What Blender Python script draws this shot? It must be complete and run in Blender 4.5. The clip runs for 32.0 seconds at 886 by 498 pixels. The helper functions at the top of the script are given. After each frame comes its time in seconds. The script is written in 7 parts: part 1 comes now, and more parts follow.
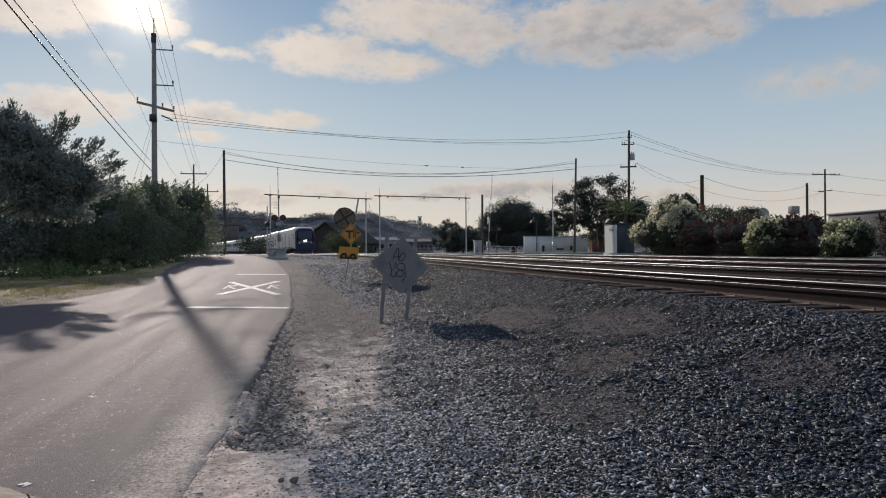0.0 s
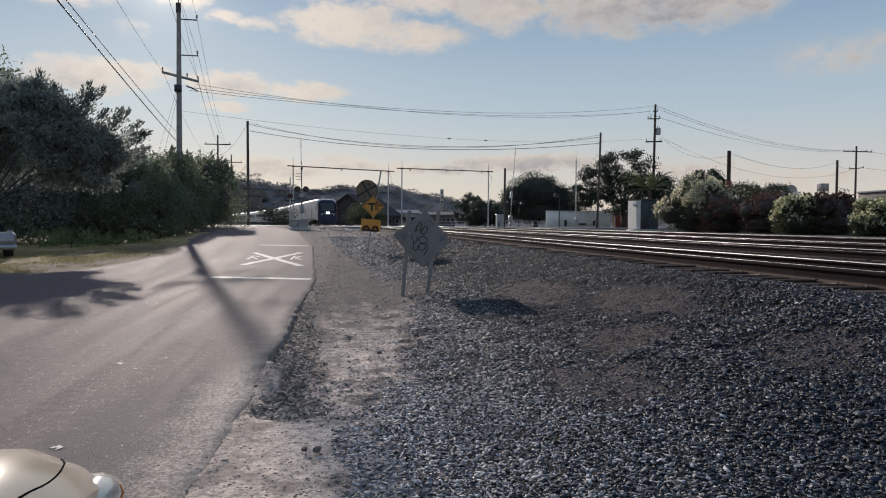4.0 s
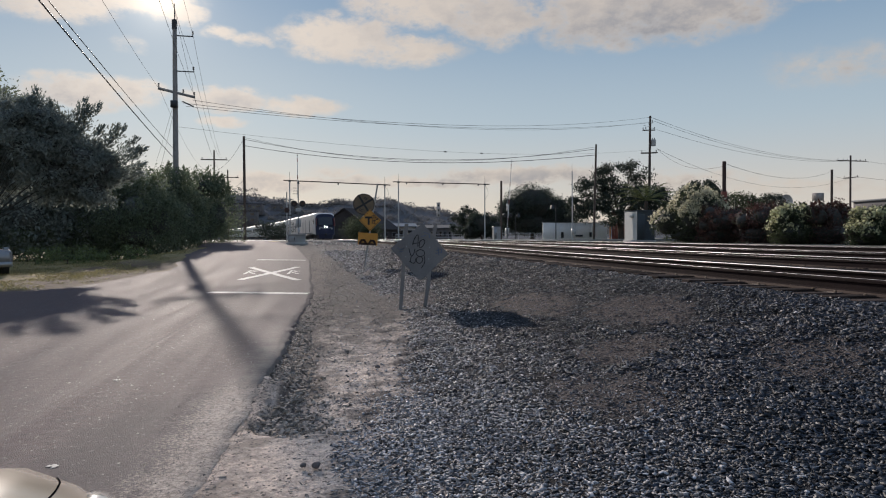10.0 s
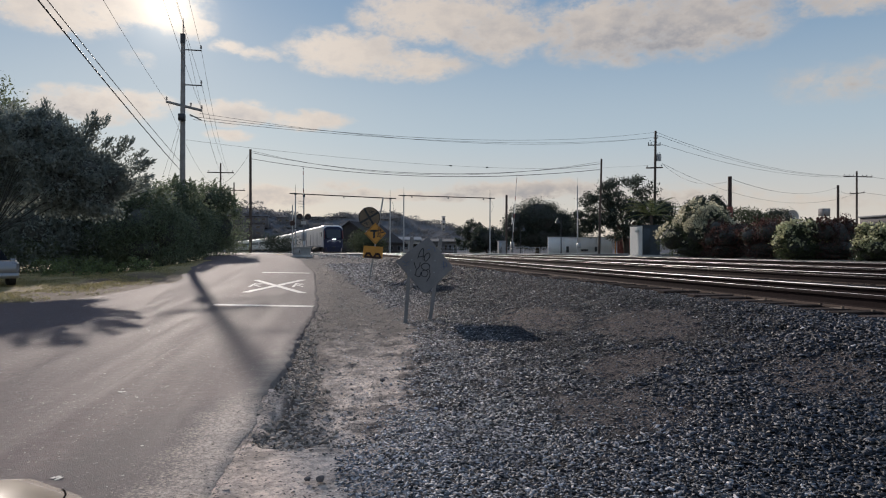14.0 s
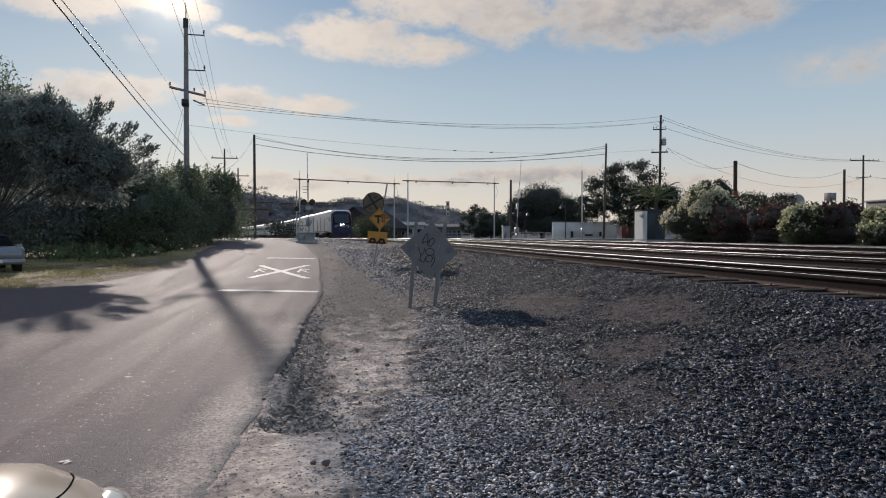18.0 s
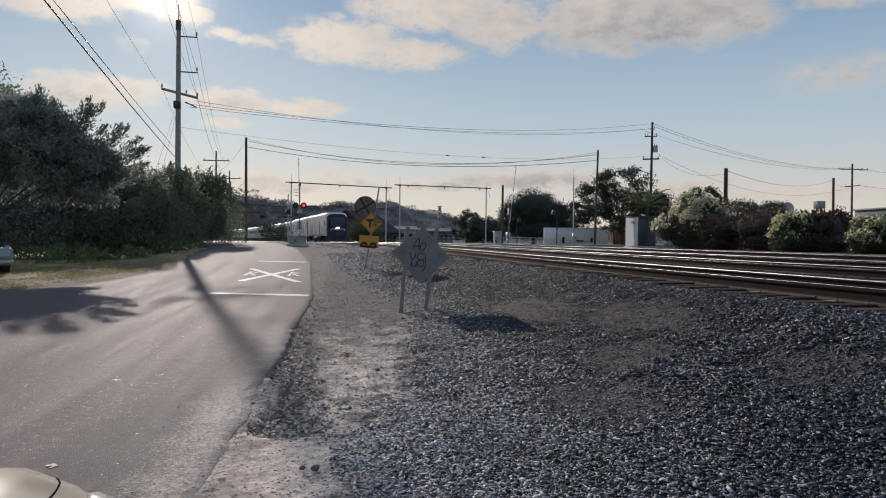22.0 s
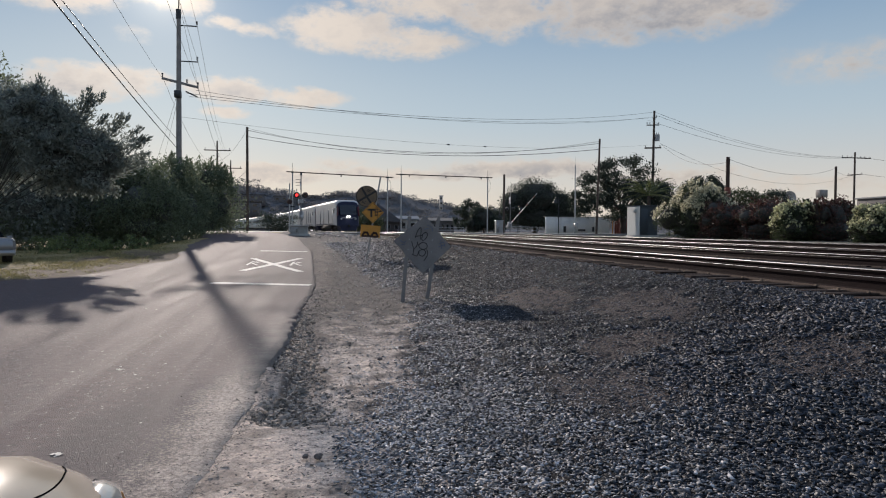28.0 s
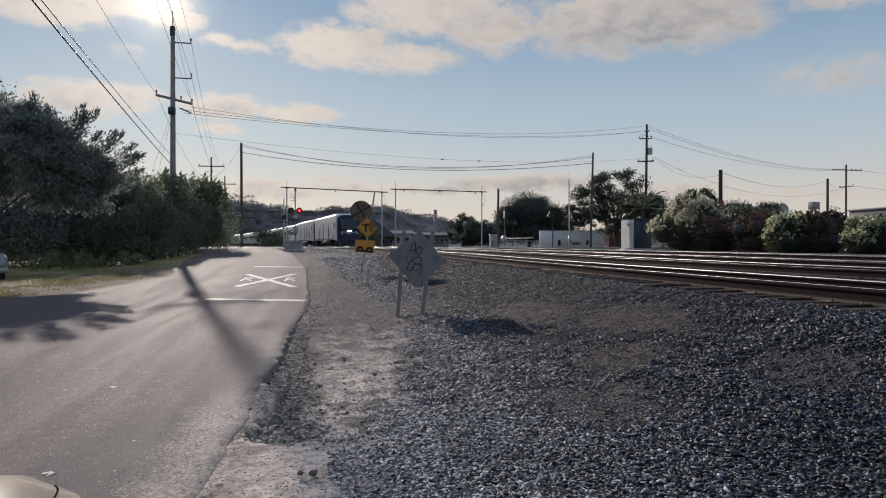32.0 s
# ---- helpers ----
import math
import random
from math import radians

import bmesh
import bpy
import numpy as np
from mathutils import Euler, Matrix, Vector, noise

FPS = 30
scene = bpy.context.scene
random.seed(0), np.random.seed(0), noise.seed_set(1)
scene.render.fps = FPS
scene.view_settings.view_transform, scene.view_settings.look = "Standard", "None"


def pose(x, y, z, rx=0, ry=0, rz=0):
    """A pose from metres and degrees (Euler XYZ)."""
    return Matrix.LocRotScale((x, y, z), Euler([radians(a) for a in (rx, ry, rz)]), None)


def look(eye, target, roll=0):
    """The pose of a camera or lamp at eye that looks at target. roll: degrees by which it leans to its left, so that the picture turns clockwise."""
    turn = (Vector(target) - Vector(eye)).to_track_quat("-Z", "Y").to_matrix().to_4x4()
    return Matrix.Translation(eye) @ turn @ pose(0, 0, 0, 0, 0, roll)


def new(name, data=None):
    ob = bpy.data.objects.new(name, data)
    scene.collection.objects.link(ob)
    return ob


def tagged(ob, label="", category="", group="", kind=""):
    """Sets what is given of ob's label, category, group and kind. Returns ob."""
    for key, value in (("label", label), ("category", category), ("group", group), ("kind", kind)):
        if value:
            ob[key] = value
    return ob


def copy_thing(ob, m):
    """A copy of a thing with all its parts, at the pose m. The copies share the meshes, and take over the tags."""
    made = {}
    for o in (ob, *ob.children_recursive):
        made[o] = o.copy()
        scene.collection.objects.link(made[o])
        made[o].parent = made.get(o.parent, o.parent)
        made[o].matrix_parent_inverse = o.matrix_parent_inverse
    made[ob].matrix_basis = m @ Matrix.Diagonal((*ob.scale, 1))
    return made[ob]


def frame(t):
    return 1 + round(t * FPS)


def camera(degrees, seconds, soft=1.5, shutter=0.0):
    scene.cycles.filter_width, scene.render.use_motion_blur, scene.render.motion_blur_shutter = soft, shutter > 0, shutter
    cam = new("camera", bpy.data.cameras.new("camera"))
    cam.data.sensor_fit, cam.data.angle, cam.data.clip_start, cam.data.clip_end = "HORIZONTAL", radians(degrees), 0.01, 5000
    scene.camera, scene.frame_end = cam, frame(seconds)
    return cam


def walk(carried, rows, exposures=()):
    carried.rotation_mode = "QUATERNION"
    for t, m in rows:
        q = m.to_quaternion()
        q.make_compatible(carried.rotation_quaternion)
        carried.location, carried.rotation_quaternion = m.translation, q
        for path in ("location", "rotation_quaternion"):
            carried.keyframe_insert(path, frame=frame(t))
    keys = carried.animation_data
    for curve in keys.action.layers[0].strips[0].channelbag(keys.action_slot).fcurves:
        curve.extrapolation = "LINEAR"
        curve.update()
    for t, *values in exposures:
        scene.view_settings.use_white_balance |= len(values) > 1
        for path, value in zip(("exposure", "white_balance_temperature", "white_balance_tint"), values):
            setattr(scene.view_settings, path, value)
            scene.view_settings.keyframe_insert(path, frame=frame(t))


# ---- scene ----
cam = camera(64.5, 32.0, 1.1)
EXPOSURE, SUN_POWER = 0.0, 4.0
SKY_POWER, SKY_GAIN, SKY_MIX = 1.0, 0.045, 0.84
SKY_LOW, SKY_MID, SKY_HIGH = (.72, .65, .58, 1), (.485, .583, .657, 1), (.19, .33, .515, 1)
CLOUD_LIT, CLOUD_GREY = (1.0, .865, .745, 1), (.52, .50, .52, 1)
CLOUD_BASE, CLOUD_SUN, CLOUD_MAX = .62, .4, .86
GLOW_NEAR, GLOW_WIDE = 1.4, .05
CLOUD_FILL = .1
SKY_ZENITH = (.19, .34, .62, 1)
PATH = [
    (0, (0.025, 0.0, 1.539), (0.392, 1.966, 1.547), -0.4),
    (0.5, (0.022, -0.01, 1.543), (0.392, 1.955, 1.555), -0.4),
    (1, (0.023, -0.017, 1.546), (0.398, 1.948, 1.565), -0.5),
    (1.5, (0.02, -0.014, 1.548), (0.401, 1.949, 1.571), -0.4),
    (2, (0.025, -0.009, 1.545), (0.405, 1.954, 1.56), -0.4),
    (2.5, (0.025, 0.009, 1.541), (0.394, 1.974, 1.525), -0.4),
    (3, (0.022, 0.017, 1.538), (0.37, 1.985, 1.481), -0.3),
    (3.5, (0.015, 0.002, 1.544), (0.339, 1.974, 1.468), 0.1),
    (5.5, (0.009, 0.011, 1.556), (0.299, 1.99, 1.541), 0.4),
    (6, (0.009, 0.011, 1.554), (0.301, 1.989, 1.546), 0.4),
    (6.5, (0.01, 0.022, 1.553), (0.303, 2.0, 1.547), 0.4),
    (7, (0.009, 0.022, 1.553), (0.302, 2.0, 1.549), 0.6),
    (7.5, (0.004, 0.024, 1.551), (0.297, 2.002, 1.545), 0.8),
    (8, (0.005, 0.03, 1.544), (0.302, 2.008, 1.527), 0.8),
    (8.5, (0.009, 0.026, 1.544), (0.315, 2.003, 1.513), 0.4),
    (9, (0.006, 0.023, 1.547), (0.319, 1.998, 1.509), 0.1),
    (9.5, (0.009, 0.025, 1.546), (0.325, 1.999, 1.509), -0.1),
    (10, (0.007, 0.021, 1.546), (0.322, 1.996, 1.515), -0.2),
    (10.5, (0.005, 0.021, 1.544), (0.316, 1.997, 1.519), -0.3),
    (11, (0.003, 0.015, 1.547), (0.308, 1.992, 1.528), -0.3),
    (11.5, (0.002, 0.014, 1.547), (0.302, 1.992, 1.53), -0.3),
    (12, (0.002, 0.012, 1.547), (0.302, 1.989, 1.532), -0.2),
    (12.5, (0.005, 0.015, 1.548), (0.307, 1.992, 1.539), -0.1),
    (13, (0.003, 0.011, 1.548), (0.306, 1.988, 1.548), 0.0),
    (13.5, (0.0, 0.013, 1.551), (0.301, 1.99, 1.556), 0.1),
    (14, (0.0, 0.016, 1.545), (0.301, 1.993, 1.553), 0.1),
    (14.5, (0.003, 0.02, 1.543), (0.304, 1.997, 1.555), 0.1),
    (16.5, (0.007, 0.011, 1.546), (0.315, 1.987, 1.552), 0.1),
    (17, (-0.001, 0.004, 1.545), (0.302, 1.98, 1.539), 0.3),
    (17.5, (-0.002, 0.012, 1.542), (0.293, 1.99, 1.522), 0.3),
    (18, (-0.002, 0.024, 1.544), (0.287, 2.002, 1.51), 0.0),
    (18.5, (0.002, 0.021, 1.547), (0.29, 1.999, 1.5), -0.2),
    (19, (0.003, 0.016, 1.549), (0.297, 1.994, 1.499), -0.2),
    (19.5, (0.004, 0.015, 1.549), (0.312, 1.99, 1.505), 0.0),
    (20, (0.004, 0.01, 1.549), (0.321, 1.984, 1.516), 0.2),
    (20.5, (-0.002, 0.017, 1.548), (0.313, 1.992, 1.522), 0.4),
    (21, (-0.002, 0.012, 1.551), (0.308, 1.987, 1.527), 0.5),
    (21.5, (0.0, 0.014, 1.548), (0.31, 1.99, 1.524), 0.5),
    (22, (-0.002, 0.025, 1.549), (0.311, 2.0, 1.528), 0.5),
    (22.5, (0.0, 0.022, 1.548), (0.315, 1.997, 1.532), 0.4),
    (23, (-0.005, 0.023, 1.55), (0.312, 1.997, 1.539), 0.5),
    (23.5, (-0.004, 0.031, 1.547), (0.314, 2.005, 1.54), 0.5),
    (24, (-0.004, 0.027, 1.548), (0.315, 2.001, 1.542), 0.5),
    (24.5, (-0.005, 0.026, 1.549), (0.313, 2.0, 1.542), 0.5),
    (25, (-0.006, 0.027, 1.549), (0.308, 2.002, 1.537), 0.7),
    (25.5, (-0.004, 0.03, 1.546), (0.309, 2.005, 1.519), 0.7),
    (27.5, (-0.008, 0.027, 1.547), (0.301, 2.002, 1.487), 0.5),
    (28, (-0.006, 0.023, 1.548), (0.303, 1.998, 1.497), 0.4),
    (28.5, (-0.007, 0.028, 1.546), (0.305, 2.003, 1.509), 0.4),
    (29, (-0.009, 0.019, 1.547), (0.309, 1.993, 1.526), 0.4),
    (29.5, (-0.006, 0.018, 1.548), (0.316, 1.992, 1.541), 0.2),
    (30, (-0.004, 0.018, 1.548), (0.318, 1.992, 1.548), 0.0),
    (30.5, (-0.003, 0.016, 1.547), (0.319, 1.99, 1.548), 0.0),
    (31, (-0.006, 0.01, 1.55), (0.316, 1.984, 1.547), 0.0),
    (31.5, (-0.002, 0.018, 1.55), (0.32, 1.992, 1.543), 0.0),
    (32, (-0.003, 0.014, 1.549), (0.321, 1.988, 1.539), 0.0),
]
walk(cam, [(t, look(e, g, r)) for t, e, g, r in PATH], exposures=[(t, EXPOSURE + e) for t, e in ((0, .02), (3, .03), (8, -.02), (12, -.03), (14.5, .0), (17, .03), (20, .06), (23, .05), (28, .06), (30, .02), (32, .0))])

# ---- world and sun ----
SUN_AZ, SUN_EL = radians(-12.8), radians(18.1)
sun_way = Vector((math.sin(SUN_AZ) * math.cos(SUN_EL), math.cos(SUN_AZ) * math.cos(SUN_EL), math.sin(SUN_EL)))
sun = new("sun", bpy.data.lights.new("sun", "SUN"))
sun.data.energy, sun.data.angle, sun.data.color = SUN_POWER, radians(0.65), (1.0, 0.875, 0.785)
sun.matrix_world = look(sun_way * 100, (0, 0, 0))

# clouds: azimuth and elevation of the centre, half width and half height (degrees), thickness, greyness
CLOUDS = (
    (9.6, 18.5, 6.9, 1.7, 1.0, .15), (14.2, 17.2, 4.1, 1.7, 1.0, .35), (1.8, 15.7, 4.6, 1.6, 1.0, .1),
    (6.8, 14.9, 4.6, 1.0, .9, .1), (22.8, 17.2, 5.6, 2.2, 1.0, .5), (29.2, 17.3, 6.4, 2.2, 1.0, .7),
    (40.7, 17.4, 4.6, .9, .8, .4), (39.5, 12.0, 5.1, 1.2, .45, .5), (-17.2, 10.5, 4.1, 1.1, .9, .45),
    (-13.8, 11.0, 2.3, .8, .8, .3), (-7.0, 10.8, 3.2, .8, 1.0, .35), (-1.4, 10.4, 3.1, .6, .9, .1),
    (-8.3, 9.0, 1.9, .5, .8, .1), (-19.6, 17.0, 5.2, 1.6, 1.0, .2), (-14.6, 18.4, 5.4, 1.9, 1.0, 0),
    (-10.7, 16.9, 2.2, .8, .9, .1), (-7.8, 15.6, 2.0, .6, .7, .1), (-4.8, 15.2, 1.8, .5, .7, .1),
    (-14.0, 14.2, 1.4, .6, .4, .1), (6.7, 4.6, 6.9, .4, .8, .55), (15.9, 5.0, 7.2, .7, 1.0, .75),
    (-4.6, 4.4, 4.5, .7, .9, .55), (0.4, 5.3, 2.3, .4, .5, .2), (27, 4.4, 6, .7, .6, .5), (36, 3.6, 7, .5, .5, .4))


def build_world():
    w = bpy.data.worlds.new("sky")
    scene.world = w
    w.use_nodes = True
    nt = w.node_tree
    nt.nodes.clear()

    def nd(kind, **kw):
        n = nt.nodes.new(kind)
        for k, v in kw.items():
            if k == "operation":
                n.operation = v
            elif k == "blend_type":
                n.blend_type = v
        return n

    def put(sock, v):
        if isinstance(v, (int, float, tuple)):
            sock.default_value = v
        else:
            nt.links.new(v, sock)

    def m(op, a, b=0.0, c=None, clamp=False):
        n = nd("ShaderNodeMath", operation=op)
        n.use_clamp = clamp
        put(n.inputs[0], a)
        put(n.inputs[1], b)
        if c is not None:
            put(n.inputs[2], c)
        return n.outputs[0]

    def mix(f, a, b, blend="MIX"):
        n = nd("ShaderNodeMixRGB", blend_type=blend)
        put(n.inputs[0], f)
        put(n.inputs[1], a)
        put(n.inputs[2], b)
        return n.outputs[0]

    def remap(v, a, b, c=0.0, d=1.0):
        n = nd("ShaderNodeMapRange")
        n.interpolation_type = "SMOOTHSTEP"
        put(n.inputs[0], v)
        for i, q in enumerate((a, b, c, d)):
            n.inputs[1 + i].default_value = q
        return n.outputs[0]

    sky = nd("ShaderNodeTexSky")
    sky.sky_type, sky.sun_disc = "NISHITA", False
    sky.sun_elevation, sky.sun_rotation = SUN_EL, SUN_AZ
    sky.air_density, sky.dust_density, sky.ozone_density = 1.0, 0.6, 2.0
    tc = nd("ShaderNodeTexCoord")
    sep = nd("ShaderNodeSeparateXYZ")
    nt.links.new(tc.outputs["Generated"], sep.inputs[0])
    az = m("MULTIPLY", m("ARCTAN2", sep.outputs[0], sep.outputs[1]), 57.2958)
    el = m("MULTIPLY", m("ARCSINE", sep.outputs[2]), 57.2958)
    comb = nd("ShaderNodeCombineXYZ")
    put(comb.inputs[0], m("MULTIPLY", az, 0.6))
    put(comb.inputs[1], el)

    def fbm(scale, detail, rough, off=0.0):
        n = nd("ShaderNodeTexNoise")
        n.inputs["Scale"].default_value, n.inputs["Detail"].default_value = scale, detail
        n.inputs["Roughness"].default_value = rough
        v = nd("ShaderNodeVectorMath", operation="ADD")
        nt.links.new(comb.outputs[0], v.inputs[0])
        v.inputs[1].default_value = (off, off * 1.7, off * .3)
        nt.links.new(v.outputs[0], n.inputs["Vector"])
        return n.outputs["Fac"]

    big, mid, fine = fbm(.35, 6, .6), fbm(.9, 6, .62, 7.3), fbm(2.6, 5, .6, 3.1)
    waz = m("ADD", az, m("MULTIPLY", m("SUBTRACT", fbm(.5, 3, .5, 21.0), .5), 3.2))
    wel = m("ADD", el, m("MULTIPLY", m("SUBTRACT", fbm(.6, 4, .55, 33.0), .5), 1.5))
    dens, grey = 0.0, 0.0
    for a, e, ra, re, thick, g in CLOUDS:
        dx = m("DIVIDE", m("SUBTRACT", waz, a - (.9 if e > 9 else 0)), ra * 1.3)
        dy = m("DIVIDE", m("SUBTRACT", wel, e), re * 1.45)
        body = m("MULTIPLY", m("SUBTRACT", 1.0, m("ADD", m("MULTIPLY", dx, dx), m("MULTIPLY", dy, dy))), thick, clamp=False)
        body = m("MAXIMUM", body, 0.0)
        low = m("MULTIPLY", remap(dy, .9, -.9, .35, 1.0), g)
        grey = m("MAXIMUM", grey, m("MULTIPLY", m("MINIMUM", m("MULTIPLY", body, 2.0), 1.0), low))
        dens = m("MAXIMUM", dens, body)
    lumps = m("ADD", m("MULTIPLY", m("SUBTRACT", mid, .5), 2.0), m("MULTIPLY", m("SUBTRACT", fine, .5), .55))
    there = m("MINIMUM", m("MULTIPLY", dens, 2.2), 1.0)
    amount = m("ADD", m("MULTIPLY", dens, 1.25), m("MULTIPLY", lumps, there))
    cover = remap(amount, .0, 1.1)
    # thin clouds elsewhere in the sky, out of the view
    away = m("MAXIMUM", remap(m("ABSOLUTE", az), 50, 75), remap(el, 24, 34))
    cover = m("MAXIMUM", cover, m("MULTIPLY", remap(big, .46, .66), m("MULTIPLY", away, remap(el, 1, 8))))
    cover = m("MULTIPLY", cover, CLOUD_MAX)
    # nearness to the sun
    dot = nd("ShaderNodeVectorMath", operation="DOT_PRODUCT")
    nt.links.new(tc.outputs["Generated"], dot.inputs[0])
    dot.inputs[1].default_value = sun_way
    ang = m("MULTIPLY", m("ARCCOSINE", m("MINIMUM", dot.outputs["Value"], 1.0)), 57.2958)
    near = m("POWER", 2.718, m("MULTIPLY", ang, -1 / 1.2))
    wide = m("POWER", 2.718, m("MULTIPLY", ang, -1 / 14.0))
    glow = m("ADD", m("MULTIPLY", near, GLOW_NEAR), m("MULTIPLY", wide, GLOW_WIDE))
    thick = remap(amount, .45, 1.5)
    shade = m("ADD", m("MULTIPLY", m("MULTIPLY", grey, m("ADD", thick, .35)), 1.1), m("ADD", m("MULTIPLY", m("SUBTRACT", mid, .52), .6), m("MULTIPLY", m("SUBTRACT", big, .5), 1.2)))
    shade = m("MAXIMUM", m("MINIMUM", shade, 1.0), 0.0)
    tint = mix(remap(ang, 50, 120), mix(shade, CLOUD_LIT, CLOUD_GREY), mix(shade, (.86, .91, 1.0, 1), CLOUD_GREY))
    # unseen clouds opposite the sun, brightened as added fill light
    bright = m("ADD", m("ADD", CLOUD_BASE, m("MULTIPLY", wide, CLOUD_SUN)), remap(ang, 50, 120, 0.0, CLOUD_FILL))
    cl = mix(1.0, tint, bright, "MULTIPLY")
    # clear sky: blue above, cream near the horizon
    tintsky = mix(remap(el, 7, 22), mix(remap(el, 1, 10), SKY_LOW, SKY_MID), SKY_HIGH)
    tintsky = mix(remap(el, 21, 55), tintsky, SKY_ZENITH)
    clear = mix(SKY_MIX, mix(1.0, sky.outputs[0], (SKY_GAIN, SKY_GAIN, SKY_GAIN, 1), "MULTIPLY"), tintsky)
    allsky = mix(cover, clear, cl)
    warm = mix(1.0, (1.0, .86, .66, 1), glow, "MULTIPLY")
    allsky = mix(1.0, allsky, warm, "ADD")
    bg, out = nd("ShaderNodeBackground"), nd("ShaderNodeOutputWorld")
    nt.links.new(allsky, bg.inputs[0])
    bg.inputs[1].default_value = SKY_POWER
    nt.links.new(bg.outputs[0], out.inputs[0])


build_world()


# ---- materials ----
def shader(name, color, rough=.7, metal=0.0, var=.25, scale=3.0, bump=.2, fine=60.0, tint=None, spec=.5, glow=None, coat=0.0, island=False, each=0.0):
    """A surface with variation at two scales and fine relief."""
    mt = bpy.data.materials.new(name)
    mt.use_nodes = True
    nt = mt.node_tree
    b = nt.nodes["Principled BSDF"]
    b.inputs["Metallic"].default_value = metal
    b.inputs["Specular IOR Level"].default_value = spec
    b.inputs["Coat Weight"].default_value = coat
    tc = nt.nodes.new("ShaderNodeTexCoord")

    def noise_at(sc, detail):
        n = nt.nodes.new("ShaderNodeTexNoise")
        n.inputs["Scale"].default_value, n.inputs["Detail"].default_value = sc, detail
        nt.links.new(tc.outputs["Object"], n.inputs["Vector"])
        return n.outputs["Fac"]

    coarse, small = noise_at(scale, 5), noise_at(fine, 3)
    add = nt.nodes.new("ShaderNodeMath")
    add.operation = "MULTIPLY_ADD"
    nt.links.new(small, add.inputs[0])
    add.inputs[1].default_value = .5
    nt.links.new(coarse, add.inputs[2])
    ramp = nt.nodes.new("ShaderNodeMapRange")
    nt.links.new(add.outputs[0], ramp.inputs[0])
    ramp.inputs[1].default_value, ramp.inputs[2].default_value = .45, 1.05
    mix = nt.nodes.new("ShaderNodeMixRGB")
    c2 = tint or tuple(min(1, c * (1 + var)) for c in color)
    mix.inputs[1].default_value = (*[c * (1 - var) for c in color], 1)
    mix.inputs[2].default_value = (*c2, 1)
    nt.links.new(ramp.outputs[0], mix.inputs[0])
    out = mix.outputs[0]
    if island or each:
        if island:
            src = nt.nodes.new("ShaderNodeNewGeometry").outputs["Random Per Island"]
        else:
            src = nt.nodes.new("ShaderNodeObjectInfo").outputs["Random"]
        r2 = nt.nodes.new("ShaderNodeMapRange")
        nt.links.new(src, r2.inputs[0])
        k = each or .5
        r2.inputs[3].default_value, r2.inputs[4].default_value = 1 - k, 1 + k
        mul = nt.nodes.new("ShaderNodeMixRGB")
        mul.blend_type = "MULTIPLY"
        mul.inputs[0].default_value = 1
        nt.links.new(out, mul.inputs[1])
        nt.links.new(r2.outputs[0], mul.inputs[2])
        out = mul.outputs[0]
    nt.links.new(out, b.inputs["Base Color"])
    rr = nt.nodes.new("ShaderNodeMapRange")
    nt.links.new(coarse, rr.inputs[0])
    rr.inputs[3].default_value, rr.inputs[4].default_value = max(.03, rough - .12), min(1, rough + .12)
    nt.links.new(rr.outputs[0], b.inputs["Roughness"])
    if bump:
        bp = nt.nodes.new("ShaderNodeBump")
        bp.inputs["Strength"].default_value, bp.inputs["Distance"].default_value = bump, .01
        nt.links.new(small, bp.inputs["Height"])
        nt.links.new(bp.outputs[0], b.inputs["Normal"])
    if glow:
        b.inputs["Emission Color"].default_value = (*glow[:3], 1)
        b.inputs["Emission Strength"].default_value = glow[3]
    return mt


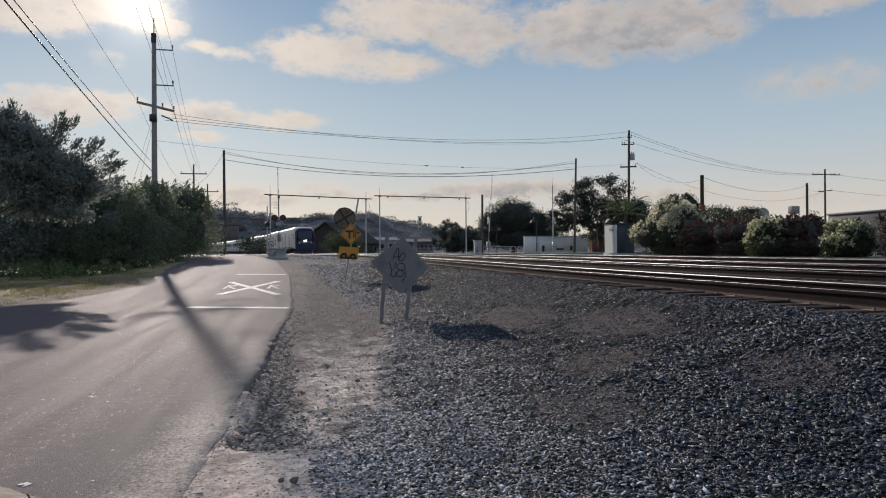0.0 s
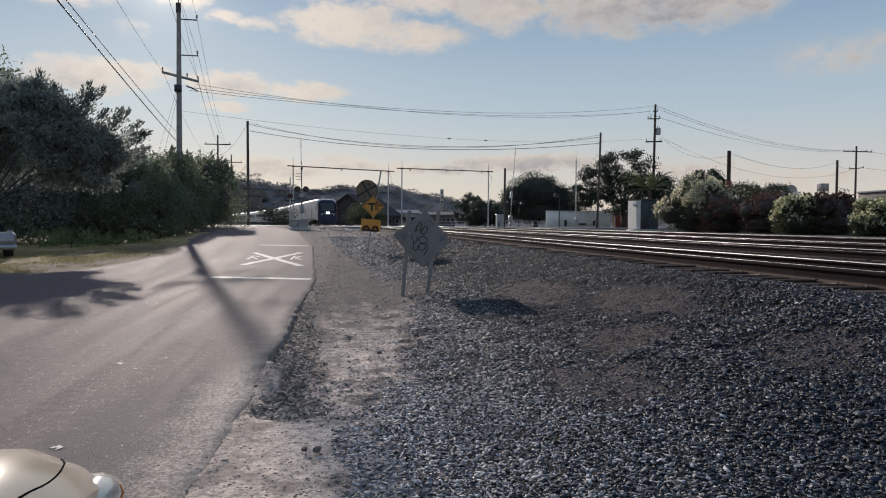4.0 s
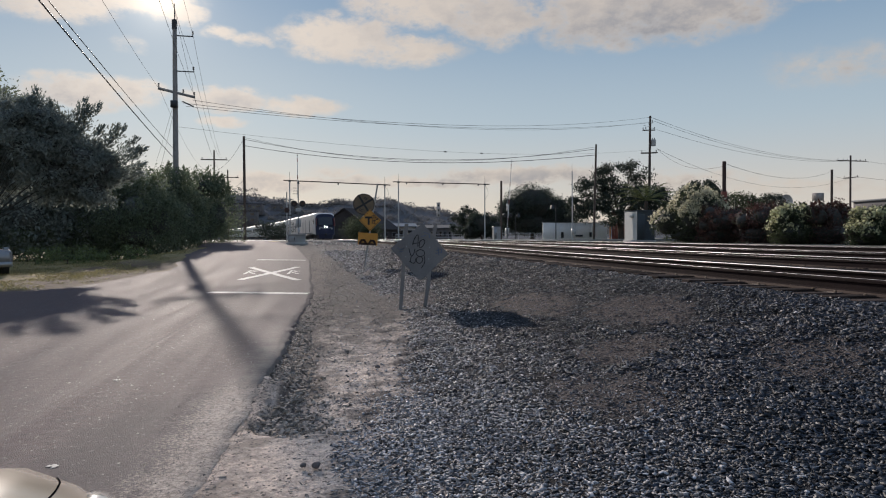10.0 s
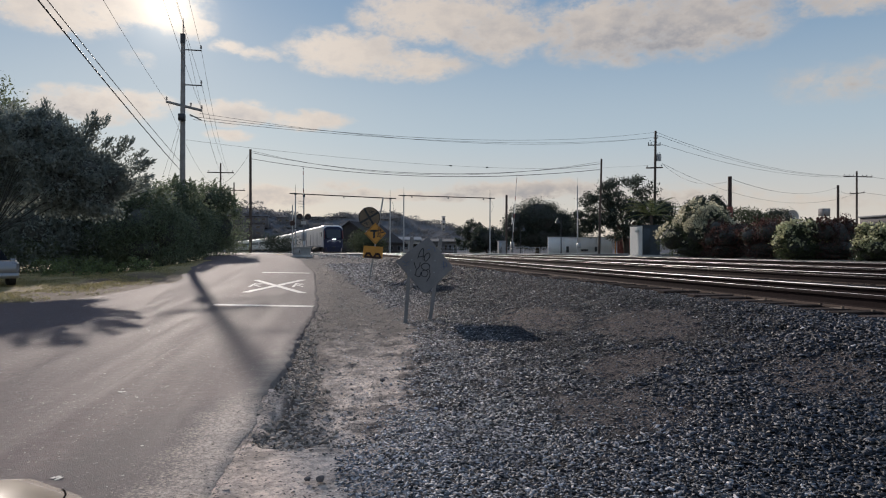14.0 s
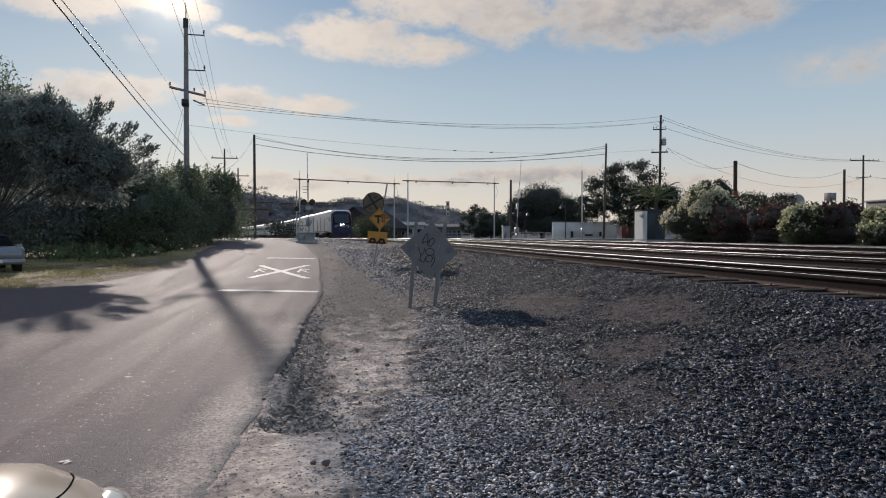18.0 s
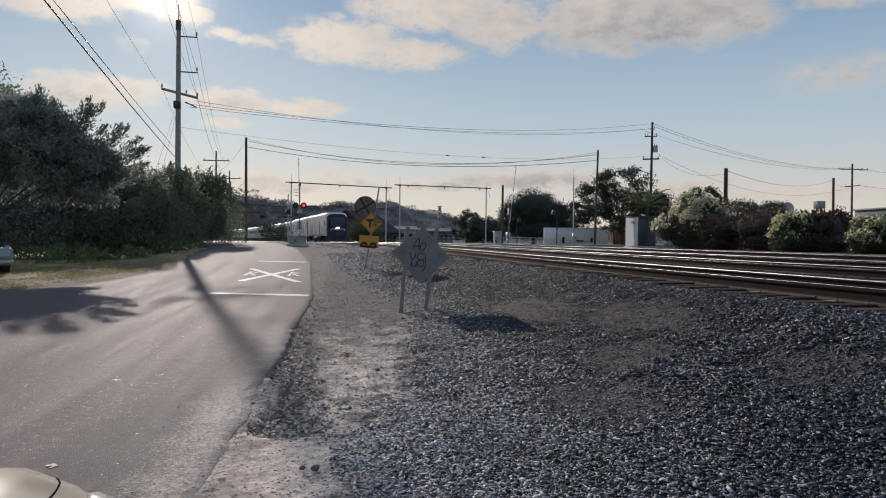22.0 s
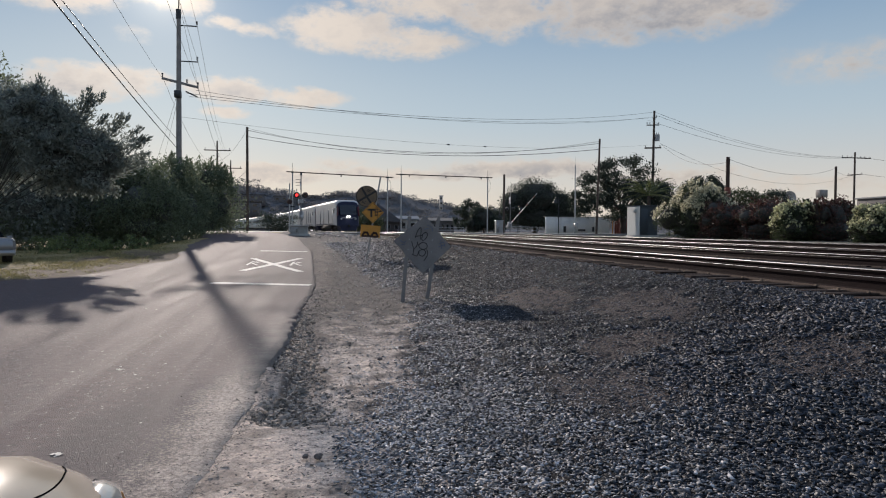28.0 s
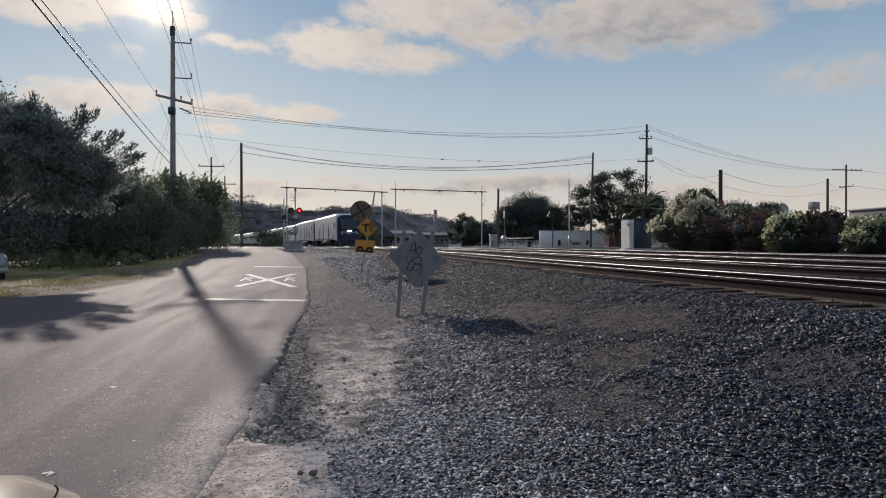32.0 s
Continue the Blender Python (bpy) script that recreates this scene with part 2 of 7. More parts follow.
def leaf_shader(name, color, back, gloss=.45, blossom=None, vary=.5, spec=.35):
    """Thin leaves: light passes through them."""
    mt = bpy.data.materials.new(name)
    mt.use_nodes = True
    nt = mt.node_tree
    b = nt.nodes["Principled BSDF"]
    geo = nt.nodes.new("ShaderNodeNewGeometry")
    mix = nt.nodes.new("ShaderNodeMixRGB")
    mix.inputs[1].default_value = (*[c * (1 - vary * .9) for c in color], 1)
    mix.inputs[2].default_value = (*[c * (1 + vary) for c in color], 1)
    nt.links.new(geo.outputs["Random Per Island"], mix.inputs[0])
    col = mix.outputs[0]
    if blossom:
        tc, n = nt.nodes.new("ShaderNodeTexCoord"), nt.nodes.new("ShaderNodeTexNoise")
        n.inputs["Scale"].default_value, n.inputs["Detail"].default_value = blossom[3], 3
        nt.links.new(tc.outputs["Object"], n.inputs["Vector"])
        add = nt.nodes.new("ShaderNodeMath")
        add.operation = "MULTIPLY_ADD"
        nt.links.new(geo.outputs["Random Per Island"], add.inputs[0])
        add.inputs[1].default_value = .35
        nt.links.new(n.outputs["Fac"], add.inputs[2])
        st = nt.nodes.new("ShaderNodeMapRange")
        nt.links.new(add.outputs[0], st.inputs[0])
        st.inputs[1].default_value, st.inputs[2].default_value = blossom[4], blossom[4] + .06
        m2 = nt.nodes.new("ShaderNodeMixRGB")
        nt.links.new(st.outputs[0], m2.inputs[0])
        nt.links.new(col, m2.inputs[1])
        m2.inputs[2].default_value = (*blossom[:3], 1)
        col = m2.outputs[0]
    nt.links.new(col, b.inputs["Base Color"])
    b.inputs["Roughness"].default_value = gloss
    b.inputs["Specular IOR Level"].default_value = spec
    tr, ms = nt.nodes.new("ShaderNodeBsdfTranslucent"), nt.nodes.new("ShaderNodeMixShader")
    nt.links.new(col, tr.inputs[0])
    ms.inputs[0].default_value = back
    nt.links.new(b.outputs[0], ms.inputs[1])
    nt.links.new(tr.outputs[0], ms.inputs[2])
    nt.links.new(ms.outputs[0], nt.nodes["Material Output"].inputs[0])
    return mt


STEEL = shader("galvanised steel", (.30, .31, .32), .45, .8, .2, 4)
DARK_STEEL = shader("dark painted steel", (.035, .036, .04), .5, .2, .3, 4)
ALU = shader("pale aluminium paint", (.40, .40, .40), .45, .3, .15, 3)
WOOD_POLE = shader("weathered pole wood", (.075, .055, .045), .85, 0, .35, 2, .5, 40)
GREY_POLE = shader("grey pole wood", (.27, .25, .235), .85, 0, .3, 2, .5, 40)
RUST_POLE = shader("rust brown steel", (.05, .026, .021), .75, .1, .35, 2)
TIE_WOOD = shader("sleeper wood", (.055, .041, .035), .95, 0, .45, 6, .8, 50, each=.4, spec=.05)
RAIL_HEAD = shader("polished rail head", (.14, .14, .145), .42, 1.0, .06, 1.5, 0)
# web painted near-black for shade under the head, foot paler for caught light
RAIL_WEB = shader("rusty rail", (.02, .013, .013), .9, .0, .35, 5, .5, 60, spec=.06)
RAIL_FOOT = shader("lit dusty rail foot", (.09, .066, .053), .9, .0, .3, 5, .5, 60, spec=.06)
PLATE = shader("rusty plate", (.20, .15, .11), .75, .3, .3, 8, each=.2)
WIRE = shader("black cable", (.02, .02, .022), .6, 0, .1, 3, 0)
WHITE = shader("white traffic paint", (.72, .71, .68), .6, 0, .12, 3)
YELLOW = shader("faded yellow sheeting", (.52, .235, .03), .5, 0, .2, 2.5, .1, 40)
OLD_YELLOW = shader("dirty yellow sheeting", (.14, .098, .058), .55, 0, .35, 3.0, .1, 40)
BLACK = shader("black paint", (.015, .015, .016), .5, 0, .2, 4)
SIGN_BACK = shader("dull aluminium sign back", (.185, .18, .18), .6, .25, .22, 2.5, .15, 30)
INK = shader("black marker ink", (.012, .012, .014), .5, 0, .1, 6, 0)
BLUE_INK = shader("faded blue ink", (.10, .13, .22), .6, 0, .3, 6, 0)
CONCRETE = shader("grey concrete", (.36, .35, .33), .85, 0, .2, 2, .4, 30)
# one cabinet in two tones: shade painted dark, sunlit end painted pale
CABINET_SHADED = shader("shaded grey green cabinet paint", (.06, .072, .082), .8, 0, .12, 1.2, .1, spec=.2)
CABINET_LIT = shader("sunlit cabinet paint", (.50, .505, .485), .8, 0, .1, 1.2, .1)
WHITE_WALL = shader("white painted wall", (.80, .79, .77), .8, 0, .1, 1, .2)
RED_DOOR = shader("dull red wood", (.20, .055, .04), .7, 0, .25, 2)
ORANGE = shader("orange post paint", (.55, .22, .05), .6, 0, .2, 2)
GLASS_DARK = shader("dark tinted glass", (.012, .014, .018), .08, 0, .1, 1, 0, spec=.6)
BARK = shader("brown bark", (.075, .055, .042), .95, 0, .4, 4, .9, 25)
TYRE = shader("black rubber", (.018, .018, .018), .85, 0, .2, 8, .3)


# ---- mesh making ----
class Shape:
    """Collects vertices and faces of one mesh."""

    def __init__(self):
        self.v, self.f = [], []

    def add(self, verts, faces):
        n = len(self.v)
        self.v += [tuple(p) for p in verts]
        self.f += [tuple(n + i for i in q) for q in faces]
        return self

    def box(self, c, s, turn=None, bevel=0.0):
        hx, hy, hz = s[0] / 2, s[1] / 2, s[2] / 2
        b = min(bevel, hx * .9, hy * .9, hz * .9)
        pts, faces = [], []
        if b <= 0:
            pts = [(x, y, z) for z in (-hz, hz) for x, y in ((-hx, -hy), (hx, -hy), (hx, hy), (-hx, hy))]
            faces = [(3, 2, 1, 0), (4, 5, 6, 7), (0, 1, 5, 4), (1, 2, 6, 5), (2, 3, 7, 6), (3, 0, 4, 7)]
        else:
            def ring(ix, iy, z):
                return [(-ix + b, -iy, z), (ix - b, -iy, z), (ix, -iy + b, z), (ix, iy - b, z),
                        (ix - b, iy, z), (-ix + b, iy, z), (-ix, iy - b, z), (-ix, -iy + b, z)]
            pts = ring(hx - b * .7, hy - b * .7, -hz) + ring(hx, hy, -hz + b) + ring(hx, hy, hz - b) + ring(hx - b * .7, hy - b * .7, hz)
            faces = [tuple(range(7, -1, -1)), tuple(range(24, 32))]
            for r in range(3):
                for i in range(8):
                    k = (i + 1) % 8
                    faces.append((r * 8 + i, r * 8 + k, r * 8 + 8 + k, r * 8 + 8 + i))
        t = turn if turn is not None else Matrix.Identity(4)
        return self.add([Vector(c) + (t @ Vector(p)) for p in pts], faces)

    def tube(self, p0, p1, r0, r1=None, n=10, caps=True):
        p0, p1 = Vector(p0), Vector(p1)
        r1 = r0 if r1 is None else r1
        q = (p1 - p0).to_track_quat("Z", "Y")
        pts = []
        for p, r in ((p0, r0), (p1, r1)):
            pts += [p + q @ Vector((r * math.cos(2 * math.pi * i / n), r * math.sin(2 * math.pi * i / n), 0)) for i in range(n)]
        faces = [(i, (i + 1) % n, n + (i + 1) % n, n + i) for i in range(n)]
        if caps:
            faces += [tuple(range(n - 1, -1, -1)), tuple(range(n, 2 * n))]
        return self.add(pts, faces)

    def plate(self, outline, thick, to_world):
        """A flat plate: outline in its own (u, v), thickness along w, placed by a matrix."""
        n = len(outline)
        pts = [to_world @ Vector((u, v, w)) for w in (-thick / 2, thick / 2) for u, v in outline]
        faces = [tuple(range(n - 1, -1, -1)), tuple(range(n, 2 * n))]
        faces += [(i, (i + 1) % n, n + (i + 1) % n, n + i) for i in range(n)]
        return self.add(pts, faces)

    def loft(self, rings, caps=True):
        n = len(rings[0])
        pts = [p for r in rings for p in r]
        faces = []
        for r in range(len(rings) - 1):
            for i in range(n):
                k = (i + 1) % n
                faces.append((r * n + i, r * n + k, (r + 1) * n + k, (r + 1) * n + i))
        if caps:
            faces += [tuple(range(n - 1, -1, -1)), tuple((len(rings) - 1) * n + i for i in range(n))]
        return self.add(pts, faces)

    def path_tube(self, pts, r, n=6):
        for a, b in zip(pts[:-1], pts[1:]):
            self.tube(a, b, r, r, n)
        return self

    def data(self, name, smooth=0.0):
        me = bpy.data.meshes.new(name)
        me.from_pydata(self.v, [], self.f)
        if smooth:
            me.shade_smooth()
            me.set_sharp_from_angle(angle=radians(smooth))
        me.update()
        return me


def part(name, shape, material, parent=None, label="", smooth=40.0):
    me = shape.data(name, smooth) if isinstance(shape, Shape) else shape
    if not me.materials:
        me.materials.append(material)
    ob = new(name, me)
    ob.parent = parent
    if label:
        ob["label"] = label
    return ob


def thing(name, label, category, at=None, group="", kind=""):
    ob = new(name)
    ob.empty_display_size = .2
    if at is not None:
        ob.matrix_basis = at
    return tagged(ob, label, category, group, kind)


def np_mesh(name, verts, quads, material, smooth=False):
    me = bpy.data.meshes.new(name)
    n, k = len(quads), quads.shape[1]
    me.vertices.add(len(verts))
    me.vertices.foreach_set("co", np.asarray(verts, np.float32).ravel())
    me.loops.add(n * k)
    me.loops.foreach_set("vertex_index", np.asarray(quads, np.int32).ravel())
    me.polygons.add(n)
    me.polygons.foreach_set("loop_start", np.arange(0, n * k, k, dtype=np.int32))
    if smooth:
        me.polygons.foreach_set("use_smooth", np.ones(n, bool))
    me.update(calc_edges=True)
    me.materials.append(material)
    return me


# ---- lie of the land ----
ROAD_Y = (-400, 17, 20, 24.6, 30.7, 35.2, 50, 65, 78, 90, 3000)
ROAD_Z = (0, 0, .02, .14, .30, .50, .98, 1.24, 1.33, 1.33, 1.33)
TRACK_Y = (-200, 35, 60, 91, 105, 126, 152, 189, 248, 304, 420)
TRACK_X = (6.8, 6.8, 5.9, 2.6, .3, -3.2, -7.6, -14.5, -27, -41, -72)


def soft(y, ys, vs, w):
    y = np.asarray(y, float)
    return sum(np.interp(y + d * w, ys, vs) for d in (-1, -.6, -.2, .2, .6, 1)) / 6


def road_z(y):
    return soft(y, ROAD_Y, ROAD_Z, 2.5)


def bed_z(y):
    return .86 + .27 * soft(y, (20, 90), (0, 1), 6)


def track_x(y):
    return soft(y, TRACK_Y, TRACK_X, 12)


def land(x, y):
    """Height of the ground: road level, ballast shoulder, track bed."""
    x, y = np.asarray(x, float), np.asarray(y, float)
    u = x - (track_x(y) - 6.8)
    s = soft(u, (1.0, 2.9, 4.3, 5.25), (0, .25, .62, 1), .25)
    rz, bz = road_z(y), bed_z(y)
    z = rz + (bz - rz) * s
    z = z - .042 * (1 - s) * np.clip((u + 9) * 2, 0, 1) * np.clip((90 - y) / 10, 0, 1)
    # the sandy corner stands level with the asphalt
    corner = soft(y, (5.6, 5.85), (1, 0), .1) * soft(x, (.3, .9), (1, 0), .1) * np.clip((x - right_edge(y) + .05 + .02 * blotch(x, y, .5, 55)) / .08, 0, 1)
    z = z + .027 * (1 - s) * np.maximum(corner, .8 * sand_spur(x, y)) - .055 * washed_out(x, y)
    # the verge lies lower than the rising road
    low = soft(x, (-13, -9), (1, 0), .5) * soft(y, (20, 40, 66, 84), (0, 1, 1, 0), 3)
    return z * (1 - low) + .22 * low


def blotch(x, y, s, seed):
    """Smooth random field for bare patches."""
    r = np.random.default_rng(seed)
    out = 0
    for k in range(7):
        a, ph = r.uniform(0, 6.28), r.uniform(0, 6.28)
        f = r.uniform(.5, 1.6) / s
        out = out + np.sin((x * math.cos(a) + y * math.sin(a)) * f * 6.28 + ph)
    return out / 3.0


def ground_z(x, y):
    return float(land(x, y))


def right_edge(y):
    return np.interp(y, (-60, 4.4, 5.6, 6.3, 8.6, 11, 14.2, 16, 20, 35, 50, 65, 80), (-.9, -.85, -.76, -.73, -.75, -.66, -.66, -.57, -.5, -1.0, -2.4, -4.6, -7.6))


def left_edge(y):
    return np.interp(y, (-60, 20, 21.5, 22.3, 24.5, 29.5, 45, 65, 80), (-9.9, -9.7, -9.2, -8.1, -7.2, -6.7, -8, -10.8, -14.5))


def washed_out(x, y):
    """How far the soil beside the asphalt has been washed away, 0 to 1."""
    x = x + .025 * blotch(x, y, .35, 51)
    y = y + .05 * blotch(x, y, .4, 52)
    left = np.interp(y, (5.7, 5.85, 6.06, 6.67, 7.3, 7.9, 8.3, 8.6), (-.5, -.63, -.68, -.66, -.55, -.52, -.68, -1.2))
    right = np.interp(y, (5.7, 6.3, 7, 8, 10, 13, 16), (.2, .0, -.05, -.05, -.15, -.3, -.45))
    return np.clip((x - left) / .05, 0, 1) * np.clip((right - x) / .4, 0, 1) * np.clip((y - 5.72) / .08, 0, 1) * np.clip((17 - y) / 6, 0, 1)


def sand_spur(x, y):
    """Soil that still stands level with the asphalt."""
    left = np.interp(y, (5.7, 5.85, 6.06, 6.67, 7.3, 7.9, 8.3, 8.6), (-.5, -.63, -.68, -.66, -.55, -.52, -.68, -1.2))
    return np.clip((left + .02 + .04 * blotch(x, y, .3, 56) - x) / .12, 0, 1) * np.clip((8.6 - y) / .3, 0, 1) * np.clip((y - 5.2) / .3, 0, 1) * np.clip((x - right_edge(y) + .05 + .02 * blotch(x, y, .5, 55)) / .08, 0, 1)


# fine brown grit shows through the stone here: centre and half lengths
PATCHES = ((4.25, 9.3, .65, 1.6), (3.6, 12.4, .65, 2.0), (2.5, 6.05, .65, 1.0), (4.15, 5.6, .55, .85), (3.3, 7.6, .6, .8), (1.9, 17, .8, 2.2))


# ---- ground ----
class Nodes:
    """Short hand for building a surface's nodes."""

    def __init__(self, name):
        self.mt = bpy.data.materials.new(name)
        self.mt.use_nodes = True
        self.nt = self.mt.node_tree
        self.bsdf = self.nt.nodes["Principled BSDF"]
        tc, sep = self.nt.nodes.new("ShaderNodeTexCoord"), self.nt.nodes.new("ShaderNodeSeparateXYZ")
        self.at = tc.outputs["Object"]
        self.nt.links.new(self.at, sep.inputs[0])
        self.x, self.y, self.z = sep.outputs

    def put(self, sock, v):
        if isinstance(v, tuple):
            sock.default_value = (*v, 1) if len(v) == 3 and len(sock.default_value) == 4 else v
        elif isinstance(v, (int, float)):
            sock.default_value = v
        else:
            self.nt.links.new(v, sock)

    def noise(self, scale, detail=6, rough=.6, stretch=None):
        n = self.nt.nodes.new("ShaderNodeTexNoise")
        n.inputs["Scale"].default_value, n.inputs["Detail"].default_value, n.inputs["Roughness"].default_value = scale, detail, rough
        self.nt.links.new(self.stretched(stretch), n.inputs["Vector"])
        return n.outputs["Fac"]

    def stretched(self, stretch):
        if not stretch:
            return self.at
        mp = self.nt.nodes.new("ShaderNodeMapping")
        mp.inputs["Scale"].default_value = stretch
        self.nt.links.new(self.at, mp.inputs[0])
        return mp.outputs[0]

    def cells(self, scale, stretch=None):
        """Random value of each pebble, and its height."""
        n = self.nt.nodes.new("ShaderNodeTexVoronoi")
        n.inputs["Scale"].default_value = scale
        self.nt.links.new(self.stretched(stretch), n.inputs["Vector"])
        sep = self.nt.nodes.new("ShaderNodeSeparateColor")
        self.nt.links.new(n.outputs["Color"], sep.inputs[0])
        return sep.outputs[0], n.outputs["Distance"]

    def m(self, op, a, c=0.0):
        n = self.nt.nodes.new("ShaderNodeMath")
        n.operation = op
        self.put(n.inputs[0], a)
        self.put(n.inputs[1], c)
        return n.outputs[0]

    def step(self, v, a, c, lo=0.0, hi=1.0):
        n = self.nt.nodes.new("ShaderNodeMapRange")
        n.interpolation_type = "SMOOTHSTEP"
        self.put(n.inputs[0], v)
        for i, q in enumerate((a, c, lo, hi)):
            n.inputs[1 + i].default_value = q
        return n.outputs[0]

    def mix(self, f, a, c, blend="MIX"):
        n = self.nt.nodes.new("ShaderNodeMixRGB")
        n.blend_type = blend
        for i, v in enumerate((f, a, c)):
            self.put(n.inputs[i], v)
        return n.outputs[0]

    def done(self, color, rough, spec, height=None, strength=.8, distance=.02):
        self.put(self.bsdf.inputs["Base Color"], color)
        self.put(self.bsdf.inputs["Roughness"], rough)
        self.bsdf.inputs["Specular IOR Level"].default_value = spec
        if height is not None:
            bp = self.nt.nodes.new("ShaderNodeBump")
            bp.inputs["Strength"].default_value, bp.inputs["Distance"].default_value = strength, distance
            self.nt.links.new(height, bp.inputs["Height"])
            self.nt.links.new(bp.outputs[0], self.bsdf.inputs["Normal"])
        return self.mt


def ground_material():
    k = Nodes("ground earth and grit")
    n1, n2, n3, n4 = k.noise(.55), k.noise(2.2), k.noise(14), k.noise(70, 3)
    small, small_d = k.cells(62)
    large, large_d = k.cells(27)
    x = k.m("ADD", k.x, k.m("MULTIPLY", k.m("SUBTRACT", n1, .5), 2.0))
    x = k.m("ADD", x, k.m("MULTIPLY", k.m("SUBTRACT", n2, .5), 1.2))
    # crushed stone too deep to be modelled, painted near-black as shade between stones
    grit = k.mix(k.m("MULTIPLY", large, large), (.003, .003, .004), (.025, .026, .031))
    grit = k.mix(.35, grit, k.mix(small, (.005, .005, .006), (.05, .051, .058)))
    brown = k.mix(k.m("MULTIPLY", small, n3), (.036, .030, .029), (.20, .165, .152))
    brown = k.mix(k.step(k.y, 13, 21, 0, .65), brown, k.mix(small, (.018, .017, .018), (.06, .055, .056)))
    sand = k.mix(k.step(k.m("ADD", k.m("MULTIPLY", n3, .6), k.m("MULTIPLY", n4, .4)), .36, .64), (.36, .288, .245), (.82, .665, .545))
    sand = k.mix(k.m("MULTIPLY", k.step(n2, .46, .64), .75), sand, (.21, .172, .142))
    sand = k.mix(k.step(small, .93, .95), sand, (.09, .077, .07))
    rut = k.noise(1.3, 5, .65, (2.2, .35, 1))
    sand = k.mix(k.m("MULTIPLY", k.m("MULTIPLY", k.step(rut, .47, .6), k.step(k.y, 5.9, 7.5)), .5), sand, (.14, .118, .104))
    dull = k.mix(k.m("MULTIPLY", small, n3), (.08, .063, .055), (.33, .265, .22))
    dull = k.mix(k.step(k.noise(.9, 6, .7, (2.4, .5, 1)), .48, .6, 0, .6), dull, (.05, .043, .041))
    sand = k.mix(k.m("MULTIPLY", k.step(k.m("ADD", k.y, k.m("MULTIPLY", n2, 8.0)), 12, 19), .95), sand, k.mix(.9, dull, (.033, .030, .031)))
    patchy = k.noise(1.5, 6, .72, (1.5, .7, 1))
    worn = k.step(k.y, 7.5, 11)
    sand = k.mix(k.m("MULTIPLY", worn, k.step(patchy, .5, .62, 0, .55)), sand, (.055, .049, .047))
    sand = k.mix(k.m("MULTIPLY", k.m("MULTIPLY", worn, k.step(k.y, 20, 13)), k.step(patchy, .46, .34, 0, .55)), sand, (.42, .345, .285))
    grass = k.mix(n3, (.225, .17, .08), (.43, .335, .165))
    grass = k.mix(k.step(n1, .53, .66), grass, (.27, .22, .105))
    grass = k.mix(k.step(n2, .55, .66), grass, (.17, .13, .085))
    grass = k.mix(k.step(small, .8, .9), grass, (.09, .075, .04))
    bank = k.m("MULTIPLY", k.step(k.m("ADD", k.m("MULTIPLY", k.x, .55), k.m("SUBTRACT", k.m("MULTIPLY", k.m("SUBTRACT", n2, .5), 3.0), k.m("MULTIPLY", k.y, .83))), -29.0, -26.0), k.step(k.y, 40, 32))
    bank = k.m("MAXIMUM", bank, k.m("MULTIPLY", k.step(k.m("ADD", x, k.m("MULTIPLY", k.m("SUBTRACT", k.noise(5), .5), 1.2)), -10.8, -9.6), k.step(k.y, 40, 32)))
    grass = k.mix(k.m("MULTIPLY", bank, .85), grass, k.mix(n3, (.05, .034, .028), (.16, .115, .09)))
    far = k.mix(n2, (.12, .11, .085), (.22, .20, .16))
    col = k.mix(k.step(k.m("SUBTRACT", x, k.step(k.y, 5.5, 12, -.1, .95)), .1, .75), sand, brown)
    hollow = k.m("MULTIPLY", k.step(k.m("ADD", k.x, k.m("ADD", k.m("MULTIPLY", k.m("SUBTRACT", n1, .5), .9), k.m("MULTIPLY", k.m("SUBTRACT", n2, .5), 1.0))), -.02, -.32), k.step(k.m("ADD", k.y, k.m("MULTIPLY", k.m("SUBTRACT", n2, .5), .3)), 5.7, 5.86))
    spur = k.m("MULTIPLY", k.step(k.m("ADD", k.x, k.m("MULTIPLY", k.m("SUBTRACT", n3, .5), .12)), -.5, -.58), k.step(k.m("ADD", k.y, k.m("MULTIPLY", n2, .4)), 8.7, 8.3))
    hollow = k.m("MULTIPLY", hollow, k.m("SUBTRACT", 1.0, spur))
    col = k.mix(k.m("MULTIPLY", hollow, k.step(k.x, -6, -5)), col, k.mix(.2, dull, brown))
    bare = 0.0
    for cx, cy, rx, ry in PATCHES:
        dx, dy = k.m("DIVIDE", k.m("SUBTRACT", k.x, cx), rx), k.m("DIVIDE", k.m("SUBTRACT", k.y, cy), ry)
        bare = k.m("MAXIMUM", bare, k.m("SUBTRACT", 1.0, k.m("ADD", k.m("MULTIPLY", dx, dx), k.m("MULTIPLY", dy, dy))))
    bare = k.step(k.m("ADD", bare, k.m("ADD", k.m("MULTIPLY", k.m("SUBTRACT", n2, .5), .9), k.m("MULTIPLY", k.m("SUBTRACT", k.noise(6), .5), 1.6))), .05, .5)
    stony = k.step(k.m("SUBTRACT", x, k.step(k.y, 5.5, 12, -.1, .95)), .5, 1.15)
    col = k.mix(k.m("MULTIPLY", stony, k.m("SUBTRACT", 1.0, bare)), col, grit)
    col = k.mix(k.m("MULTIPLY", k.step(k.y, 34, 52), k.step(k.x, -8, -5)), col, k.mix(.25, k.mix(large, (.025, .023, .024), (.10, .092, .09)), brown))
    # track bed painted near-black, standing in for backlit shade about the rails
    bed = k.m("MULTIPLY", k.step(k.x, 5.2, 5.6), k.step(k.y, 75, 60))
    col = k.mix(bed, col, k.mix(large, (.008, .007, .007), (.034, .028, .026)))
    col = k.mix(k.step(x, 19, 27), col, far)
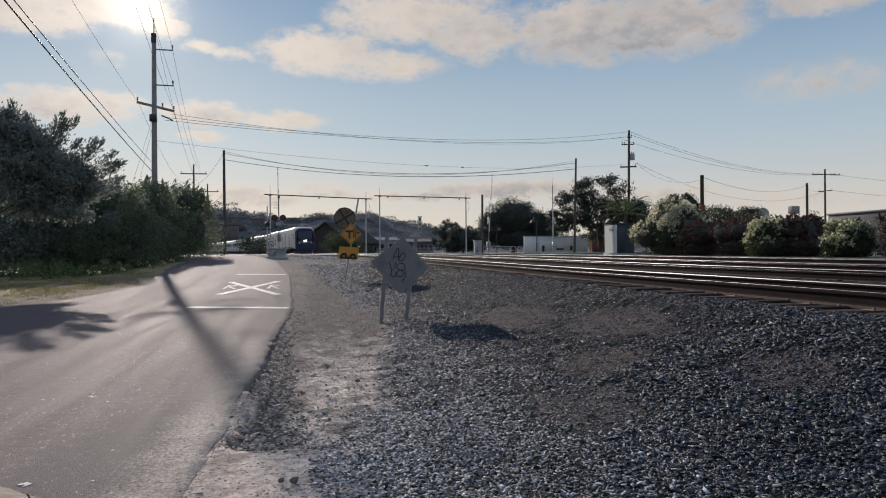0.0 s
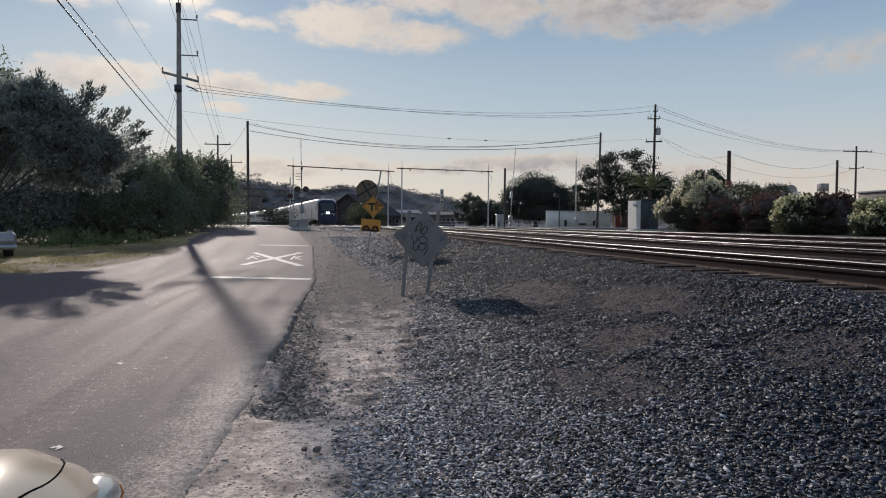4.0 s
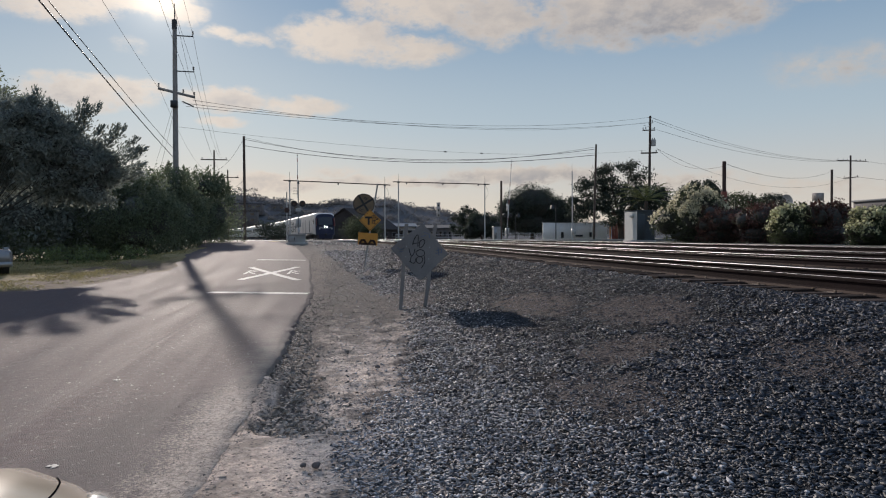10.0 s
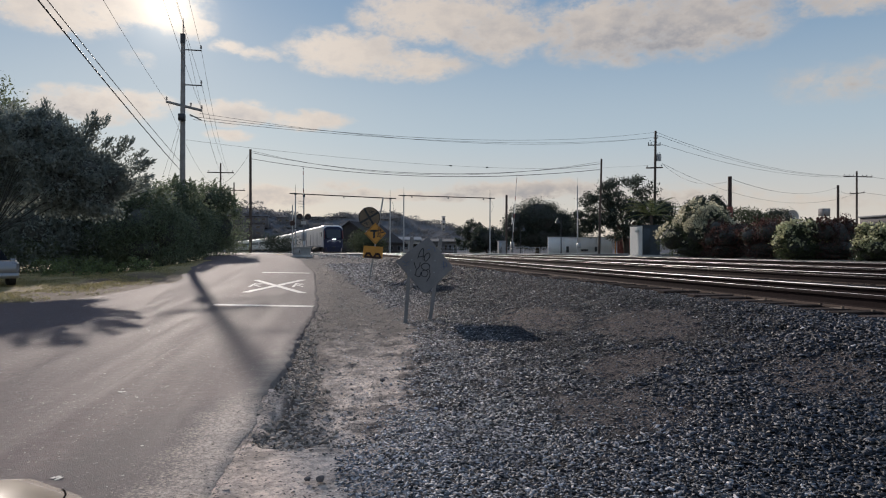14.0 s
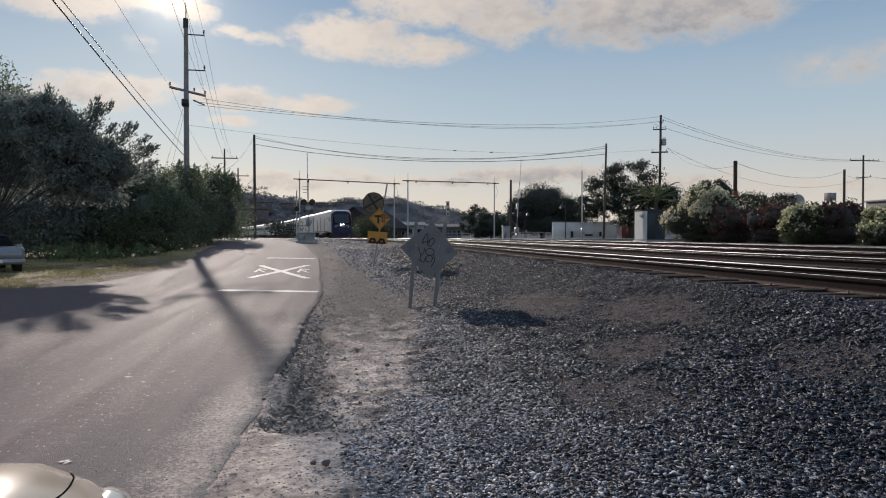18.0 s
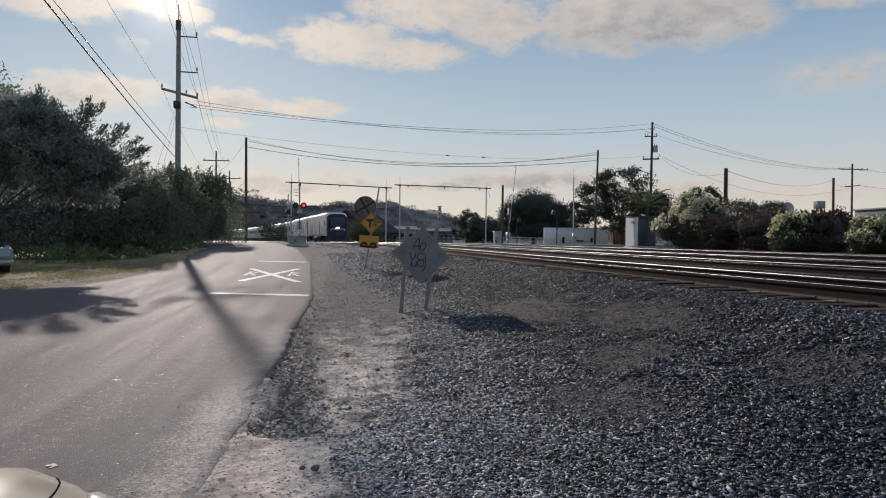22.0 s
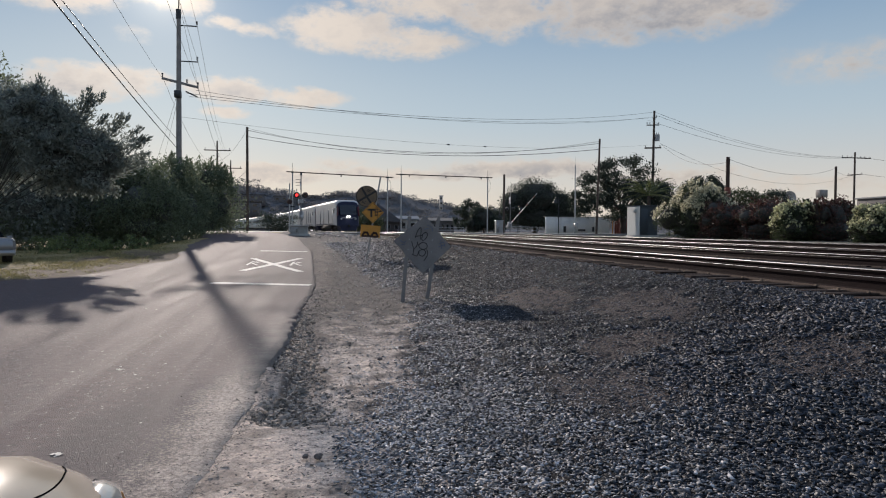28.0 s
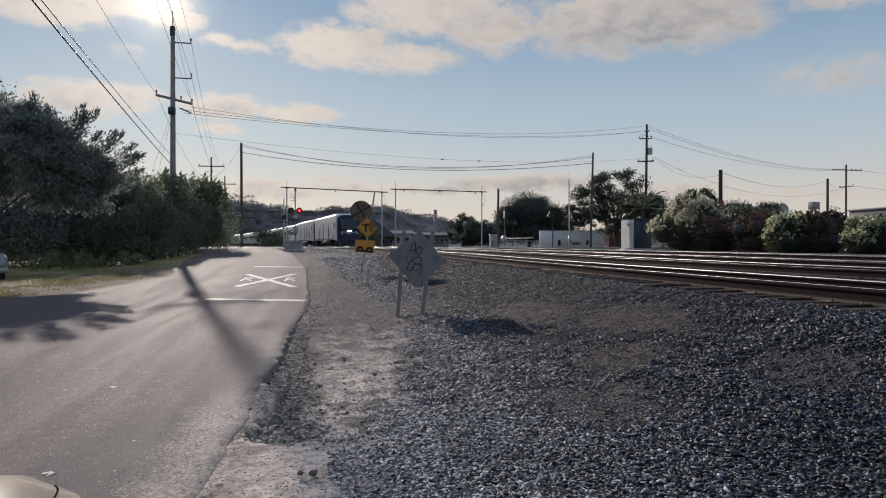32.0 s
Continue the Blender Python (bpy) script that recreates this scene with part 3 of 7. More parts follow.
    col = k.mix(k.step(k.x, -5.0, -5.8), col, grass)
    col = k.mix(k.step(k.y, 75, 120), col, far)
    pebbly = k.m("MULTIPLY", k.m("ADD", k.m("MULTIPLY", small_d, .7), k.m("MULTIPLY", large_d, .9)), k.m("ADD", .3, k.m("MULTIPLY", stony, .7)))
    clods = k.m("ADD", k.m("MULTIPLY", k.noise(34, 6, .75), .42), k.m("MULTIPLY", k.noise(6, 4, .6), .45))
    h = k.m("ADD", clods, k.m("SUBTRACT", k.m("MULTIPLY", n4, .14), pebbly))
    return k.done(col, .9, .14, h, 1.0, .028)


def asphalt_material():
    k = Nodes("worn grey asphalt")
    n1, n2, n3 = k.noise(.5), k.noise(2.4), k.noise(26, 4)
    streak = k.noise(1.0, 6, .68, (2.6, .09, 1))
    grain, grain_d = k.cells(120)
    chips, _ = k.cells(75)
    col = k.mix(k.step(k.m("ADD", k.m("MULTIPLY", streak, 1.0), k.m("MULTIPLY", n1, .08)), .36, .72), (.080, .050, .047), (.121, .076, .072))
    col = k.mix(k.m("MULTIPLY", grain, .82), col, k.mix(n3, (.040, .033, .034), (.20, .168, .165)))
    col = k.mix(k.m("MULTIPLY", k.step(n2, .56, .68), .35), col, (.075, .064, .065))
    mottle = k.noise(9, 5, .7)
    col = k.mix(k.step(mottle, .5, .66, 0, .5), col, (.072, .056, .057))
    col = k.mix(k.step(mottle, .46, .32, 0, .4), col, (.21, .16, .158))
    col = k.mix(k.step(chips, .955, .96), col, (.05, .043, .043))
    # pale flecks, painted for small glints as well as chips
    col = k.mix(k.step(chips, .988, .992), col, (.40, .355, .33))
    # the seam between two passes of the paver
    off = k.m("ABSOLUTE", k.m("ADD", k.m("ADD", k.x, 2.57), k.m("MULTIPLY", k.m("SUBTRACT", n2, .5), .12)))
    col = k.mix(k.m("MULTIPLY", k.step(off, .035, .01), k.step(n3, .42, .58, .1, .6)), col, (.05, .037, .038))
    # darker asphalt along the far side of the lane
    lane = k.m("MULTIPLY", k.step(k.m("ADD", k.x, k.m("MULTIPLY", k.m("SUBTRACT", n2, .5), .8)), -3.6, -1.6), k.m("MULTIPLY", k.step(k.y, 13, 21), k.step(k.y, 52, 40)))
    col = k.mix(k.m("MULTIPLY", lane, .62), col, (.055, .044, .045))
    # an old oily stain
    sx, sy = k.m("DIVIDE", k.m("ADD", k.x, 1.35), .75), k.m("DIVIDE", k.m("SUBTRACT", k.y, 5.3), 2.4)
    stain = k.m("ADD", k.m("ADD", k.m("MULTIPLY", sx, sx), k.m("MULTIPLY", sy, sy)), k.m("MULTIPLY", k.m("SUBTRACT", n2, .5), 1.6))
    col = k.mix(k.step(stain, 1.2, .3, 0, .62), col, (.062, .053, .056))
    # sand and dust trodden over the edge
    edge = k.m("ADD", k.x, k.m("ADD", k.m("MULTIPLY", k.m("SUBTRACT", n2, .5), .7), k.m("MULTIPLY", k.m("SUBTRACT", n3, .5), .3)))
    dust = k.m("MULTIPLY", k.step(edge, -1.15, -.65), k.step(k.y, 16, 7))
    col = k.mix(k.m("MULTIPLY", dust, .8), col, k.mix(n3, (.17, .145, .125), (.34, .295, .25)))
    edge = k.m("ADD", k.x, k.m("ADD", k.m("MULTIPLY", k.m("SUBTRACT", n2, .5), .5), k.m("MULTIPLY", k.m("SUBTRACT", k.noise(40, 5, .7), .5), 1.3)))
    trodden = k.m("MULTIPLY", k.step(edge, -1.38, -.86), k.step(k.m("ADD", k.y, k.m("MULTIPLY", n2, 1.5)), 9.0, 7.2))
    col = k.mix(k.m("MULTIPLY", trodden, .8), col, k.mix(k.step(k.m("ADD", k.m("MULTIPLY", n3, .6), k.m("MULTIPLY", k.noise(70, 3), .4)), .36, .64), (.29, .235, .20), (.70, .57, .465)))
    h = k.m("MULTIPLY", grain_d, -1.0)
    return k.done(col, k.step(streak, .3, .7, .74, .84), .2, h, .45, .012)


def spread(stops):
    out = []
    for a, b, step in stops:
        out += list(np.arange(a, b, step))
    return np.array(out + [stops[-1][1]], float)


def lumps(x, y):
    """Small unevenness of the shoulder."""
    near = np.clip((30 - np.abs(y)) / 20, 0, 1) * ((x > -1) & (x < 5.2))
    h = .012 * blotch(x, y, .9, 31) + .008 * blotch(x, y, .33, 32)
    h = h + (.010 * blotch(x, y, .55, 33) + .007 * blotch(x, y, .19, 34)) * np.clip((1.9 - x) / .6, 0, 1)
    return h * near * np.clip((x + .75) * 3, 0, 1) * np.clip((y - 5.4) / 1.5, .12, 1)


def build_ground():
    far = np.array([40, 55, 80, 120, 180, 300, 500, 900, 1600, 3000.])
    xs = np.concatenate([-far[::-1] - 12, spread([(-24, -8, 1.2), (-8, -1.2, .8), (-1.2, 1.6, .05), (1.6, 6.4, .14), (6.4, 24, .9)]), far])
    ys = np.concatenate([-far[::-1] - 10, spread([(-24, 2, 2.0), (2, 4, .16), (4, 12, .07), (12, 20, .16), (20, 40, .4), (40, 130, 2.0)]), far + 130])
    gx, gy = np.meshgrid(xs, ys)
    gz = land(gx, gy)
    rng = np.random.default_rng(3)
    near = np.clip((30 - np.abs(gy)) / 20, 0, 1) * ((gx > -1) & (gx < 5.2))
    gz = gz + near * rng.normal(0, .004, gz.shape) + lumps(gx, gy)
    v = np.stack([gx, gy, gz], -1).reshape(-1, 3)
    nx, ny = len(xs), len(ys)
    i = (np.arange(ny - 1)[:, None] * nx + np.arange(nx - 1)[None, :]).ravel()
    q = np.stack([i, i + 1, i + 1 + nx, i + nx], -1)
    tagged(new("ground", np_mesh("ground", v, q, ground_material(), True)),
           "sandy roadside earth, grit shoulder painted dark for shade, and dry grass", "ground", kind="structure")


build_ground()


# ---- crushed stone ----
STONE = shader("crushed grey stone", (.235, .235, .245), .62, 0, .35, 14, .5, 70, island=True, each=.9, spec=.35)
DARK_STONE = shader("dark grey ballast", (.026, .031, .042), .55, 0, .35, 14, .5, 70, island=True, each=.95, spec=.32)
# bed stones darkened for the same backlit shade
BED_STONE = shader("dark brown ballast", (.024, .02, .02), .9, 0, .3, 9, .3, 90, island=True, each=.5, spec=.06)
rng = np.random.default_rng(11)


def turns(n, tilt):
    """Random turns about the upright, with some tilt, for stones that lie on their flat side."""
    a, b = rng.uniform(0, 6.283, n), rng.uniform(0, 6.283, n)
    lean = np.abs(rng.normal(0, tilt, n)) / 2
    q = np.stack([np.cos(lean) * np.cos(a / 2), np.sin(lean) * np.cos(b), np.sin(lean) * np.sin(b), np.cos(lean) * np.sin(a / 2)], -1)
    w, x, y, z = q.T
    return np.stack([np.stack([1 - 2 * (y * y + z * z), 2 * (x * y - z * w), 2 * (x * z + y * w)], -1),
                     np.stack([2 * (x * y + z * w), 1 - 2 * (x * x + z * z), 2 * (y * z - x * w)], -1),
                     np.stack([2 * (x * z - y * w), 2 * (y * z + x * w), 1 - 2 * (x * x + y * y)], -1)], 1)


def stones(name, label, xy, size, mat, sink=.25, tilt=.4, flat=(.16, .42), z0=None):
    n = len(xy)
    cube = np.array([(x, y, z) for z in (-1, 1) for x, y in ((-1, -1), (1, -1), (1, 1), (-1, 1))], float) * .5
    p = cube[None] * (1 + rng.uniform(-.62, .3, (n, 8, 1))) + rng.uniform(-.2, .2, (n, 8, 3))
    p *= (size[:, None] * np.stack([rng.uniform(.95, 1.75, n), rng.uniform(.55, 1.0, n), rng.uniform(*flat, n)], -1))[:, None, :]
    p = np.einsum("nij,nkj->nki", turns(n, tilt), p)
    z = (land(xy[:, 0], xy[:, 1]) + lumps(xy[:, 0], xy[:, 1]) if z0 is None else z0) + size * rng.uniform(-sink, .42, n)
    p += np.stack([xy[:, 0], xy[:, 1], z], -1)[:, None, :]
    f = np.array([(4, 5, 6, 7), (0, 1, 5, 4), (1, 2, 6, 5), (2, 3, 7, 6), (3, 0, 4, 7)])
    q = (np.arange(n)[:, None, None] * 8 + f[None]).reshape(-1, 4)
    return tagged(new(name, np_mesh(name, p.reshape(-1, 3), q, mat)), label, "gravel", kind="stuff")


def gravel_edge(y):
    """Where the sandy strip gives way to loose stone."""
    return np.interp(y, (3, 5.4, 6.5, 8, 10.6, 14, 20, 30, 45), (-.1, -.1, .3, .65, 1.0, 1.4, 1.2, .4, -.6))


def bare_patch(x, y):
    out = -9.0
    for cx, cy, rx, ry in PATCHES:
        out = np.maximum(out, 1 - ((x - cx) / rx) ** 2 - ((y - cy) / ry) ** 2)
    return out


def gravel_field():
    sets = []
    for y0, y1, per, lo, hi in ((2.6, 7, 3900, .010, .034), (7, 13, 2100, .011, .034), (13, 24, 800, .018, .042), (24, 45, 120, .04, .08), (45, 74, 9, .06, .12)):
        n = int((y1 - y0) * 6.2 * per)
        x, y = rng.uniform(.0 if y0 < 24 else -2.5 if y0 < 45 else -4.5, 6.2, n), rng.uniform(y0, y1, n)
        x = x + (track_x(y) - 6.8)
        u = x - (track_x(y) - 6.8)
        edge = gravel_edge(y) + .14 * blotch(x, y, 1.1, 4)
        keep = rng.uniform(0, 1, n) < np.clip((u - edge) * 2.2, .035, 1)
        bare = bare_patch(x, y) + .45 * blotch(x, y, .5, 8) + .3 * blotch(x, y, .22, 18)
        keep &= rng.uniform(0, 1, n) > np.clip(bare * 1.3, 0, .6)
        keep &= (x < y * .84 + 1.6) & (u < 5.58) & (x > right_edge(y) + .15)
        d = rng.beta(1.6, 3.2, n) * (hi - lo) + lo
        d = d * (1 + .45 * np.clip((u - 1.6) / 2, 0, 1) * np.clip((10 - y) / 4, 0, 1)) * np.where(bare > .15, .72, 1.0)
        sets.append((np.stack([x, y], -1)[keep], d[keep]))
    back = np.stack([rng.uniform(.1, 5.4, 9000), 2.6 - 7 * rng.uniform(0, 1, 9000) ** 1.4], -1)
    sets.append((back, rng.uniform(.02, .05, 9000)))
    xy, d = np.concatenate([s[0] for s in sets]), np.concatenate([s[1] for s in sets])
    # dark stone, its share rising to the right to paint in the light's falloff
    dark = rng.uniform(0, 1, len(d)) < np.clip((xy[:, 0] - .3 - .02 * xy[:, 1]) / 2.6, .08, .98)
    stones("gravel", "loose crushed pale grey stone on the sloping shoulder", xy[~dark], d[~dark], STONE)
    stones("gravel", "loose dark grey ballast on the shoulder, more to the right for light falloff", xy[dark], d[dark], DARK_STONE)
    n = 12000
    y = 5 + 60 * rng.uniform(0, 1, n) ** 1.6
    u = rng.uniform(6.25, 19, n)
    keep = u < y * .9 + 3
    xy = np.stack([u + track_x(y) - 6.8, y], -1)[keep]
    stones("ballast", "dark grey ballast stones between the rails", xy, rng.uniform(.04, .08, len(xy)), BED_STONE)
    # small pebbles on the sandy strip and along the broken kerb of asphalt
    n = 24000
    y = 3 + 34 * rng.uniform(0, 1, n) ** 2.1
    x = right_edge(y) + rng.uniform(-.12, 2.2, n) + rng.normal(0, .12, n)
    keep = rng.uniform(0, 1, n) < np.where((y < 6) & (x < .6) | (y < 38) & (x > -.12 + .3 * blotch(x, y, 2.2, 17)) | (y > 19), .1, .8)
    x, y = x[keep], y[keep]
    n = len(x)
    # clods and washed-out stones in the hollow beside the asphalt
    cy = 5.7 + 9 * rng.uniform(0, 1, 16000) ** 1.7
    cx = rng.uniform(-.75, .45, len(cy))
    keep = rng.uniform(0, 1, len(cy)) < washed_out(cx, cy) * .75
    cx, cy = cx[keep], cy[keep]
    stones("clods", "crumbled soil and stones washed out beside the asphalt", np.stack([cx, cy], -1), rng.beta(1.3, 3.2, len(cy)) * .05 + .008,
           shader("crumbled soil", (.30, .255, .215), .9, 0, .3, 9, .4, 90, island=True, each=.6, spec=.2), .2, tilt=.5, flat=(.25, .6))
    # dark grit trodden onto the dusty edge of the asphalt
    gy = 2.6 + 5.2 * rng.uniform(0, 1, 6500) ** 1.3
    gx = right_edge(gy) + .1 - np.abs(rng.normal(0, .42, len(gy)))
    stones("grit", "dark grit trodden onto the dusty asphalt edge", np.stack([gx, gy], -1), rng.beta(1.1, 4.2, len(gy)) * .014 + .002, shader("brown grit", (.15, .128, .115), .85, 0, .2, 9, .2, 90, island=True, each=.6), 0, flat=(.12, .25), z0=road_z(gy) + .003)
    stones("pebbles", "small pale pebbles on sandy soil", np.stack([x, y], -1), rng.beta(1.3, 3.5, n) * .032 + .006 + y * .0004,
           shader("dull pebble", (.21, .185, .165), .85, 0, .2, 9, .2, 90, island=True, each=.5), .05)


gravel_field()


# ---- road ----
ASPHALT = asphalt_material()


def build_road():
    ys = spread([(-40, 2, 3.0), (2, 24, .1), (24, 79.5, .8)])
    r = np.random.default_rng(5)
    rag = np.interp(ys, (9, 14), (.025, .025)) * blotch(ys * 0, ys, 2.4, 2) + (.022 * blotch(ys * 0 + 3, ys, .7, 6) + r.normal(0, .012, len(ys))) * np.clip((26 - ys) / 8, 0, 1)
    rag = rag * np.clip((60 - ys) / 20, 0, 1)
    re, le = right_edge(ys) + rag, left_edge(ys) + .25 * blotch(ys, ys * 0, 5, 9)
    cols = np.concatenate([np.linspace(0, .9, 12), np.linspace(.925, 1, 6)])
    x = le[:, None] * (1 - cols) + re[:, None] * cols
    y = np.repeat(ys[:, None], len(cols), 1)
    t = (cols - .5) * 2
    z = road_z(y) + .02 - .03 * t[None, :] ** 2 + .0006 * blotch(x, y, 3.0, 12)
    z[:, -1] -= .012
    v = np.stack([x, y, z], -1)
    low_r, low_l = v[:, -1:].copy(), v[:, :1].copy()
    low_r[:, :, 2] -= .16
    low_r[:, :, 0] += .03
    low_l[:, :, 2] -= .2
    low_l[:, :, 0] -= .4
    v = np.concatenate([low_l, v, low_r], 1)
    ny, nx = v.shape[:2]
    i = (np.arange(ny - 1)[:, None] * nx + np.arange(nx - 1)[None, :]).ravel()
    q = np.stack([i, i + 1, i + 1 + nx, i + nx], -1)
    return tagged(new("road", np_mesh("road", v.reshape(-1, 3), q, ASPHALT, True)),
                  "worn grey asphalt road with a crumbling edge", "road", kind="structure")


road = build_road()


def road_top(x, y):
    t = ((x - left_edge(y)) / (right_edge(y) - left_edge(y)) - .5) * 2
    return float(road_z(y) + .02 - .03 * t * t + .0006 * blotch(np.array(x), np.array(y), 3.0, 12))


PAINT = shader("worn white road paint", (.31, .285, .265), .7, 0, .3, 6, .3, 120, tint=(.58, .545, .51))


def stripe(name, a, b, width, worn=.04, seed=1):
    """A painted stripe from a to b lying on the road, with a ragged edge."""
    r = np.random.default_rng(seed)
    n = 24
    d = (Vector(b) - Vector(a)).normalized()
    side = Vector((-d.y, d.x)) * width / 2
    sh = Shape()
    pts = []
    for i in range(n + 1):
        c = Vector(a).lerp(Vector(b), i / n)
        for s in (-1, 1):
            p = c + side * s * (1 + r.normal(0, worn))
            pts.append((p.x, p.y, road_top(p.x, p.y) + .009))
    sh.add(pts, [(2 * i, 2 * i + 1, 2 * i + 3, 2 * i + 2) for i in range(n)])
    return part(name, sh, PAINT, road, "worn white road paint")


stripe("transverse_line", (-3.35, 20.3), (-.62, 19.75), .42, .05, 1)
stripe("transverse_line", (-3.55, 35.3), (-1.25, 35.0), .45, .05, 2)
stripe("crossing_mark", (-3.05, 24.5), (-1.4, 30.9), .27, .08, 3)
stripe("crossing_mark", (-1.1, 24.3), (-3.35, 30.6), .27, .08, 4)
for x0 in (-3.2, -1.6):
    stripe("letter_stem", (x0, 27.0), (x0 + .04, 28.9), .10, .25, 5)
    stripe("letter_bowl", (x0 + .04, 28.8), (x0 + .34, 28.5), .11, .25, 6)
    stripe("letter_bowl", (x0 + .34, 28.6), (x0 + .08, 27.9), .10, .25, 7)
    stripe("letter_leg", (x0 + .1, 27.9), (x0 + .4, 27.0), .10, .25, 8)

# cracks and tar joints in the asphalt
TAR = shader("dark crack filler", (.085, .065, .067), .95, 0, .3, 5, spec=.03)


def crack(pts, w, seed):
    r = np.random.default_rng(seed)
    fine = []
    for a, b in zip(pts[:-1], pts[1:]):
        for k in range(10):
            p = Vector(a).lerp(Vector(b), k / 10)
            fine.append((p.x + r.normal(0, .008), p.y + r.normal(0, .06)))
    sh, v = Shape(), []
    for x, y in fine:
        ww = w * r.uniform(.4, 1.2)
        for s in (-.5, .5):
            v.append((x + ww * s, y + ww * s * .3, road_top(x, y) + .006))
    sh.add(v, [(2 * i, 2 * i + 1, 2 * i + 3, 2 * i + 2) for i in range(len(fine) - 1)])
    part("crack", sh, TAR, road)


crack([(-5.8, 9), (-5.0, 12), (-4.3, 13.4)], .02, 3)
# a few pale scraps lie on the asphalt; the tiny chips also imitate glints
SCRAP = shader("pale litter", (.45, .42, .38), .7, 0, .15, 8, 0, each=.3)
scraps = Shape()
r_ = np.random.default_rng(8)
for k in range(90):
    y = 3.2 + 14 * r_.uniform() ** 1.3
    x = r_.uniform(-5.8, -1.0)
    s = r_.uniform(.006, .016)
    scraps.box((x, y, road_top(x, y) + s * .1), (s * 1.8, s * 1.3, s * .22), pose(0, 0, 0, 0, 0, r_.uniform(0, 90)))
for x, y, w in ((-1.86, 5.12, .05), (-1.93, 4.88, .035), (-1.86, 4.83, .05), (-3.1, 6.2, .04), (-2.3, 8.1, .05)):
    for k in range(5):
        dx, dy = r_.normal(0, w * .5), r_.normal(0, w * .35)
        scraps.box((x + dx, y + dy, road_top(x, y) + .003 + .0008 * k), (w * r_.uniform(.4, .9), w * r_.uniform(.3, .6), .002), pose(0, 0, 0, 0, 0, r_.uniform(0, 90)))
tagged(part("grit_scraps", scraps, SCRAP), "tiny pale chips scattered on the asphalt as flecks and glints", "grit", kind="stuff")

# ---- tracks ----
OFFSETS = (0, 4.7, 9.3, 16.2)


def track_point(y, off):
    e = .5
    d = Vector((float(track_x(y + e) - track_x(y - e)), 2 * e, 0)).normalized()
    nrm = Vector((d.y, -d.x, 0))
    return Vector((float(track_x(y)), y, float(bed_z(y)))) + nrm * off, d, nrm


def build_track(i, off, y0, y1):
    tr = thing("railway_track", "railway track with rusty rails on worn sleepers" if i == 0 else "railway track with polished rails in dark ballast",
               "railway track", group="tracks", kind="structure")
    prof_web = [(-.03, .028), (.03, .028), (.009, .05), (.009, .138), (.034, .146), (.0365, .171), (.030, .186), (-.030, .186), (-.0365, .171), (-.034, .146), (-.009, .138), (-.009, .05)]
    prof_foot = [(-.078, 0), (.078, 0), (.078, .012), (.03, .034), (-.03, .034), (-.078, .012)]
    # the inner side of each head is worn bright by the wheels
    inner = [(-.0375, .174), (-.034, .183), (-.028, .1885), (-.017, .1885), (-.014, .182), (-.024, .172)]
    ys = np.concatenate([np.arange(y0, 40, 4), np.arange(40, y1 + 1, 5)])
    for g in (-.7175, .7175):
        rail = None
        for name, prof, mt in (("rail", prof_web, RAIL_WEB), ("rail_head", inner if g > 0 else [(-a, b) for a, b in reversed(inner)], RAIL_HEAD), ("rail_foot", prof_foot, RAIL_FOOT)):
            rings = []
            for y in ys:
                p, d, nrm = track_point(y, off + g)
                rings.append([p + nrm * a + Vector((0, 0, b + .01)) for a, b in prof])
            ob = part(name, Shape().loft(rings), mt, tr if name == "rail" else rail, "polished bright running surface" if name == "rail_head" else "", 0)
            rail = rail or ob
    tie = Shape().box((0, 0, -.07), (2.6, .23, .17), None, .012).data("sleeper")
    tie.materials.append(TIE_WOOD)
    plate = Shape().box((0, 0, .012), (.36, .19, .02)).box((.12, .06, .03), (.03, .03, .035)).box((-.12, -.06, .03), (.03, .03, .035)).box((.12, -.06, .03), (.03, .03, .035)).data("tie_plate")
    plate.materials.append(PLATE)
    r = np.random.default_rng(20 + i)
    y = 4.6 if i == 0 else 9.0
    while y < (58 if i == 0 else 40):
        p, d, nrm = track_point(y, off + r.normal(0, .05))
        turn = math.degrees(math.atan2(-d.x, d.y)) + r.normal(0, .6)
        ob = part("sleeper", tie, TIE_WOOD, tr)
        ob.matrix_basis = pose(p.x, p.y, p.z + .014 + r.normal(0, .006), 0, 0, turn)
        if i < 2:
            for g in (-.7175, .7175):
                q = p + nrm * g
                pl = part("tie_plate", plate, PLATE, tr)
                pl.matrix_basis = pose(q.x, q.y, p.z + .0, 0, 0, turn)
        y += .5 if i == 0 else .56
    return tr


for i_, off_ in enumerate(OFFSETS):
    build_track(i_, off_, -24, 330 if i_ == 0 else 200)

# crossing street with concrete panels between the rails
STREET = shader("pale worn asphalt", (.20, .19, .18), .6, 0, .2, .6, .4, 60)


def street():
    sh = Shape()
    xs = np.concatenate([np.arange(-70, 70, 3.0)])
    rings = []
    for x in xs:
        lean = .0
        top = 1.335
        rings.append([(x, 79.3 + lean, top - .25), (x, 79.3, top), (x, 84.5, top + .03), (x, 89.8, top), (x, 89.8, top - .25)])
    sh.loft(rings)
    tagged(part("road", sh, STREET), "pale asphalt street crossing the tracks on the level", "road", kind="structure")


street()


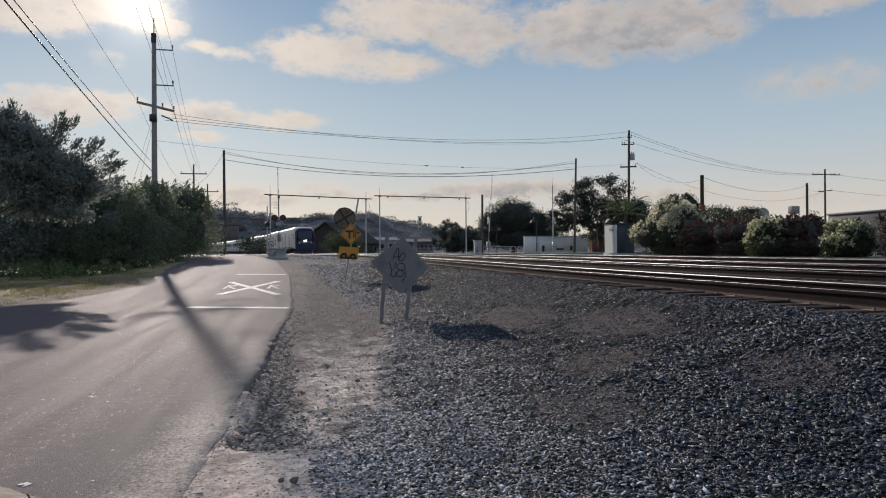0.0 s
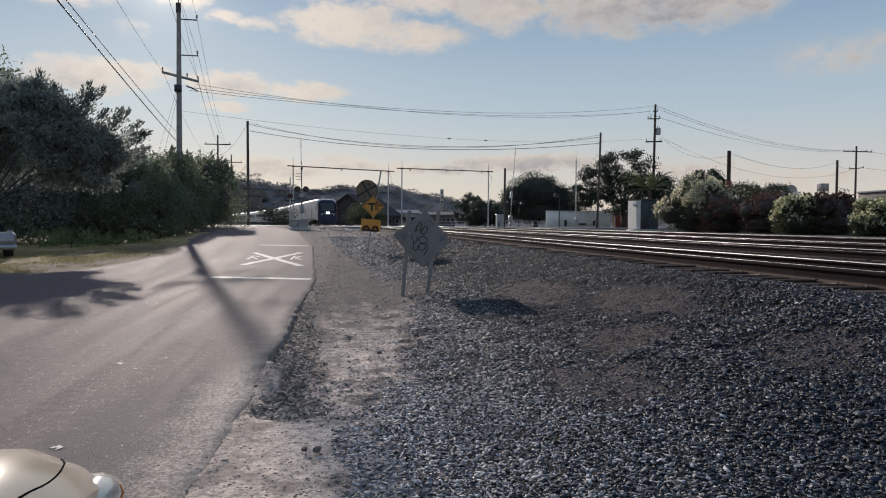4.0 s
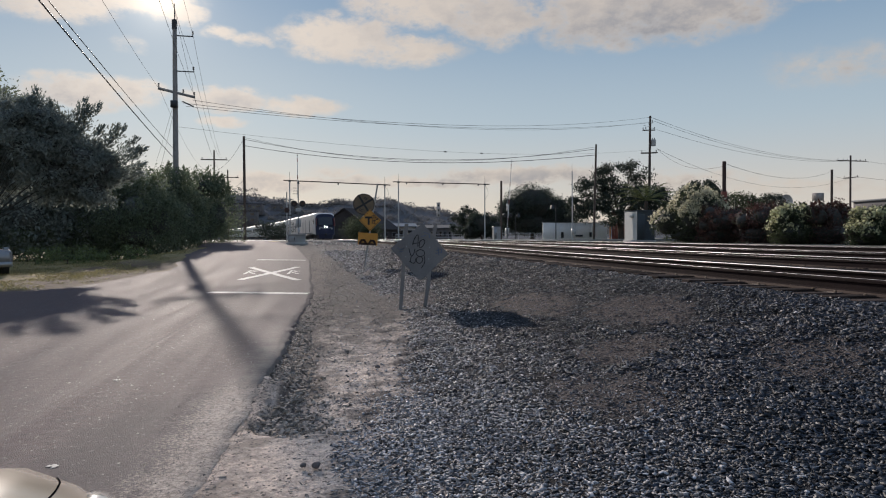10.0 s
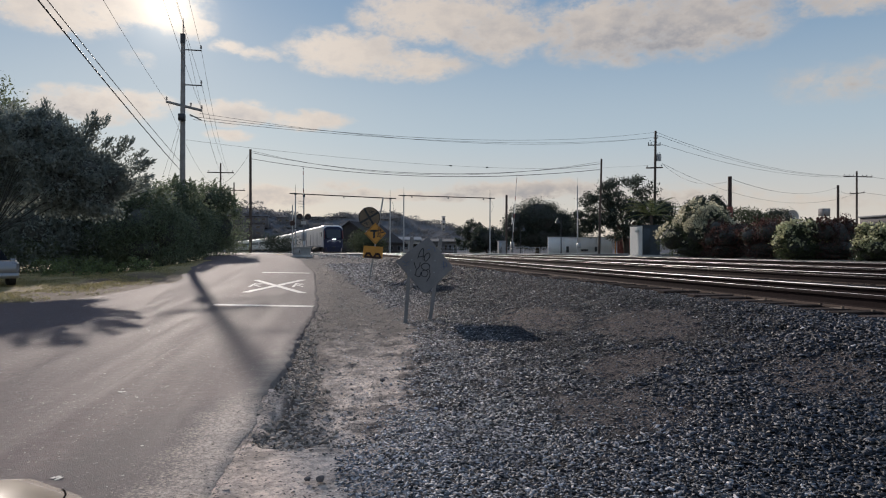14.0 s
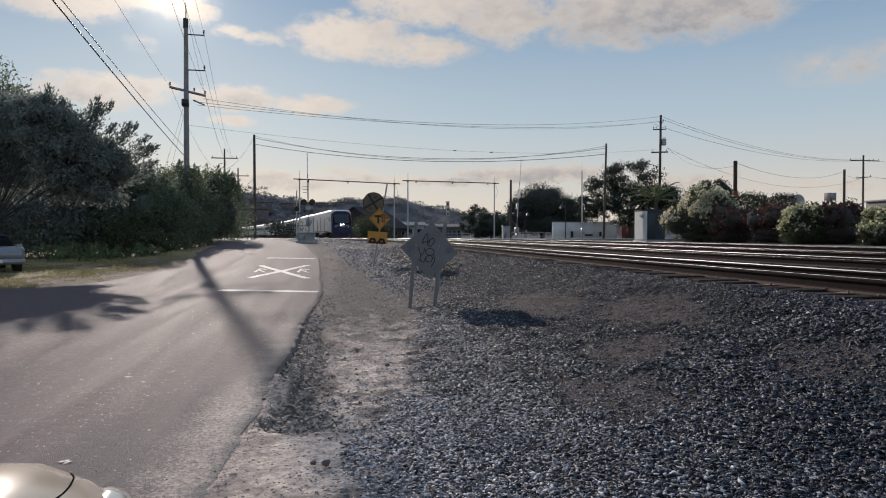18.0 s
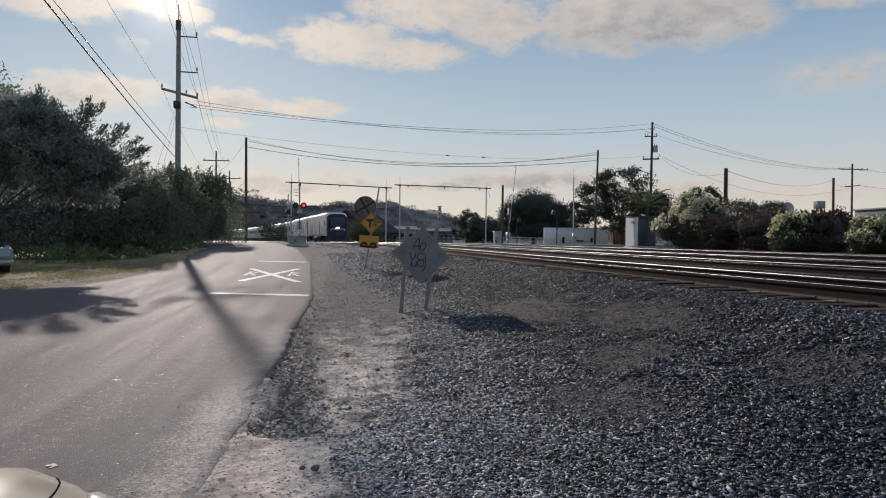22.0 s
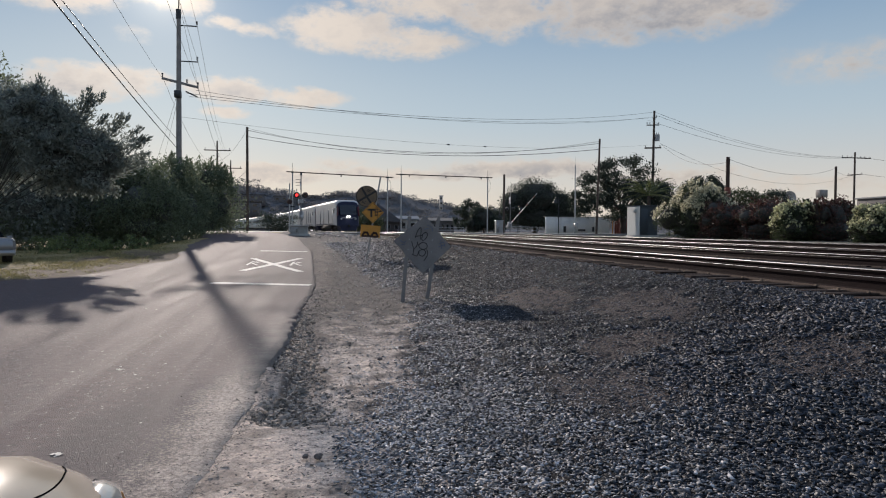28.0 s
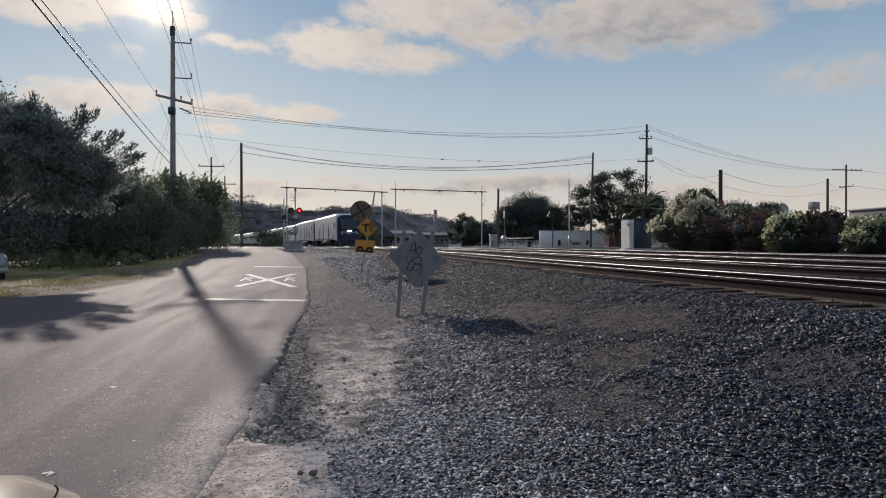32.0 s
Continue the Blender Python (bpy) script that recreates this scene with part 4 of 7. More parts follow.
# ---- trees and bushes ----
def crown_mesh(name, blobs, count, leaf, mat, clumps=46, spreadk=.30, plumes=(), sprigs=0, sprig_len=1.4, seed=1, slim=.42):
    """Leaves gathered in clumps through and round several blobs, with loose sprigs on top."""
    r = np.random.default_rng(seed)
    cs, ws = [], []
    for bx, by, bz, rx, ry, rz in blobs:
        k = max(6, int(clumps * (rx * rz) ** .5 / 1.5))
        d = r.normal(size=(k, 3))
        d /= np.linalg.norm(d, axis=1)[:, None]
        rad = r.uniform(.35, 1.0, k) ** .5
        cs.append(np.array([bx, by, bz]) + d * rad[:, None] * np.array([rx, ry, rz]))
        ws.append(np.full(k, (rx * ry * rz) ** (1 / 3)))
    cs, ws = np.concatenate(cs), np.concatenate(ws)
    pick = r.choice(len(cs), count, p=ws / ws.sum())
    pts = cs[pick] + r.normal(size=(count, 3)) * (ws[pick] * spreadk)[:, None] * np.array([1, 1, .8])
    up = r.normal(size=(count, 3))
    if sprigs:
        top = cs[cs[:, 2] > np.quantile(cs[:, 2], .45)]
        base = top[r.integers(0, len(top), sprigs)]
        lean = np.stack([r.normal(.15, .5, sprigs), r.normal(0, .5, sprigs), r.uniform(.6, 1.2, sprigs)], -1)
        lean /= np.linalg.norm(lean, axis=1)[:, None]
        k = 46
        t = r.uniform(0, 1, (sprigs, k))
        sp = base[:, None] + lean[:, None] * (t * sprig_len)[..., None] + r.normal(size=(sprigs, k, 3)) * (.04 + .1 * (1 - t))[..., None] * sprig_len * .8
        sp[..., 2] -= t ** 2 * sprig_len * .15
        pts = np.concatenate([pts, sp.reshape(-1, 3)])
        up = np.concatenate([up, (np.repeat(lean[:, None], k, 1) + r.normal(size=(sprigs, k, 3)) * .45).reshape(-1, 3)])
    for bx, by, bz, dx, dy, dz, ln in plumes:
        # one long feathery shoot
        k = 420
        way = np.array([dx, dy, dz]) / math.sqrt(dx * dx + dy * dy + dz * dz)
        t = r.uniform(0, 1, k)
        side = r.normal(size=(k, 3)) * (.06 + .2 * np.sin(np.pi * np.clip(t * .85 + .1, 0, 1)))[:, None] * .62
        p = np.array([bx, by, bz]) + way * (t * ln)[:, None] + side + np.array([0, 0, -.25]) * (t ** 2 * ln * .35)[:, None]
        pts = np.concatenate([pts, p])
        up = np.concatenate([up, way + side * 2.2 + r.normal(size=(k, 3)) * .25])
    n = len(pts)
    up /= np.linalg.norm(up, axis=1)[:, None]
    other = np.cross(up, r.normal(size=(n, 3)))
    other /= np.linalg.norm(other, axis=1)[:, None]
    L = (leaf * r.uniform(.6, 1.35, n))[:, None]
    v = np.stack([pts - up * L * .5, pts + other * L * slim * .5, pts + up * L * .5, pts - other * L * slim * .5], 1)
    q = np.arange(n * 4).reshape(-1, 4)
    return np_mesh(name, v.reshape(-1, 3), q, mat)


def limbs(base, height, blobs, r0, seed, fork=.3):
    r = np.random.default_rng(seed)
    sh = Shape()
    b = Vector(base)
    top = b + Vector((r.normal(0, .06) * height, r.normal(0, .06) * height, height * fork))
    sh.tube(b - Vector((0, 0, .25)), b + Vector((0, 0, .25)), r0 * 1.5, r0 * 1.05, 9)
    sh.tube(b + Vector((0, 0, .2)), top, r0 * 1.05, r0 * .75, 9)
    for bx, by, bz, rx, ry, rz in blobs:
        for k in range(3):
            end = Vector((bx + r.normal(0, rx * .4), by + r.normal(0, ry * .4), bz + r.normal(.15, .4) * rz))
            mid = top.lerp(end, .5) + Vector((r.normal(0, .2), r.normal(0, .2), .15 * height * .3))
            sh.tube(top, mid, r0 * .3, r0 * .17, 6, False)
            sh.tube(mid, end, r0 * .17, r0 * .05, 5, False)
    return sh


def tree(name, label, x, y, blobs, count, leaf, mat, trunk=.18, seed=1, fork=.3, category="tree", bark=None, root=(0, 0), **kw):
    z = ground_z(x, y)
    t = thing(name, label, category, pose(x, y, z))
    bl = [(a, b, c, d, e, f) for a, b, c, d, e, f in blobs]
    h = max(b[2] + b[5] for b in bl)
    part("trunk", limbs((root[0], root[1], 0), h, bl, trunk, seed, fork), bark or BARK, t)
    part("crown", crown_mesh("crown", bl, count, leaf, mat, seed=seed, **kw), mat, t)
    return t


LEAF_GREY = leaf_shader("grey green leaf", (.235, .26, .235), .5, .75, vary=.28, spec=.15)
LEAF_GREEN = leaf_shader("mid green leaf", (.16, .19, .125), .55, .7, vary=.35, spec=.2)
LEAF_DARK = leaf_shader("dark green leaf", (.048, .06, .046), .4, .6)
LEAF_RED = leaf_shader("red brown leaf", (.09, .046, .038), .45, blossom=(.035, .045, .02, 1.5, .80))
LEAF_OLEANDER = leaf_shader("oleander leaf", (.055, .068, .034), .45)
# pale grey leaf colour stands in for distance haze
LEAF_FAR = leaf_shader("hazed distant leaf", (.19, .187, .187), .25, .95, vary=.15, spec=.02)
PALM = leaf_shader("palm frond", (.15, .17, .06), .4)

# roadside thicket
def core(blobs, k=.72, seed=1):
    """Lumpy fillers for dense twigs that close the crown and paint its inner shade."""
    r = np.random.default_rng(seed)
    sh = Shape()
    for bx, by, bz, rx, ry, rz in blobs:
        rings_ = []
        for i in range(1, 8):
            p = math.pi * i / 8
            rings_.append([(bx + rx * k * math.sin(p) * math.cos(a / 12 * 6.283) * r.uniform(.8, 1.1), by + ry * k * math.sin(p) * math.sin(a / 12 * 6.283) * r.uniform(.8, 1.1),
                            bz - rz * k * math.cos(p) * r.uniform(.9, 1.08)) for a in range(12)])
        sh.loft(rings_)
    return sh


# dark tone paints the shade inside crowns and hides two trunks in it
SHADE_TWIGS = shader("twigs darkened for shade", (.04, .04, .034), .95, 0, .4, 3, .8, 12)
TWIGS = shader("crown filler twigs", (.085, .09, .082), .95, 0, .4, 3, .8, 12)


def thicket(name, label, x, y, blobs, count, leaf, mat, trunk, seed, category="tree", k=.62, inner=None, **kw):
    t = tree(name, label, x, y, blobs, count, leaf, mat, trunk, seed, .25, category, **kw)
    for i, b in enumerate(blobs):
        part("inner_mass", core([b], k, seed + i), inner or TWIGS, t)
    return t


def grown(k, blobs):
    return [tuple(v * k for v in b) for b in blobs]


NEAR = .88


def nearer(blobs):
    """The same crown, smaller and nearer."""
    return [(b[0] * NEAR, b[1] * NEAR, 1.4 + (b[2] - 1.4) * NEAR, b[3] * NEAR, b[4] * NEAR, b[5] * NEAR) for b in blobs]


def near_plumes(rows):
    return [(a * NEAR, b * NEAR, 1.4 + (c - 1.4) * NEAR, dx, dy, dz, n * NEAR) for a, b, c, dx, dy, dz, n in rows]


thicket("shrub_tree", "tall grey-green feathery tree with a high crown", -15.4 * NEAR, 36.5 * NEAR,
        nearer([(-1.2, 0, 6.7, 1.4, 1.5, 1.3), (.9, 0, 5.8, 1.3, 1.3, .9), (-2.4, 0, 6.2, 1.7, 1.6, 1.2), (-.3, .2, 5.7, 1.6, 1.4, .8), (-1.0, .2, 4.5, 2.0, 1.4, 1.2)]),
        38000, .155, LEAF_GREY, .085, 2, sprigs=60, sprig_len=.95, clumps=46, spreadk=.2, k=.62, bark=SHADE_TWIGS, inner=TWIGS, root=(-2.6, .4),
        plumes=near_plumes([(-2.4 + .5 * i, 0, 7.2 - .22 * i, -.15 + .12 * i, 0, 1.0, 1.7 + .4 * (i % 3)) for i in range(8)]))
thicket("shrub_tree", "feathery grey-green tree with upright shoots", -11.9 * NEAR, 35 * NEAR,
        nearer([(-1.2, 0, 6.8, 1.0, 1.0, .8), (-.3, 0, 6.0, .7, .9, .6), (-2.3, 0, 6.7, 1.1, 1.1, .9), (-.9, 0, 5.6, 1.3, 1.3, .95), (.4, 0, 5.1, 1.2, 1.2, .8), (1.25, 0, 4.6, 1.0, 1.0, .6), (-1.8, 0, 5.6, 1.3, 1.3, .9), (-.8, .2, 4.2, 1.6, 1.3, 1.1), (.8, .2, 3.7, 1.1, 1.0, .9)]),
        42000, .15, LEAF_GREY, .06, 3, sprigs=50, sprig_len=.87, clumps=46, spreadk=.2, k=.62, bark=SHADE_TWIGS, root=(-4.2, .8),
        plumes=near_plumes([(-1.6, 0, 5.6, .05, 0, 1, 2.9), (-1.3, .2, 5.6, .2, 0, 1, 2.3), (-.7, 0, 5.2, .5, 0, 1, 3.2), (-.4, .2, 5.2, .62, 0, 1, 3.2), (-.3, 0, 5.0, .4, .1, 1, 2.7), (-.6, .1, 5.2, .56, 0, 1, 2.9),
                (.6, 0, 4.4, .62, 0, 1, 2.9), (.7, .1, 4.4, .7, 0, 1, 2.9), (.9, .2, 4.2, .85, 0, .9, 2.9), (1.2, 0, 4.0, 1.0, 0, .85, 2.8), (1.2, .1, 4.0, .95, 0, .9, 2.6), (1.3, .1, 3.8, 1.2, 0, .75, 2.3), (1.5, 0, 3.7, .9, .1, .5, 1.8),
                (-2.3, 0, 5.3, -.15, 0, 1, 2.4), (-2.0, 0, 5.3, -.05, 0, 1, 2.6), (.2, 0, 4.8, .65, 0, 1, 2.3)]))
thicket("shrub", "broad grey-green shrub deep in the thicket", -20.4, 46.5, grown(1.25, [(-.3, 0, 4.8, 1.9, 1.8, 1.7), (.9, .3, 3.9, 2.2, 1.9, 2.0), (-2.2, .2, 3.6, 2.2, 2, 2.2), (1.7, 0, 2.2, 2.0, 2, 2.1), (-1.6, 0, 1.5, 2.6, 2, 1.6)]),
        28000, .21, LEAF_GREY, .1, 12, "shrub", sprigs=60, sprig_len=1.2, clumps=50, spreadk=.2, k=.36)
thicket("shrub", "broad grey-green shrub deep in the thicket", -16.1, 48.5, grown(1.25, [(-.3, 0, 4.0, 1.5, 1.5, 1.6), (.9, .2, 3.2, 1.5, 1.6, 1.9), (-1.4, 0, 2.8, 1.8, 1.8, 2.2), (.2, 0, 1.4, 2.4, 1.8, 1.5)]),
        24000, .21, LEAF_GREY, .1, 13, "shrub", sprigs=60, sprig_len=1.2, clumps=50, spreadk=.2, k=.36)
thicket("shrub", "rounded mid-green shrub on the verge", -12.2, 47, grown(1.12, [(0, 0, 2.7, 1.9, 1.8, 1.9), (1.2, .3, 2.1, 1.5, 1.5, 2.0), (-1.4, .2, 2.3, 1.8, 1.7, 2.0), (0, 0, 1.2, 2.6, 1.6, 1.3)]),
        22000, .17, LEAF_GREEN, .14, 4, "shrub", sprigs=110, sprig_len=.9, clumps=42, spreadk=.19, k=.42)
thicket("shrub", "rounded mid-green shrub at the road bend", -12.0, 55, grown(1.3, [(-.2, 0, 2.9, 1.7, 1.7, 2.0), (.9, .2, 2.2, 1.3, 1.5, 2.0), (-1.7, 0, 2.5, 1.6, 1.6, 2.1), (.3, 0, 3.9, 1.2, 1.1, .9), (0, 0, 1.2, 2.2, 1.6, 1.3)]),
        22000, .19, LEAF_GREEN, .14, 5, "shrub", sprigs=110, sprig_len=1.0, clumps=42, spreadk=.19, k=.42)
thicket("shrub", "mid-green shrub casting shade across the asphalt", -11.2, 63.5, grown(1.5, [(-.2, 0, 2.6, 1.7, 1.7, 1.9), (.9, .2, 2.0, 1.3, 1.5, 1.8), (-1.7, 0, 2.4, 1.6, 1.6, 2.1), (.3, 0, 3.6, 1.1, 1.1, .9), (0, 0, 1.0, 2.2, 1.6, 1.2)]),
        22000, .21, LEAF_GREEN, .16, 10, "shrub", sprigs=110, sprig_len=1.1, clumps=42, spreadk=.19, k=.42)
thicket("tree", "broad dark green tree at the back of the verge", -24.4, 50.5, grown(1.45, [(.2, 0, 6.6, 2.4, 2.2, 2.3), (-2.4, 0, 4.6, 2.8, 2.6, 2.6), (2.2, .3, 3.8, 2.3, 2.2, 2.3), (-.5, 0, 2.2, 3.2, 2.5, 2.2)]),
        26000, .25, LEAF_GREEN, .36, 6, sprigs=100, sprig_len=1.2, clumps=42, spreadk=.19, k=.42)
thicket("tree", "tall leafy tree at the verge's far end", -33.5, 52, grown(1.36, [(0, 0, 6.3, 3.2, 2.6, 3.0), (-2.8, 0, 4.6, 2.8, 2.6, 2.8), (2.4, .3, 4.0, 2.6, 2.4, 2.6), (0, 0, 2, 4, 2.4, 2)]),
        16000, .3, LEAF_GREEN, .4, 7, sprigs=40, sprig_len=1.2)
thicket("shrub", "dense grey-green shrubs under the taller crowns", -16.9, 49.0, grown(1.42, [(0, 0, 2.0, 2.2, 1.4, 1.9), (2.6, .2, 1.7, 1.8, 1.3, 1.7), (-3.2, 0, 2.1, 2.4, 1.4, 2.0), (-6.5, .2, 2.2, 2.4, 1.4, 2.0), (1.0, 0, 3.3, 1.6, 1.2, 1.3), (-2.0, 0, 3.5, 1.8, 1.2, 1.3), (2.9, 0, 2.9, 1.3, 1.2, 1.2), (-4.6, 0, 3.5, 1.9, 1.2, 1.4)]),
        54000, .19, LEAF_GREY, .05, 14, "shrub", sprigs=90, sprig_len=.8, clumps=60, spreadk=.2, k=.38)
tree("shrub", "low green undergrowth at the thicket's foot", -18.4, 46.5, [(0, 0, 1.0, 3.0, 1.2, 1.0), (3.6, 1.2, .9, 2.0, 1.2, .9), (-4.0, -1.0, .9, 2.2, 1.2, .9)],
     12000, .17, LEAF_GREEN, .07, 8, .2, "shrub", spreadk=.2)
thicket("shrub", "dense dark undergrowth behind the thicket", -17.5, 55.5, [(0, 0, 2.6, 5.2, 1.5, 2.6), (-7, -1.5, 2.9, 5.0, 1.5, 2.9), (-14, -1, 3, 5, 1.5, 3)],
        15000, .26, LEAF_DARK, .1, 9, "shrub")

# leaf colour brightened to stand in for sunlight the thicket blocks
WEED = leaf_shader("sun-brightened weed leaf", (.15, .19, .085), .5, .6)
for wx, wy, ws in ((-11.6, 37.5, .8), (-13.2, 38.2, 1.0), (-10.3, 38.6, .7), (-15.0, 39, .9)):
    tree("weed", "low green weeds at the thicket's foot, colour brightened as if sunlit", wx, wy, [(0, 0, .5 * ws, .9 * ws, .6, .5 * ws), (.7 * ws, .2, .4 * ws, .6, .5, .4 * ws)], 700, .13, WEED, .02, int(wx * -10), .2, "weeds", spreadk=.22)

# oleander hedge beyond the tracks
BLOSSOM_WHITE = leaf_shader("white blossom", (.60, .56, .40), .5)
BLOSSOM_CREAM = leaf_shader("cream blossom", (.46, .46, .28), .5)


def hedge(x, y, label, mat, w, h, count, seed, leaf=.17, bloom=None, share=.3):
    q = np.random.default_rng(seed)
    blobs = [(0, 0, h * .42, w * .34, w * .3, h * .4), (0, -.2, h * .2, w * .46, w * .36, h * .22), (0, 0, h * .1, w * .5, w * .3, h * .14)]
    for i in range(9):
        a, e = q.uniform(0, 6.28), q.uniform(.15, .85)
        rr = q.uniform(.15, .25)
        blobs.append((math.cos(a) * w * .36 * (1.15 - e * .7), math.sin(a) * w * .3 * (1.15 - e * .7), h * (.12 + .68 * e), w * rr, w * rr, h * rr * .95))
    t = thicket("oleander_bush", label, x, y, blobs, int(count * 1.4), leaf, mat, .07, seed, "bush", .72, spreadk=.17, clumps=60, slim=.45, sprigs=60, sprig_len=.5, inner=SHADE_TWIGS)
    if bloom:
        r = np.random.default_rng(seed + 50)
        # blossom in bunches outside the crown, weighted high and left to paint the sunlit side
        pts = []
        for bx, by, bz, rx, ry, rz in blobs[3:] + blobs[:1]:
            for i in range(int(40 * share)):
                d = Vector((r.normal(-.5, .75), r.normal(-.3, .8), r.normal(.5, .7))).normalized()
                if bz + d.z * rz < h * r.uniform(.2, .75) + .12 * bx:
                    continue
                c = np.array([bx + d.x * rx * 1.02, by + d.y * ry * 1.02, bz + d.z * rz * 1.02])
                pts.append(c + r.normal(0, .11, (int(r.integers(5, 16)), 3)))
        pts = np.concatenate(pts)
        n = len(pts)
        u = r.normal(size=(n, 3))
        u /= np.linalg.norm(u, axis=1)[:, None]
        o = np.cross(u, r.normal(size=(n, 3)))
        o /= np.linalg.norm(o, axis=1)[:, None]
        L = r.uniform(.12, .24, (n, 1))
        v = np.stack([pts - u * L * .5, pts + o * L * .4, pts + u * L * .5, pts - o * L * .4], 1)
        part("blossom", np_mesh("blossom", v.reshape(-1, 3), np.arange(n * 4).reshape(-1, 4), bloom), bloom, t, "bunches of pale blossom")
    return t


hedge(36.0, 65.5, "large rounded oleander bush with white blossom", LEAF_OLEANDER, 7.2, 7.0, 20000, 21, bloom=BLOSSOM_WHITE, share=3.2)
hedge(36.2, 60.6, "dark red-leaved bush in the hedge", LEAF_RED, 5.4, 4.3, 8000, 22)
hedge(37.3, 56, "red-brown flowering bush in the hedge", LEAF_RED, 5.8, 4.5, 11000, 23)
hedge(36.1, 50.3, "oleander bush with cream blossom", LEAF_OLEANDER, 3.9, 3.9, 11000, 24, bloom=BLOSSOM_CREAM, share=1.1)
hedge(38.2, 49.2, "dark red-brown bush in the hedge", LEAF_RED, 4.4, 4.2, 8000, 25)
hedge(37.0, 43.4, "oleander bush with cream blossom", LEAF_OLEANDER, 3.6, 3.1, 11000, 26, bloom=BLOSSOM_CREAM, share=1.1)
hedge(40.5, 42, "dark red-brown bush in the hedge", LEAF_RED, 4.4, 3.4, 6000, 27)
hedge(38.5, 37, "dark green hedge bush", LEAF_DARK, 4.6, 3.2, 5000, 28)
hedge(41.5, 53.5, "dark green hedge bush", LEAF_DARK, 5.5, 3.3, 6000, 29)

# large trees behind
tree("tree", "open-crowned dark evergreen tree behind the hedge", 41, 95, [(0, 0, 8.6, 4.2, 3.5, 3.0), (-4.6, 0, 6.2, 3.2, 3, 2.6), (4.4, .3, 6.0, 3.0, 3, 2.4), (-1.5, 0, 4.2, 5, 3, 2.2), (-6.2, 0, 4.2, 2.0, 2, 1.6), (5.0, 0, 5.4, 2.2, 2, 2.2)],
     32000, .3, LEAF_DARK, .45, 31, .3, clumps=30, spreadk=.11)
thicket("tree", "round dense dark tree beyond the crossing", 41.0, 140, [(0, 0, 7.2, 5.4, 5, 4.0), (-4.4, 0, 5.6, 3.2, 3, 3.6), (4.8, 0, 5.6, 3.8, 3, 3.6), (7.0, 0, 4.0, 2.6, 2.6, 2.8), (.5, 0, 3.4, 7.4, 4, 2.6)],
        46000, .3, LEAF_DARK, .5, 32, "tree", .8, SHADE_TWIGS, clumps=60, spreadk=.13)
tree("tree", "dark green tree seen over the hedge", 44.6, 80, [(0, 0, 5.5, 2.5, 2.4, 1.8), (1.9, 0, 4.8, 1.7, 1.7, 1.5)], 16000, .26, LEAF_DARK, .3, 33, spreadk=.13)
tree("tree", "small leafy tree behind the hedge", 57.2, 92, [(0, 0, 4.9, 2.6, 2.4, 1.8), (2.8, 0, 4.4, 2.0, 2, 1.6)], 9000, .26, LEAF_OLEANDER, .22, 34, spreadk=.15)
tree("tree", "small leafy tree behind the hedge", 62.6, 92, [(0, 0, 4.7, 2.4, 2.2, 1.8)], 5000, .26, LEAF_DARK, .22, 35, spreadk=.15)
thicket("bush", "dark bushy growth beside the far tracks", 25.6, 118, [(0, 0, 2.6, 2.6, 2.2, 2.3), (-1.8, 0, 1.6, 1.6, 1.6, 1.5), (2.2, 0, 2.0, 1.9, 1.8, 1.8)], 15000, .26, LEAF_DARK, .2, 36, "bush", .75, SHADE_TWIGS, spreadk=.13)
tree("tree", "dark upright tree beside the far tracks", 25.2, 130, [(0, 0, 4.6, 1.5, 1.5, 2.4), (1.5, 0, 4.0, 1.0, 1.0, 2.0), (-1.6, 0, 3, 1.5, 1.5, 2.2)], 7000, .3, LEAF_DARK, .22, 37, spreadk=.13)
tree("bush", "pale green bush behind the signal", 6.0, 150, [(0, 0, 2.4, 3.2, 3, 2.2), (2.6, 0, 1.8, 2, 2, 1.6)], 9000, .3, LEAF_OLEANDER, .2, 38, .2, "bush")
tree("bush", "low dark bush beside the street", -9.3, 118, [(0, 0, 1.5, 3.0, 2, 1.4)], 3500, .28, LEAF_DARK, .1, 39, .2, "bush")


def palm(x, y):
    t = thing("palm_tree", "small palm with arching fronds behind the cabinet", "palm tree", pose(x, y, ground_z(x, y)))
    part("trunk", Shape().tube((0, 0, -.2), (0, 0, 5.1), .28, .2, 10), BARK, t)
    r = np.random.default_rng(4)
    for k in range(34):
        a, lift = r.uniform(0, 6.28), r.uniform(.25, 1.35)
        out, side = Vector((math.cos(a), math.sin(a), 0)), Vector((-math.sin(a), math.cos(a), 0))
        spine = []
        n = 16
        for i in range(n + 1):
            f = i / n
            spine.append(out * 4.4 * f * math.cos(lift * .65) + Vector((0, 0, 5.0 + math.sin(lift) * 4.9 * f - 2.5 * f * f)))
        sh = Shape().path_tube(spine, .025, 4)
        v, q = [], []
        for i in range(2, n):
            d = (spine[i + 1] - spine[i]).normalized()
            for s in (-1, 1):
                ln = .62 * math.sin(math.pi * min(1, i / n * .8 + .2)) * r.uniform(.8, 1.15)
                tip = spine[i] + side * s * ln * .8 + d * ln * .6 - Vector((0, 0, ln * .3))
                b = len(v)
                v += [spine[i] - d * .05, spine[i] + d * .05, tip]
                q.append((b, b + 1, b + 2))
        part("frond", sh.add(v, q), PALM, t)


palm(39.5, 84)

